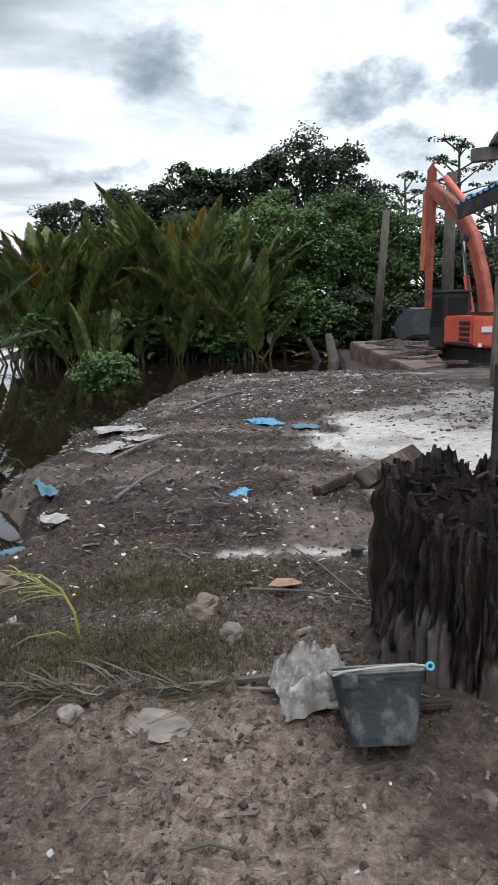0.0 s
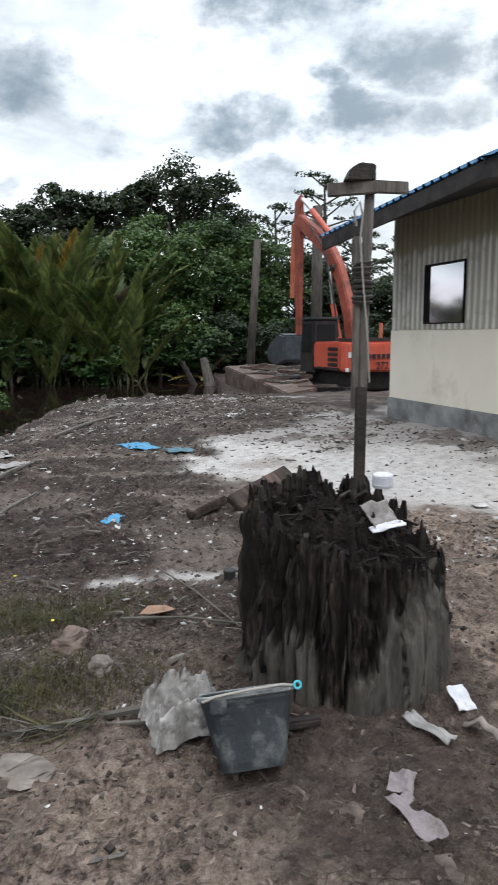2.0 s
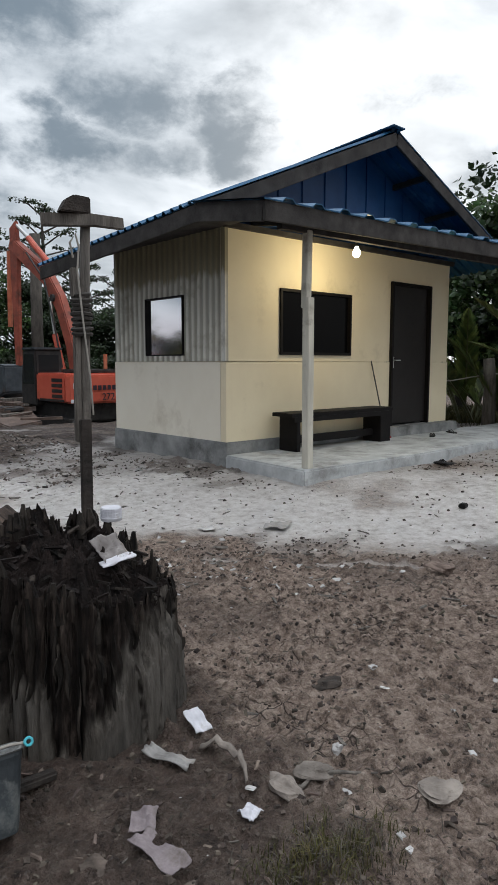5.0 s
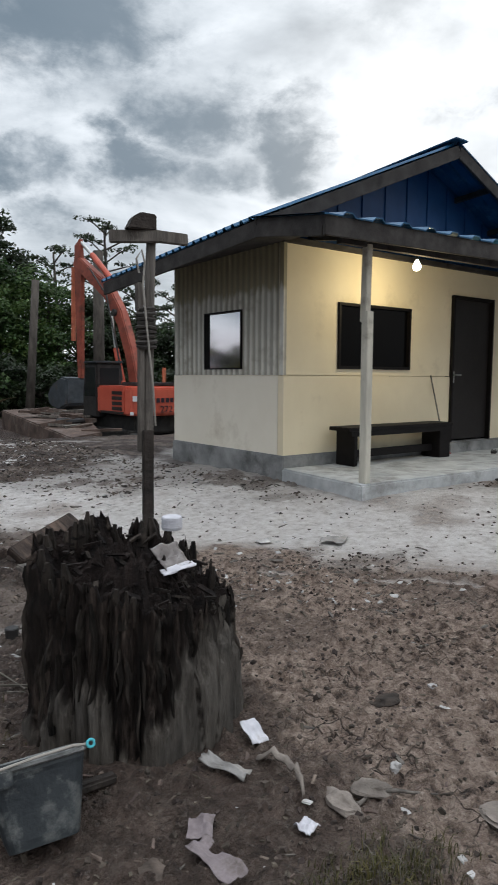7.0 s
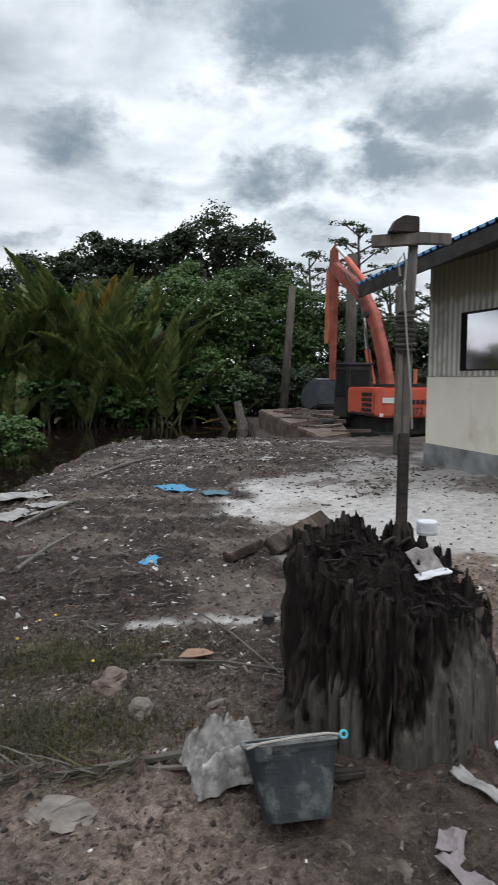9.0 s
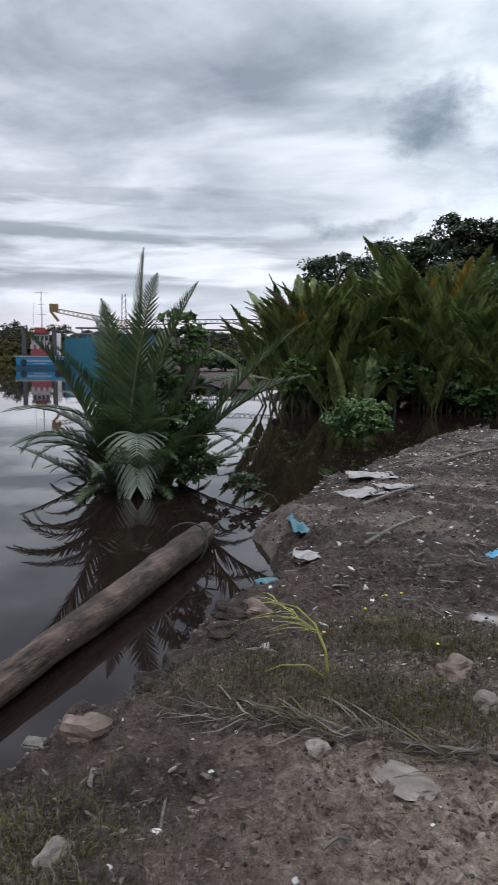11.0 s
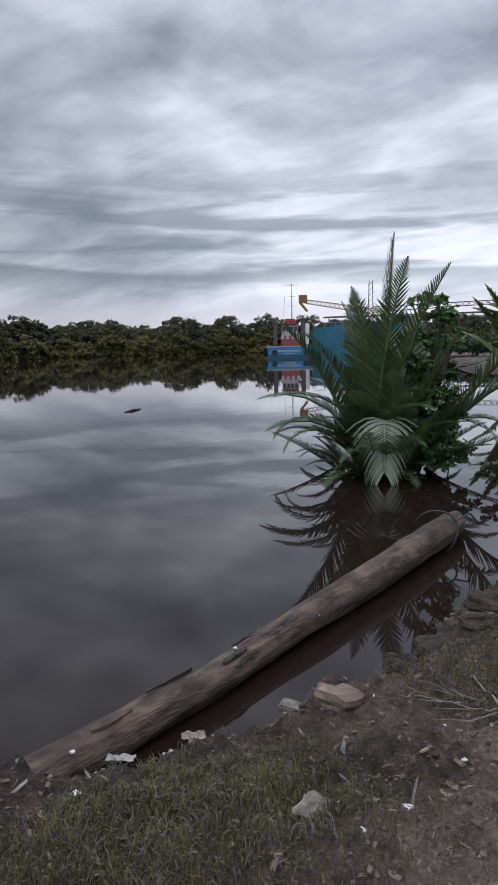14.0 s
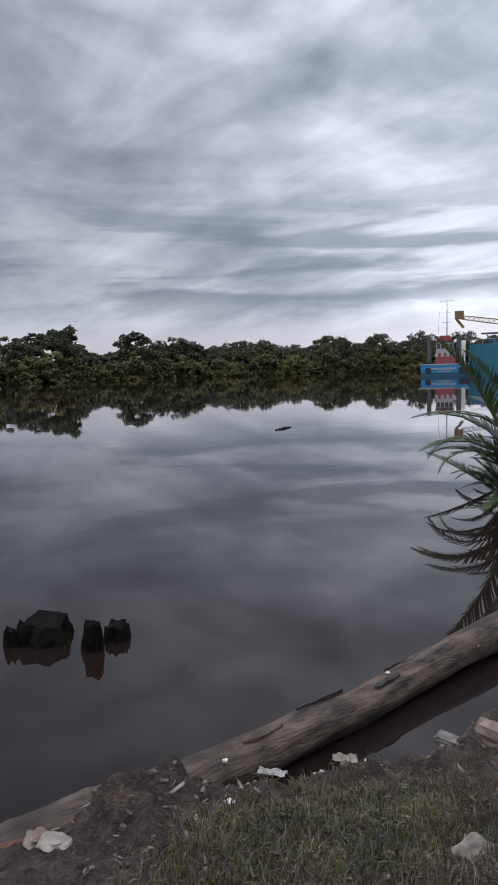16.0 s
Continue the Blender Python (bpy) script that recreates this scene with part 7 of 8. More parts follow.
# trees and palms beyond the house
for k, (a, d, top, rx, rz, m) in enumerate(((-50.5, 17, 5.2, 1.9, 2.5, LEAF_C), (-53.5, 15.5, 5.0, 1.8, 2.4, LEAF_A), (-56.5, 15, 5.6, 2.0, 2.7, LEAF_C), (-60, 14, 5.2, 2.0, 2.5, LEAF_A), (-47.5, 20, 5.0, 2.0, 2.4, LEAF_C), (-64, 14, 5.4, 2.2, 2.6, LEAF_C), (-44, 24, 4.6, 2.2, 2.2, LEAF_C), (-30, 30, 4.4, 2.4, 2.1, LEAF_C), (-36, 28, 4.4, 2.4, 2.1, LEAF_C))):
    x, y = polar(a, d)
    tree(x, y, top, rx, rz, m, 0.16, 50, 100, 400 + k, "dark leafy tree growing behind the house", group="trees behind the house")
for k, (a, d, s) in enumerate(((-51.5, 14.0, 0.62), (-54.5, 13.2, 0.6), (-57, 13.4, 0.65), (-60.5, 12.5, 0.6))):
    x, y = polar(a, d)
    palm_plant(x, y, gz(x, y) - 0.1, GREEN_FRONDS, 9, 500 + k, (5, 45), s, "green palm clump behind the house", "palms behind the house")
g = Geo().tube([(0, 0, -0.1), (0.02, 0, 0.7), (-0.02, 0.02, 1.25)], [0.13, 0.11, 0.10], 9)
solo("dead_post", g, GREYWOOD, "grey dead tree post behind the house", "post", (10.4, 7.9, gz(10.4, 7.9)), smooth=True)
g = Geo().tube([(9.2, 8.6, 1.05), (9.8, 8.3, 1.0), (10.4, 7.95, 1.12), (12.0, 7.0, 1.2)], 0.012, 5)
solo("rope", g, CORD, "pale rope strung from the house to the post", "rope")
# scrub on the upper creek bank
for k, (a, d, top, rx) in enumerate(((29.5, 92, 2.4, 3.4), (27.6, 88, 2.2, 3.2), (26.0, 84, 2.2, 3.2), (24.4, 80, 2.0, 3.0), (31.5, 100, 2.6, 4.0), (22.6, 76, 2.2, 3.0))):
    x, y = polar(a, d)
    tree(x, y, top, rx, top * 0.5, LEAF_C, 0.34, 44, 60, 700 + k, "low dark scrub on the upper creek bank", "bush", "scrub on the upper creek", base=WATER_Z, cat="bush")
# bush in the creek
tree(-2.98, 14.2, 0.62, 0.78, 0.55, LEAF_B, 0.10, 40, 85, 600, "low green mangrove bush standing in the creek", "bush", "bushes along the creek", base=WATER_Z, cat="bush")
# shrub tangled with the near palm
tree(-4.45, 8.75, 2.20, 0.46, 1.30, LEAF_B, 0.085, 44, 60, 610, "leafy mangrove shrub beside the palm clump", "bush", "", base=WATER_Z, cat="bush")
tree(-4.40, 8.55, 0.95, 0.52, 0.75, LEAF_A, 0.08, 50, 60, 613, "leafy mangrove undergrowth round the palm", "bush", "", base=WATER_Z, cat="bush")
tree(-4.00, 8.25, 0.30, 0.40, 0.38, LEAF_A, 0.08, 26, 34, 611, "low mangrove shrub at the waterline", "bush", "", base=WATER_Z, cat="bush")
tree(-3.15, 7.80, -0.02, 0.28, 0.22, LEAF_C, 0.085, 16, 14, 612, "trailing dark twig of leaves over the water", "bush", "", base=WATER_Z, cat="bush")
g = Geo().tube([(-3.5, 8.1, -0.3), (-2.95, 7.75, -0.28), (-2.7, 7.7, -0.33), (-2.55, 7.5, -0.38), (-2.75, 7.45, -0.42)], 0.008, 5)
solo("twig", g, DARKWOOD, "thin bare twig hanging over the water", "twig")


def build_far_bank():
    rng = np.random.RandomState(5)
    prof_a = [-5, 15, 30, 42, 50, 60, 68, 76, 90, 120]
    prof_d = [420, 360, 320, 290, 270, 235, 200, 165, 130, 110]
    woods, fringe = [], []
    a = 14.0
    while a < 118:
        d = np.interp(a, prof_a, prof_d)
        s = d / 235
        hgt = (8.6 + 5.5 * fbm(np.array([a * 0.55]), np.array([2.0]), 3)[0] + (3.2 * max(0, math.sin(a * 0.9 + 1)) ** 4 if a > 50 else 0)) * (s * 0.62 + 0.30) * 1.36
        for row in range(3):
            hh = hgt * (0.72, 0.9, 1.0)[row] * rng.uniform(0.82, 1.08)
            x, y = polar(a + rng.uniform(-0.4, 0.4), d + 7 + row * 5)
            rx = rng.uniform(2.2, 4.6) * s
            for j in range(15):
                e = rng.normal(size=3)
                e /= np.linalg.norm(e)
                woods.append((x + e[0] * rx, y + e[1] * rx, max(1.0, hh - 0.42 * rx + e[2] * rx * 0.42 - (0 if j < 9 else rng.uniform(0.3, 0.8) * hh)), rx * rng.uniform(0.32, 0.5)))
        for j in range(16):
            x, y = polar(a + rng.uniform(-0.35, 0.35), d + rng.uniform(-3, 4))
            fringe.append((x, y, WATER_Z + rng.uniform(0.0, 1.0) ** 1.8 * hgt * 0.55, rng.uniform(1.0, 1.9) * s))
        a += 0.42 * 235 / d
    for name, bl, per, size, m, label in (("far_woods", woods, 42, 0.85, LEAF_FAR, "low dark forest lining the far river bank"), ("far_mangroves", fringe, 60, 0.8, LEAF_FRINGE, "pale green mangrove fringe along the far waterline")):
        v, f = leaf_cloud(rng, np.array(bl), per, size)
        v[:, 2] = np.maximum(v[:, 2], WATER_Z - 0.1)
        tagged(new(name, fast_mesh(name, v, f, m)), label, "forest", kind="stuff")


build_far_bank()


# ---- vessels on the river ----
def build_tug():
    x, y = polar(38.25, 118)
    t = thing("tugboat", "blue tugboat with white and red wheelhouse moored astern", "tugboat", (x, y, WATER_Z), 38.9)
    hull = [(-3.9, 1.9), (3.9, 1.9), (3.7, 0.1), (3.5, -0.6), (-3.5, -0.6), (-3.7, 0.1)]
    part("hull", Geo().prism(hull, 0, 22, lambda a, b, d: (a, d, b)), HULL_BLUE, t, "bright blue hull", bevel=0.1)
    part("boot_top", Geo().box((0, -0.03, 0.25), (7.35, 0.1, 0.7)), HULL_DARK, t, "dark waterline band")
    part("rail", Geo().box((0, 0.1, 2.0), (8.0, 0.3, 0.18)), SHIP_WHITE, t, "white bulwark rail")
    for s in (-2.6, 2.8, 3.6):
        part("tyre_fender", Geo().tube([(s, -0.25, 1.0), (s, 0.05, 1.0)], 0.5, 14), RUBBER, t, "black tyre fender")
    for k in range(10):
        part("name_bar", Geo().box((-1.9 + 0.4 * k, -0.05, 1.25), (0.28, 0.06, 0.34)), SHIP_WHITE, t)
    for k in range(6):
        part("name_bar", Geo().box((-0.9 + 0.36 * k, -0.05, 0.80), (0.24, 0.06, 0.20)), SHIP_WHITE, t)
    part("deck_house", Geo().box((0.3, 9, 3.0), (3.4, 6, 2.0)), SHIP_RED, t, "grey and red deck house", bevel=0.1)
    part("wheelhouse", Geo().box((0.2, 9.5, 5.0), (3.0, 4, 2.0)), SHIP_WHITE, t, "white wheelhouse", bevel=0.1)
    for k in range(4):
        part("window", Geo().box((-0.9 + 0.72 * k, 7.47, 5.2), (0.55, 0.06, 0.8)), CABGLASS, t)
        part("window", Geo().box((-1.2 + 0.95 * k, 5.97, 3.7), (0.5, 0.06, 0.7)), SHIP_WHITE, t)
    part("roof", Geo().box((0.2, 9.4, 6.15), (3.3, 4.6, 0.35)), SHIP_RED, t, "red roof", bevel=0.08)
    part("monkey_island", Geo().box((0.2, 9.4, 6.7), (1.9, 2.2, 0.8)), SHIP_RED, t)
    for s in (-2.5, 2.6):
        part("funnel", Geo().box((s, 7.5, 4.6), (0.8, 1.4, 4.6)), GIRDER, t, "dark funnel", bevel=0.08)
    part("stair", Geo().beam((3.2, 7.0, 2.3), (3.4, 10, 6.2), 0.9, 0.1), SHIP_WHITE, t)
    m = part("mast", Geo().tube([(0.6, 10, 6.9), (0.6, 10, 13.6)], [0.12, 0.05], 6), SHIP_WHITE, t)
    for z, w in ((9.5, 1.6), (11.2, 1.2), (13.3, 2.4)):
        part("yard", Geo().beam((0.6 - w / 2, 10, z), (0.6 + w / 2, 10, z), 0.07, 0.07), SHIP_WHITE, m)
    part("stay", Geo().beam((-0.9, 10, 7.5), (-0.7, 10, 11.5), 0.06, 0.06), SHIP_WHITE, t)


def build_barge():
    x, y = polar(35.6, 128)
    b = thing("barge", "tall teal barge with a yellow lattice crane", "barge", (x, y, WATER_Z), 33)
    part("hull", Geo().prism([(-2.0, -0.8), (15, -0.8), (15, 5.9), (-1.6, 5.4)], 0, 30, lambda a, c, d: (a, d, c)), BARGE_TEAL, b, "weathered teal hull side", bevel=0.12)
    part("coaming", Geo().box((8, 1.0, 6.0), (13, 1.2, 0.6)), HULL_DARK, b)
    part("hand_rail", Geo().beam((-1.4, 0.3, 6.3), (3.0, 0.3, 6.3), 0.08, 0.08), SHIP_WHITE, b)
    for k in range(3):
        part("rail_post", Geo().beam((-1.4 + 2 * k, 0.3, 5.3), (-1.4 + 2 * k, 0.3, 6.3), 0.08, 0.08), SHIP_WHITE, b)

    # lattice jib
    def lattice(p, q, w, n, tag, material):
        p, q = Vector(p), Vector(q)
        d = (q - p) / n
        up = Vector((0, 0, w)) - d * (d.z * w / d.length_squared)
        g = Geo().beam(p, q, 0.16, 0.16).beam(p + up, q + up * 0.6, 0.16, 0.16)
        for k in range(n):
            f0, f1 = 1 - 0.4 * k / n, 1 - 0.4 * (k + 1) / n
            g.beam(p + d * k, p + d * (k + 1) + up * f1, 0.09, 0.09).beam(p + d * k + up * f0, p + d * (k + 1), 0.09, 0.09)
        part(tag, g, material, b, "yellow and dark lattice girder")
    lattice((10.5, 4, 7.6), (-3.2, 4, 10.2), 1.1, 16, "jib", CRANE_YELLOW)
    part("jib_head", Geo().box((-3.6, 4, 11.0), (1.6, 0.8, 1.5)).beam((-4.2, 4, 10.4), (-2.8, 4, 8.6), 0.5, 0.5), CRANE_YELLOW, b, "yellow jib head", bevel=0.06)
    g = Geo()
    for s in (-0.5, 0.5):
        g.beam((9.2 + s, 4, 6), (9.2 + s * 0.6, 4, 14.0), 0.14, 0.14)
    for k in range(8):
        g.beam((8.7, 4, 6 + k), (9.7, 4, 7 + k), 0.08, 0.08)
    part("king_post", g, GIRDER, b, "dark lattice king post")
    lattice((9.5, 6, 8.2), (40, 8, 9.6), 1.0, 26, "conveyor", GIRDER)


build_tug()
build_barge()
x, y = polar(25.5, 230)
t = thing("gantry", "long dark conveyor gantry far across the water", "gantry", (x, y, 0), 25)
part("deck", Geo().box((0, 0, 11.3), (80, 2, 0.5)), GIRDER, t)
for k in range(14):
    part("strut", Geo().box((-38 + 5.8 * k, 0, 10.2), (0.3, 0.3, 2.6), (0, 25 if k % 2 else -25, 0)), GIRDER, t)
for k in range(8):
    part("leg", Geo().box((-36 + 10 * k, 0, 5.2), (0.6, 0.6, 11)), GIRDER, t)


# ---- litter and small things on the ground ----
def place_sheet(x, y, sx, sy, lift, seed, material, label, turn, name="plastic_sheet", cat="litter", up=0.0, curl=0.0):
    return solo(name, sheet(14, 14, sx, sy, lift, seed, curl), material, label, cat, (x, y, gz(x, y) + up + 0.012), turn, smooth=True)


place_sheet(0.17, 7.95, 0.30, 0.50, 0.06, 1, BLUE_TARP, "bright blue plastic sheet lying on the mud", 30)
place_sheet(0.62, 7.55, 0.30, 0.30, 0.05, 2, TEAL_BITS, "grey-blue plastic scrap at the edge of the sand", 10)
place_sheet(-0.05, 4.80, 0.15, 0.19, 0.05, 3, BLUE_TARP, "small blue plastic scrap on the mud", -20)
place_sheet(-1.50, 7.75, 0.55, 0.40, 0.08, 4, WHITE_PL, "torn white plastic sack on the bank", 20)
place_sheet(-1.38, 6.55, 0.34, 0.50, 0.08, 5, WHITE_PL, "torn white plastic bag on the bank", -30)
place_sheet(-1.10, 7.10, 0.40, 0.25, 0.06, 6, WHITE_PL, "dirty white plastic strip on the bank", 40)
place_sheet(-1.72, 5.60, 0.18, 0.62, 0.10, 7, TEAL_BITS, "faded teal plastic strip hanging down the bank", 25)
place_sheet(-1.40, 4.05, 0.12, 0.30, 0.07, 8, TEAL_BITS, "blue plastic scrap half buried in the bank", -30)
place_sheet(-1.27, 4.35, 0.24, 0.20, 0.08, 9, WHITE_PL, "crumpled pale plastic bag on the bank", 15)
sheet_ob = place_sheet(1.12, 2.04, 0.066, 0.095, 0.02, 10, PAPER, "crumpled white paper sheet leaning beside the stump", 15, "paper")
sheet_ob.matrix_basis = pose(1.15, 2.05, gz(1.15, 2.05) + 0.03, 30, 4, 8)
place_sheet(0.965, 1.90, 0.045, 0.18, 0.04, 11, WHITE_PL, "torn grey plastic strip beside the stump", 25)
place_sheet(1.06, 1.57, 0.06, 0.05, 0.04, 12, PAPER, "small crumpled white paper on the soil", 15, "paper")
place_sheet(0.77, 1.56, 0.07, 0.18, 0.04, 13, LAVENDER, "faded lavender rag trodden into the soil", 12, "cloth_scrap")
place_sheet(0.79, 1.70, 0.09, 0.07, 0.04, 14, LAVENDER, "faded lavender rag trodden into the soil", 60, "cloth_scrap")
place_sheet(-1.90, 1.62, 0.09, 0.06, 0.03, 15, STONE, "pale foam scrap at the waterline", 50, "foam_scrap", up=0.02)
place_sheet(-1.98, 1.58, 0.07, 0.06, 0.03, 16, WHITE_PL, "crumpled pale plastic scrap at the waterline", 10, "foam_scrap", up=0.02)
place_sheet(-2.02, 1.36, 0.11, 0.04, 0.04, 18, WHITE_PL, "white plastic shard at the water's edge", 40, up=0.02)
place_sheet(3.15, 4.35, 0.22, 0.18, 0.04, 19, WHITE_PL, "pale plastic scrap on the sand", 40)
place_sheet(2.65, 4.60, 0.12, 0.10, 0.03, 20, SHARDS, "white paper scrap on the sand", 0, "paper")


def stick(p, q, r, material, label, cat="stick", name="stick", flat=False, lift=0.02):
    a = Vector((*p, gz(*p) + lift))
    b = Vector((*q, gz(*q) + lift))
    m = a.lerp(b, 0.5) + Vector((0, 0, 0.02))
    g = Geo().beam(a, b, r * 2, r) if flat else Geo().tube([a, m, b], [r, r * 0.9, r * 0.6], 6)
    return solo(name, g, material, label, cat, bevel=0.003 if flat else 0)


stick((-0.16, 1.45), (-0.04, 1.47), 0.006, STRAW, "short dry stick on cracked clay")
stick((-0.46, 1.62), (-0.40, 1.70), 0.006, STRAW, "short dry twig on the clay")
pts = [(1.20, 1.63), (1.27, 1.60), (1.33, 1.615), (1.40, 1.58), (1.45, 1.565), (1.50, 1.51)]
solo("branch", Geo().tube([(a, b, gz(a, b) + 0.014) for a, b in pts], [0.007, 0.008, 0.006, 0.007, 0.005, 0.003], 6), GREYWOOD, "bent grey branch lying on the soil", "branch", smooth=True)


def build_bark_strip():
    """A pale bowed strip of bark, cupped across its width."""
    vs, m = [], 14
    for k in range(m + 1):
        f = k / m
        x, y = 1.095 + 0.02 * f + 0.04 * math.sin(math.pi * f), 1.92 - 0.25 * f
        z, w = gz(x, y) + 0.018 + 0.03 * math.sin(math.pi * f), 0.016 * math.sin(math.pi * (0.12 + 0.8 * f)) ** 0.5
        for e in (-1, -0.4, 0.4, 1):
            vs.append((x + e * w * 0.85, y + e * w * 0.5, z + 0.012 * (1 - e * e)))
        for e in (1, 0.4, -0.4, -1):
            vs.append((x + e * w * 0.85, y + e * w * 0.5, z + 0.012 * (1 - e * e) - 0.006))
    fs = [(k * 8 + i, k * 8 + (i + 1) % 8, k * 8 + 8 + (i + 1) % 8, k * 8 + 8 + i) for k in range(m) for i in range(8)]
    fs += [tuple(range(8))[::-1], tuple(m * 8 + i for i in range(8))]
    solo("bark_strip", Geo().add(vs, fs), STONE, "curved strip of pale bark by the stump", "bark", smooth=True)


build_bark_strip()
stick((-1.25, 6.0), (-0.85, 7.2), 0.022, GREYWOOD, "grey branch lying on the bank", "branch", "branch")
stick((-0.95, 4.6), (-0.70, 5.7), 0.02, GREYWOOD, "grey stick lying on the bank")
stick((-1.0, 4.9), (-0.82, 4.95), 0.03, GREYWOOD, "pale offcut of board on the bank", "board", "board", True)
stick((-0.9, 9.0), (-0.2, 11.0), 0.03, GREYWOOD, "long grey branch on the debris", "branch", "branch")
stick((0.0, 2.98), (0.55, 2.88), 0.008, STRAW, "dry palm rib on the ground", "palm rib", "palm_rib")
stick((0.20, 3.6), (0.52, 2.85), 0.005, STRAW, "dry thin straw on the ground")
stick((-2.7, 11.8), (-2.45, 11.9), 0.07, DARKWOOD, "dark wooden stub at the creek edge", "stub", "wood_stub")


def board(x, y, size, rx, ry, rz, up, material, label):
    ob = solo("plank", Geo().box((0, 0, 0), size), material, label, "plank", bevel=0.008)
    ob.matrix_basis = pose(x, y, gz(x, y) + up, rx, ry, rz)
    return ob


board(1.10, 5.20, (0.72, 0.15, 0.06), 38, -10, 40, 0.10, BARK, "thick dark beam lying among debris")
board(0.62, 4.95, (0.32, 0.10, 0.07), 0, -12, 30, 0.06, BARK, "dark wood offcut on the sand")
board(1.00, 4.45, (0.42, 0.28, 0.035), 4, 3, 20, 0.05, GREYWOOD, "pale weathered board on the ground")
board(1.25, 5.05, (0.55, 0.16, 0.05), 10, 5, 15, 0.05, DARKWOOD, "dark plank beneath the beam")
board(1.35, 5.3, (0.5, 0.3, 0.03), -10, 6, 60, 0.06, WETWOOD, "dark broken board beneath the beam")
board(-1.75, 2.10, (0.16, 0.08, 0.03), 0, 6, 20, 0.03, GREYWOOD, "grey wood offcut at the water's edge")
board(0.70, 2.16, (0.20, 0.035, 0.03), 0, 0, -20, 0.03, DARKWOOD, "dark wood scrap at the stump's foot")
board(0.58, 2.02, (0.14, 0.04, 0.03), 0, 5, 12, 0.03, DARKWOOD, "dark wood scrap at the stump's foot")
board(4.78, 3.86, (0.09, 0.06, 0.04), 0, 0, 20, 0.02, BLACKWOOD, "small black block on the sand")


def rock(x, y, r, sq, material, seed, label, up=0.3):
    return solo("stone", Geo().blob((0, 0, 0), r, sq, 0.32, seed, 18, 12), material, label, "stone", (x, y, gz(x, y) + r * sq[2] * up), seed * 50)


rock(-0.21, 2.84, 0.085, (1.1, 0.8, 0.55), PINKSTONE, 1, "flat pinkish stone on the soil")
rock(-0.08, 2.63, 0.055, (1, 0.9, 0.6), STONE, 2, "pale crumbly stone on the soil")
rock(-0.31, 2.04, 0.085, (1.3, 0.8, 0.25), STONE, 3, "flat pale slab of stone on clay")
rock(-1.46, 1.97, 0.09, (1.1, 0.9, 0.8), PINKSTONE, 4, "large rough pinkish stone at the bank edge")
rock(-1.13, 1.37, 0.05, (1.2, 0.8, 0.8), STONE, 5, "pale angular stone in the grass")
rock(-2.07, 0.48, 0.042, (1.2, 0.8, 0.6), PINKSTONE, 7, "reddish stone in the grass")
rock(-1.96, 0.50, 0.038, (1.2, 1, 0.5), STONE, 8, "large pale stone in the grass")
rock(1.22, 1.62, 0.05, (1.3, 0.8, 0.5), STONE, 9, "flat grey stone on the soil")
rock(1.34, 1.63, 0.05, (1.3, 0.9, 0.5), STONE, 10, "flat grey stone on the soil")
rock(1.47, 1.67, 0.022, (1, 0.8, 0.9), SHARDS, 11, "small white stone chip")
rock(3.41, 2.93, 0.11, (1.2, 0.7, 0.4), PINKSTONE, 12, "flat brown stone on the sand")
for k, (x, y, r) in enumerate(((-1.52, 2.95, 0.10), (-1.44, 2.80, 0.08), (-1.50, 2.62, 0.09), (-1.36, 3.02, 0.07), (-1.62, 2.40, 0.07), (-1.46, 2.45, 0.06), (-1.40, 3.25, 0.08), (-1.52, 3.5, 0.07))):
    rock(x, y, r, (1.2, 0.9, 0.6), MUDLUMP, 30 + k, "dark slumped lump of mud at the bank edge", 0.1)
rock(-0.60, 2.07, 0.04, (1, 1, 0.7), STONE, 13, "small pale stone on the soil")
rock(-1.28, 3.30, 0.07, (1.2, 0.8, 0.7), PINKSTONE, 14, "brown stone on the bank")
rock(1.60, 1.35, 0.055, (1.3, 1.0, 0.2), STONE, 15, "flat grey stone on the soil")
rock(0.62, 1.62, 0.035, (1.2, 1, 0.14), GRAVEL, 16, "flat slab of dried clay")
rock(0.80, 1.40, 0.04, (1.2, 1, 0.14), GRAVEL, 17, "flat slab of dried clay")
rock(1.75, 2.05, 0.04, (1.5, 0.9, 0.5), GRAVEL, 18, "dark clod of soil")
solo("brick", Geo().box((0, 0, 0), (0.10, 0.06, 0.04)), BRICK_RED, "old red brick lying on the muddy bank", "brick", (-2.19, 0.44, gz(-2.19, 0.44) + 0.005), 70, bevel=0.008)
g = Geo().add([(-0.08, 0, 0.01), (-0.03, 0.045, 0.025), (0.05, 0.035, 0.02), (0.09, 0, 0.008), (0.04, -0.045, 0.022), (-0.04, -0.04, 0.018)], [(0, 1, 2, 3), (0, 3, 4, 5)])
g.add([(a, b, c - 0.004) for a, b, c in g.v[:6]], [(3, 2, 1, 0), (5, 4, 3, 0)])
solo("dead_leaf", g, ORANGE_LEAF, "large fallen orange-brown leaf", "leaf", (0.16, 3.02, gz(0.16, 3.02) + 0.02), 10)
g = Geo().tube([(0, 0, 0), (0, 0, 0.05), (0, 0, 0.055)], [0.03, 0.034, 0.03], 12)
solo("tin_can", g, BLACK_STEEL, "small rusty tin standing on the ground", "can", (0.56, 3.42, gz(0.56, 3.42)))
# the black wood tone also paints the dark of a hollow at this spot
solo("bark_sheet", Geo().tube([(-2.15, 6.35, -0.36), (-1.95, 6.25, -0.22), (-1.80, 5.95, -0.16)], [0.10, 0.12, 0.06], 10), WETWOOD, "dark curled sheet of bark at the bank", "bark", smooth=True)


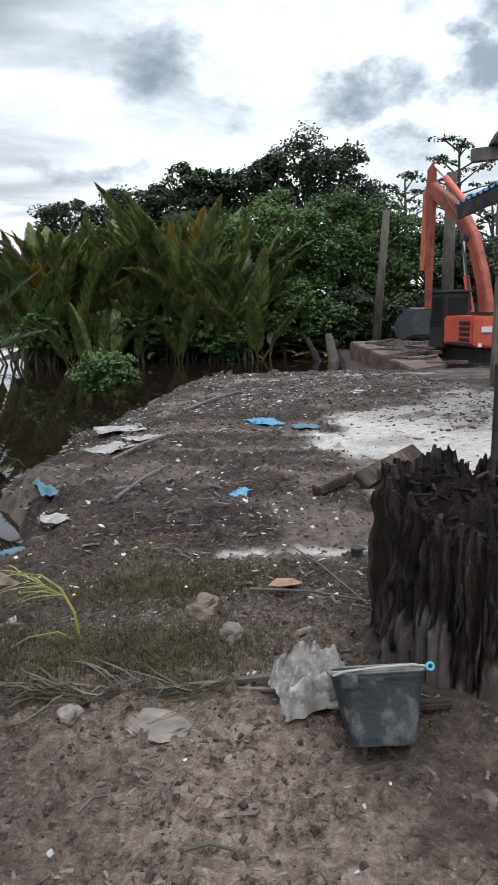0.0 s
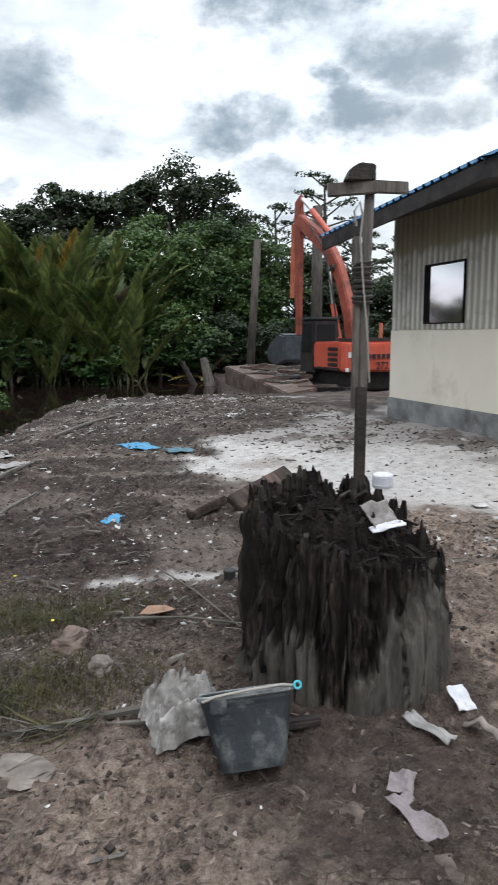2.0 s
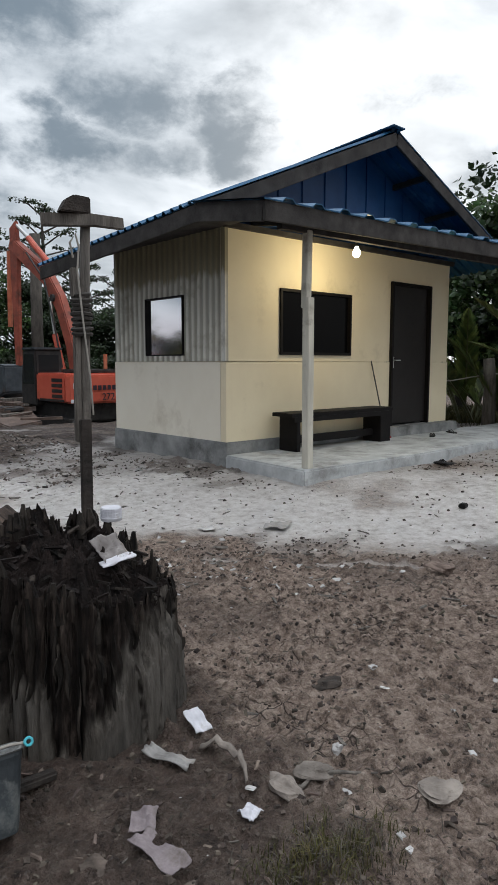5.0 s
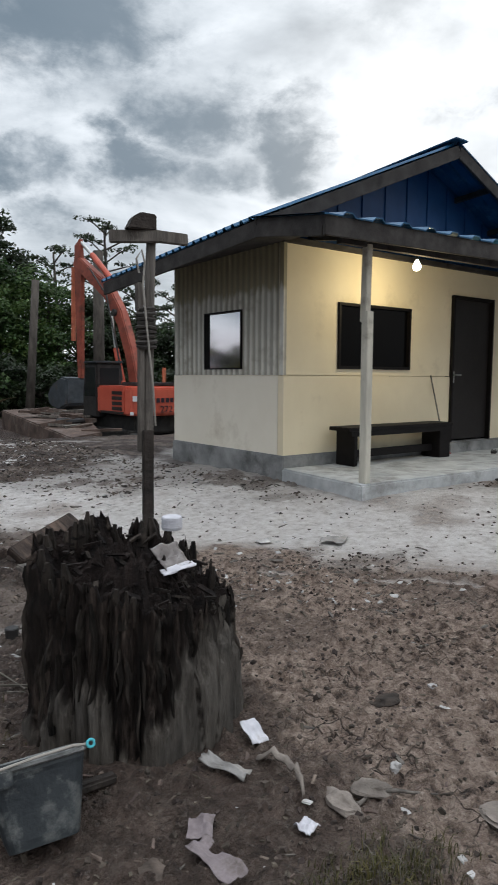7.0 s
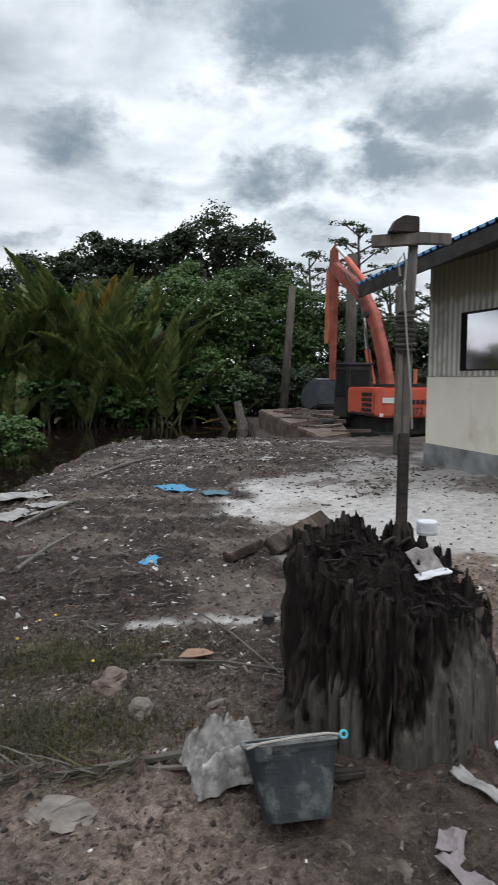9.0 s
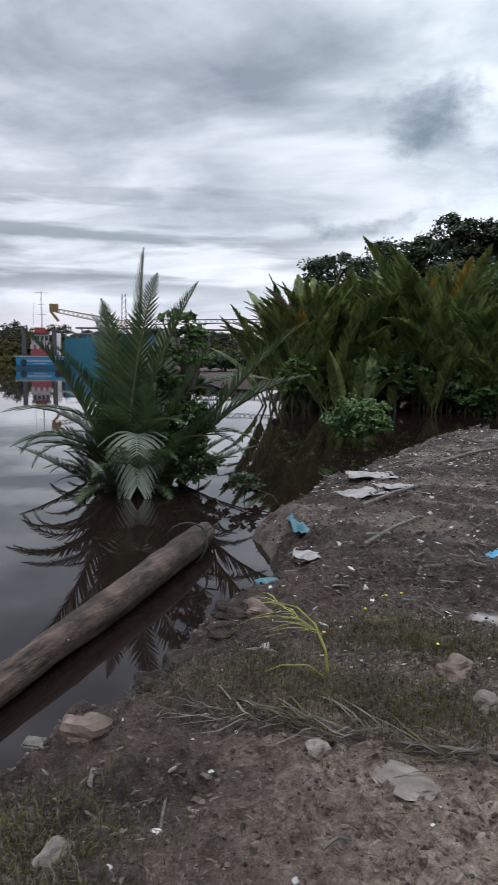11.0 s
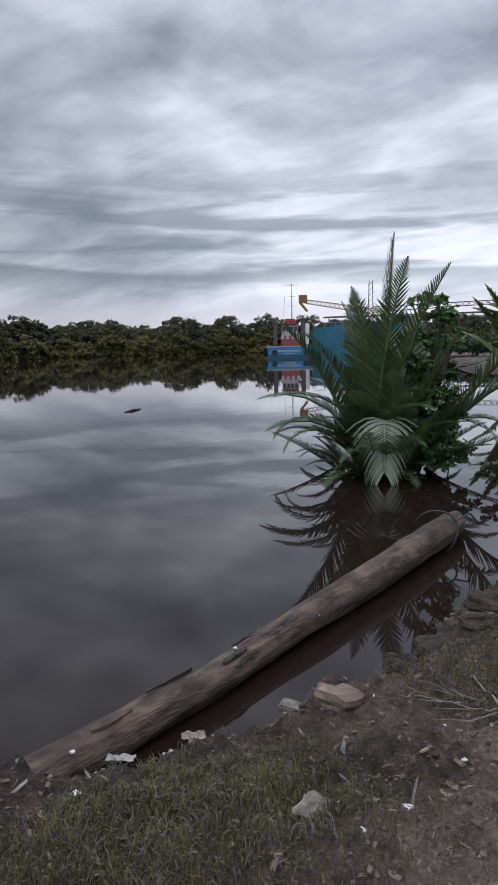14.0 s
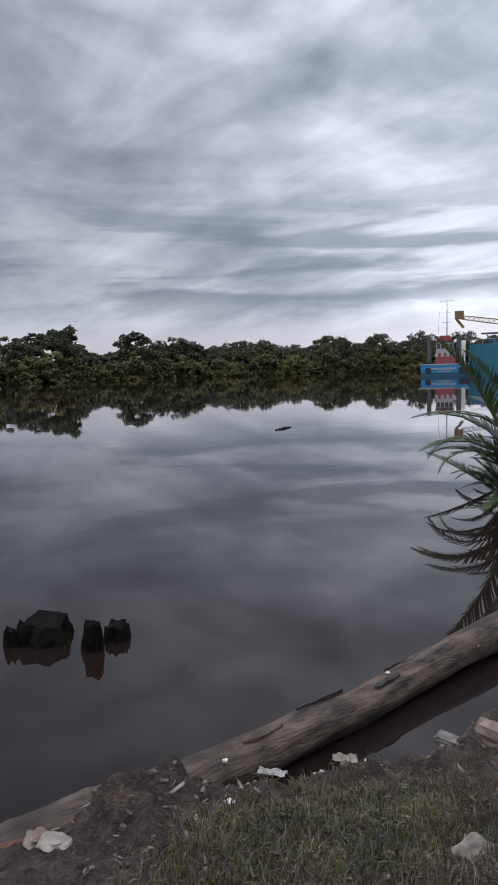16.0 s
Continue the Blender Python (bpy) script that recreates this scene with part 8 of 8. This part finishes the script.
def build_dry_frond():
    f = thing("fallen_frond", "dry fallen palm frond lying across the soil", "palm frond", (0, 0, 0))
    rnd = random.Random(31)
    for k in range(70):
        x0 = rnd.uniform(-1.05, 0.0)
        y0 = 2.25 + 0.10 * x0 + rnd.uniform(-0.03, 0.03)
        a = math.pi + (1 if k % 2 else -1) * rnd.uniform(0.05, 0.75)
        l, bow = rnd.uniform(0.14, 0.42), rnd.uniform(-0.05, 0.05)
        vs = []
        for q in range(6):
            t = q / 5
            x, y = x0 + l * t * math.cos(a), y0 + l * t * math.sin(a) + bow * math.sin(math.pi * t)
            z, w = gz(x, y) + 0.012 + rnd.uniform(0, 0.012) + 0.02 * math.sin(math.pi * t), 0.006 * math.sin(math.pi * (0.1 + 0.86 * t))
            vs += [(x + w * math.sin(a), y - w * math.cos(a), z), (x - w * math.sin(a), y + w * math.cos(a), z + 0.003)]
        part("leaflet", Geo().add(vs, [(2 * q, 2 * q + 1, 2 * q + 3, 2 * q + 2) for q in range(5)]), STRAW if k % 3 else GRASSM, f)
    part("rib", Geo().tube([(0.12, 2.25, gz(0.12, 2.25) + 0.03), (-0.2, 2.26, gz(-0.2, 2.26) + 0.03), (-0.55, 2.19, gz(-0.55, 2.19) + 0.03)], [0.016, 0.012, 0.006], 6), STRAW, f)
    part("rib", Geo().tube([(0.10, 2.20, gz(0.1, 2.2) + 0.02), (-0.15, 2.23, gz(-0.15, 2.23) + 0.02)], [0.010, 0.005], 6), STRAW, f)


build_dry_frond()


def build_reed():
    x, y = -0.70, 2.62
    z = gz(x, y)
    r = thing("reed", "bent yellow-green reed growing on the bank", "reed", (x, y, z))
    part("stem", Geo().tube([(0, 0, -0.02), (-0.02, 0.02, 0.10), (-0.08, 0.06, 0.19), (-0.18, 0.12, 0.23), (-0.30, 0.22, 0.20)], [0.006, 0.006, 0.005, 0.004, 0.002], 6), REED, r)
    part("stem", Geo().tube([(0, 0, -0.02), (-0.08, -0.03, 0.045), (-0.18, -0.08, 0.05), (-0.27, -0.12, 0.01)], [0.004, 0.004, 0.003, 0.002], 6), REED, r)
    rnd = random.Random(3)
    for k in range(22):
        f = (k % 11) / 10
        p = Vector((-0.05, 0.04, 0.16)).lerp(Vector((-0.30, 0.22, 0.20)), f)
        d = Vector((-0.9 + rnd.uniform(-0.1, 0.4), 0.35 + rnd.uniform(-0.5, 0.5), rnd.uniform(-0.1, 0.25))).normalized()
        l, sag = rnd.uniform(0.16, 0.34), rnd.uniform(0.25, 0.6)
        s = d.cross(Vector((0, 0, 1))).normalized() * 0.0045
        vs = []
        for q in range(6):
            t = q / 5
            c = p + d * l * t - Vector((0, 0, sag * l * t * t))
            w = s * math.sin(math.pi * (0.15 + 0.84 * t))
            vs += [c - w, c + w]
        part("blade", Geo().add(vs, [(2 * q, 2 * q + 1, 2 * q + 3, 2 * q + 2) for q in range(5)]), REED, r)


build_reed()
for k, (x, y) in enumerate(((-0.70, 3.36), (-0.62, 3.52), (-0.55, 3.58), (-0.82, 2.98), (-0.30, 2.98), (-0.22, 2.86))):
    z = gz(x, y)
    fl = thing("flower", "tiny yellow wild flower in the grass", "flower", (x, y, z), group="yellow flowers")
    part("stalk", Geo().tube([(0, 0, 0), (0.005, 0, 0.05)], 0.002, 4), GRASSM, fl)
    part("head", Geo().blob((0.005, 0, 0.055), 0.008, (1, 1, 0.6), 0.2, k), FLOWER, fl)


def scatter(n, region, seed, reach=4.0):
    """n places inside a region function's weight, over the near ground."""
    rng = np.random.RandomState(seed)
    out = np.zeros((0, 2))
    while len(out) < n:
        p = np.stack([rng.uniform(-3, 9, 60000), rng.uniform(0.5, 17, 60000)], 1)
        near = 1 / (1 + (np.hypot(p[:, 0], p[:, 1]) / reach) ** 2)
        w = region(p[:, 0], p[:, 1]) * near
        out = np.concatenate([out, p[rng.rand(60000) < w]])
    return out[rng.permutation(len(out))[:n]], rng


def chips(name, n, region, seed, lo, hi, aspect, thick, material, label, tilt=0.35, sink=0.3, reach=4.0):
    p, rng = scatter(n, region, seed, reach)
    z = height(p[:, 0], p[:, 1])
    grow = 1 + 0.07 * np.hypot(p[:, 0], p[:, 1])
    s = np.exp(rng.uniform(np.log(lo), np.log(hi), n)) * grow
    a = rng.uniform(0, 2 * np.pi, n)
    u = np.stack([np.cos(a), np.sin(a), rng.normal(0, tilt, n)], 1)
    v = np.stack([-np.sin(a), np.cos(a), rng.normal(0, tilt, n)], 1)
    w = np.cross(u, v)
    asp = rng.uniform(*aspect, n)
    c = np.stack([p[:, 0], p[:, 1], z + s * thick * (0.5 - sink)], 1)
    q = []
    for sx, sy, sz in ((-1, -1, -1), (1, -1, -1), (1, 1, -1), (-1, 1, -1), (-1, -1, 1), (1, -1, 1), (1, 1, 1), (-1, 1, 1)):
        j = rng.uniform(0.55, 1.15, (n, 3)) * (0.8 if sz > 0 else 1)
        q.append(c + u * (sx * s * 0.5 * j[:, 0])[:, None] + v * (sy * s * 0.5 * asp * j[:, 1])[:, None] + w * (sz * s * 0.5 * thick * j[:, 2])[:, None])
    V = np.stack(q, 1).reshape(-1, 3)
    f = np.array([(0, 3, 2, 1), (4, 5, 6, 7), (0, 1, 5, 4), (1, 2, 6, 5), (2, 3, 7, 6), (3, 0, 4, 7)])
    F = (np.arange(n)[:, None, None] * 8 + f[None]).reshape(-1, 4)
    tagged(new(name, fast_mesh(name, V, F, material)), label, "debris", kind="stuff")


def dry(x, y):
    d = land(x, y)
    inside = ((x - HX) * math.cos(radians(HT)) + (y - HY) * math.sin(radians(HT)) > -0.3) & (-(x - HX) * math.sin(radians(HT)) + (y - HY) * math.cos(radians(HT)) > -1.5)
    stump = np.hypot(x - 0.84, y - 2.40) < 0.40
    heap = (x < -1.75) & (y < 1.5)
    return (d > 0.05) * ~inside * ~stump * np.where(heap, 0.4, 1.0)


def rough_area(x, y):
    return dry(x, y) * (1 - 0.92 * sand_mask(x, y)) * (0.35 + 1.2 * np.clip(fbm(x * 1.3 + 8, y * 1.3, 3) + 0.2, 0, 1))


def litter_area(x, y):
    band = smooth(2.6, 3.6, y) * (0.3 + 1.5 * np.clip(fbm(x * 0.9 + 3, y * 1.6, 3) + 0.05, 0, 1)) * smooth(4.5, 2.5, x)
    return dry(x, y) * (0.05 + band) * (1 - 0.8 * sand_mask(x, y))


chips("soil_clods", 15000, rough_area, 51, 0.0035, 0.022, (0.6, 1.0), 0.7, GRAVEL, "loose dark clods of soil over the ground")
chips("wood_chips", 12000, rough_area, 52, 0.008, 0.042, (0.12, 0.4), 0.16, CHIPS, "scattered grey-brown wood chips and bark")
chips("wood_splinters", 1100, litter_area, 54, 0.03, 0.13, (0.08, 0.2), 0.10, GREYWOOD, "scattered grey wood splinters", 0.15)
chips("pale_litter", 1500, litter_area, 53, 0.006, 0.045, (0.4, 0.9), 0.15, SHARDS, "scattered pale shards and plastic litter", 0.3)
chips("bark_debris", 4200, lambda x, y: litter_area(x, y) * smooth(5.0, 8.0, y), 56, 0.012, 0.055, (0.15, 0.6), 0.14, CHIPS, "broken bark and wood strewn over the mud", 0.25, 0.3, 30.0)
chips("dark_debris", 1500, lambda x, y: litter_area(x, y) * smooth(5.0, 8.0, y), 59, 0.012, 0.06, (0.15, 0.6), 0.2, DARKWOOD, "dark broken wood strewn over the mud", 0.25, 0.3, 30.0)
chips("pale_offcuts", 700, lambda x, y: litter_area(x, y) * smooth(5.0, 8.0, y), 57, 0.012, 0.06, (0.2, 0.7), 0.15, SHARDS, "pale offcuts and plastic bits strewn over the mud", 0.2, 0.2, 30.0)
chips("coarse_clods", 700, lambda x, y: rough_area(x, y) * smooth(5.5, 4.5, np.hypot(x, y)), 58, 0.007, 0.024, (0.6, 1.0), 0.6, GRAVEL, "coarse trodden clods of soil", 0.3, 0.4)
chips("sand_grit", 130, lambda x, y: dry(x, y) * sand_mask(x, y), 55, 0.006, 0.02, (0.5, 1), 0.6, GRAVEL, "dark grit and leaves on the pale sand")


def grass(name, n, centres, lo, hi, width, material, seed, label):
    rng = np.random.RandomState(seed)
    c = np.array(centres)
    k = rng.choice(len(c), n, p=c[:, 4] / c[:, 4].sum())
    x = c[k, 0] + rng.normal(0, 1, n) * c[k, 2]
    y = c[k, 1] + rng.normal(0, 1, n) * c[k, 3]
    ok = (land(x, y) > 0.06) & ~((x < -1.72 - 0.12 * np.sin(y * 9)) & (y < 1.22))
    x, y = x[ok], y[ok]
    n = len(x)
    z = height(x, y)
    a = rng.uniform(0, 2 * np.pi, n)
    h = rng.uniform(lo, hi, n)
    lean = rng.uniform(0.15, 1.0, n) * h
    d = np.stack([np.cos(a), np.sin(a), 0 * a], 1)
    s = np.stack([-np.sin(a), np.cos(a), 0 * a], 1) * width
    b = np.stack([x, y, z - 0.004], 1)
    m = b + d * (lean * 0.3)[:, None] + np.array([0, 0, 1]) * (h * 0.6)[:, None]
    t = b + d * lean[:, None] + np.array([0, 0, 1]) * (h * (1 - 0.4 * lean / h))[:, None]
    V = np.stack([b - s, b + s, m + s * 0.7, m - s * 0.7, t + s * 0.1, t - s * 0.1], 1).reshape(-1, 3)
    F = (np.arange(n)[:, None, None] * 6 + np.array([(0, 1, 2, 3), (3, 2, 4, 5)])[None]).reshape(-1, 4)
    tagged(new(name, fast_mesh(name, V, F, material)), label, "grass", kind="stuff")


GRASS_SPOTS = [(-0.40, 3.15, 0.24, 0.11, 3.2), (-0.45, 2.50, 0.28, 0.11, 2.8), (-0.75, 2.45, 0.25, 0.15, 0.8), (-1.45, 1.12, 0.26, 0.24, 4.2), (-1.62, 0.85, 0.12, 0.20, 0.6), (-1.25, 1.45, 0.2, 0.15, 0.7), (-1.2, 2.6, 0.2, 0.25, 0.8), (1.12, 1.30, 0.12, 0.06, 0.6), (0.1, 8.3, 0.5, 0.25, 0.5), (-1.35, 0.5, 0.2, 0.3, 0.8)]
grass("grass", 19000, GRASS_SPOTS, 0.015, 0.062, 0.0017, GRASSM, 61, "thin patchy green grass on the bank")
grass("dry_grass", 8500, GRASS_SPOTS, 0.015, 0.065, 0.0014, STRAW, 62, "dry straw-coloured grass on the bank")
grass("weeds", 14000, [(11.8, 10.2, 1.2, 0.9, 1), (13.5, 9.2, 1.5, 1.0, 1), (11.2, 9.9, 0.4, 0.5, 0.5)], 0.08, 0.30, 0.006, GRASSM, 63, "rough green weeds beyond the house")
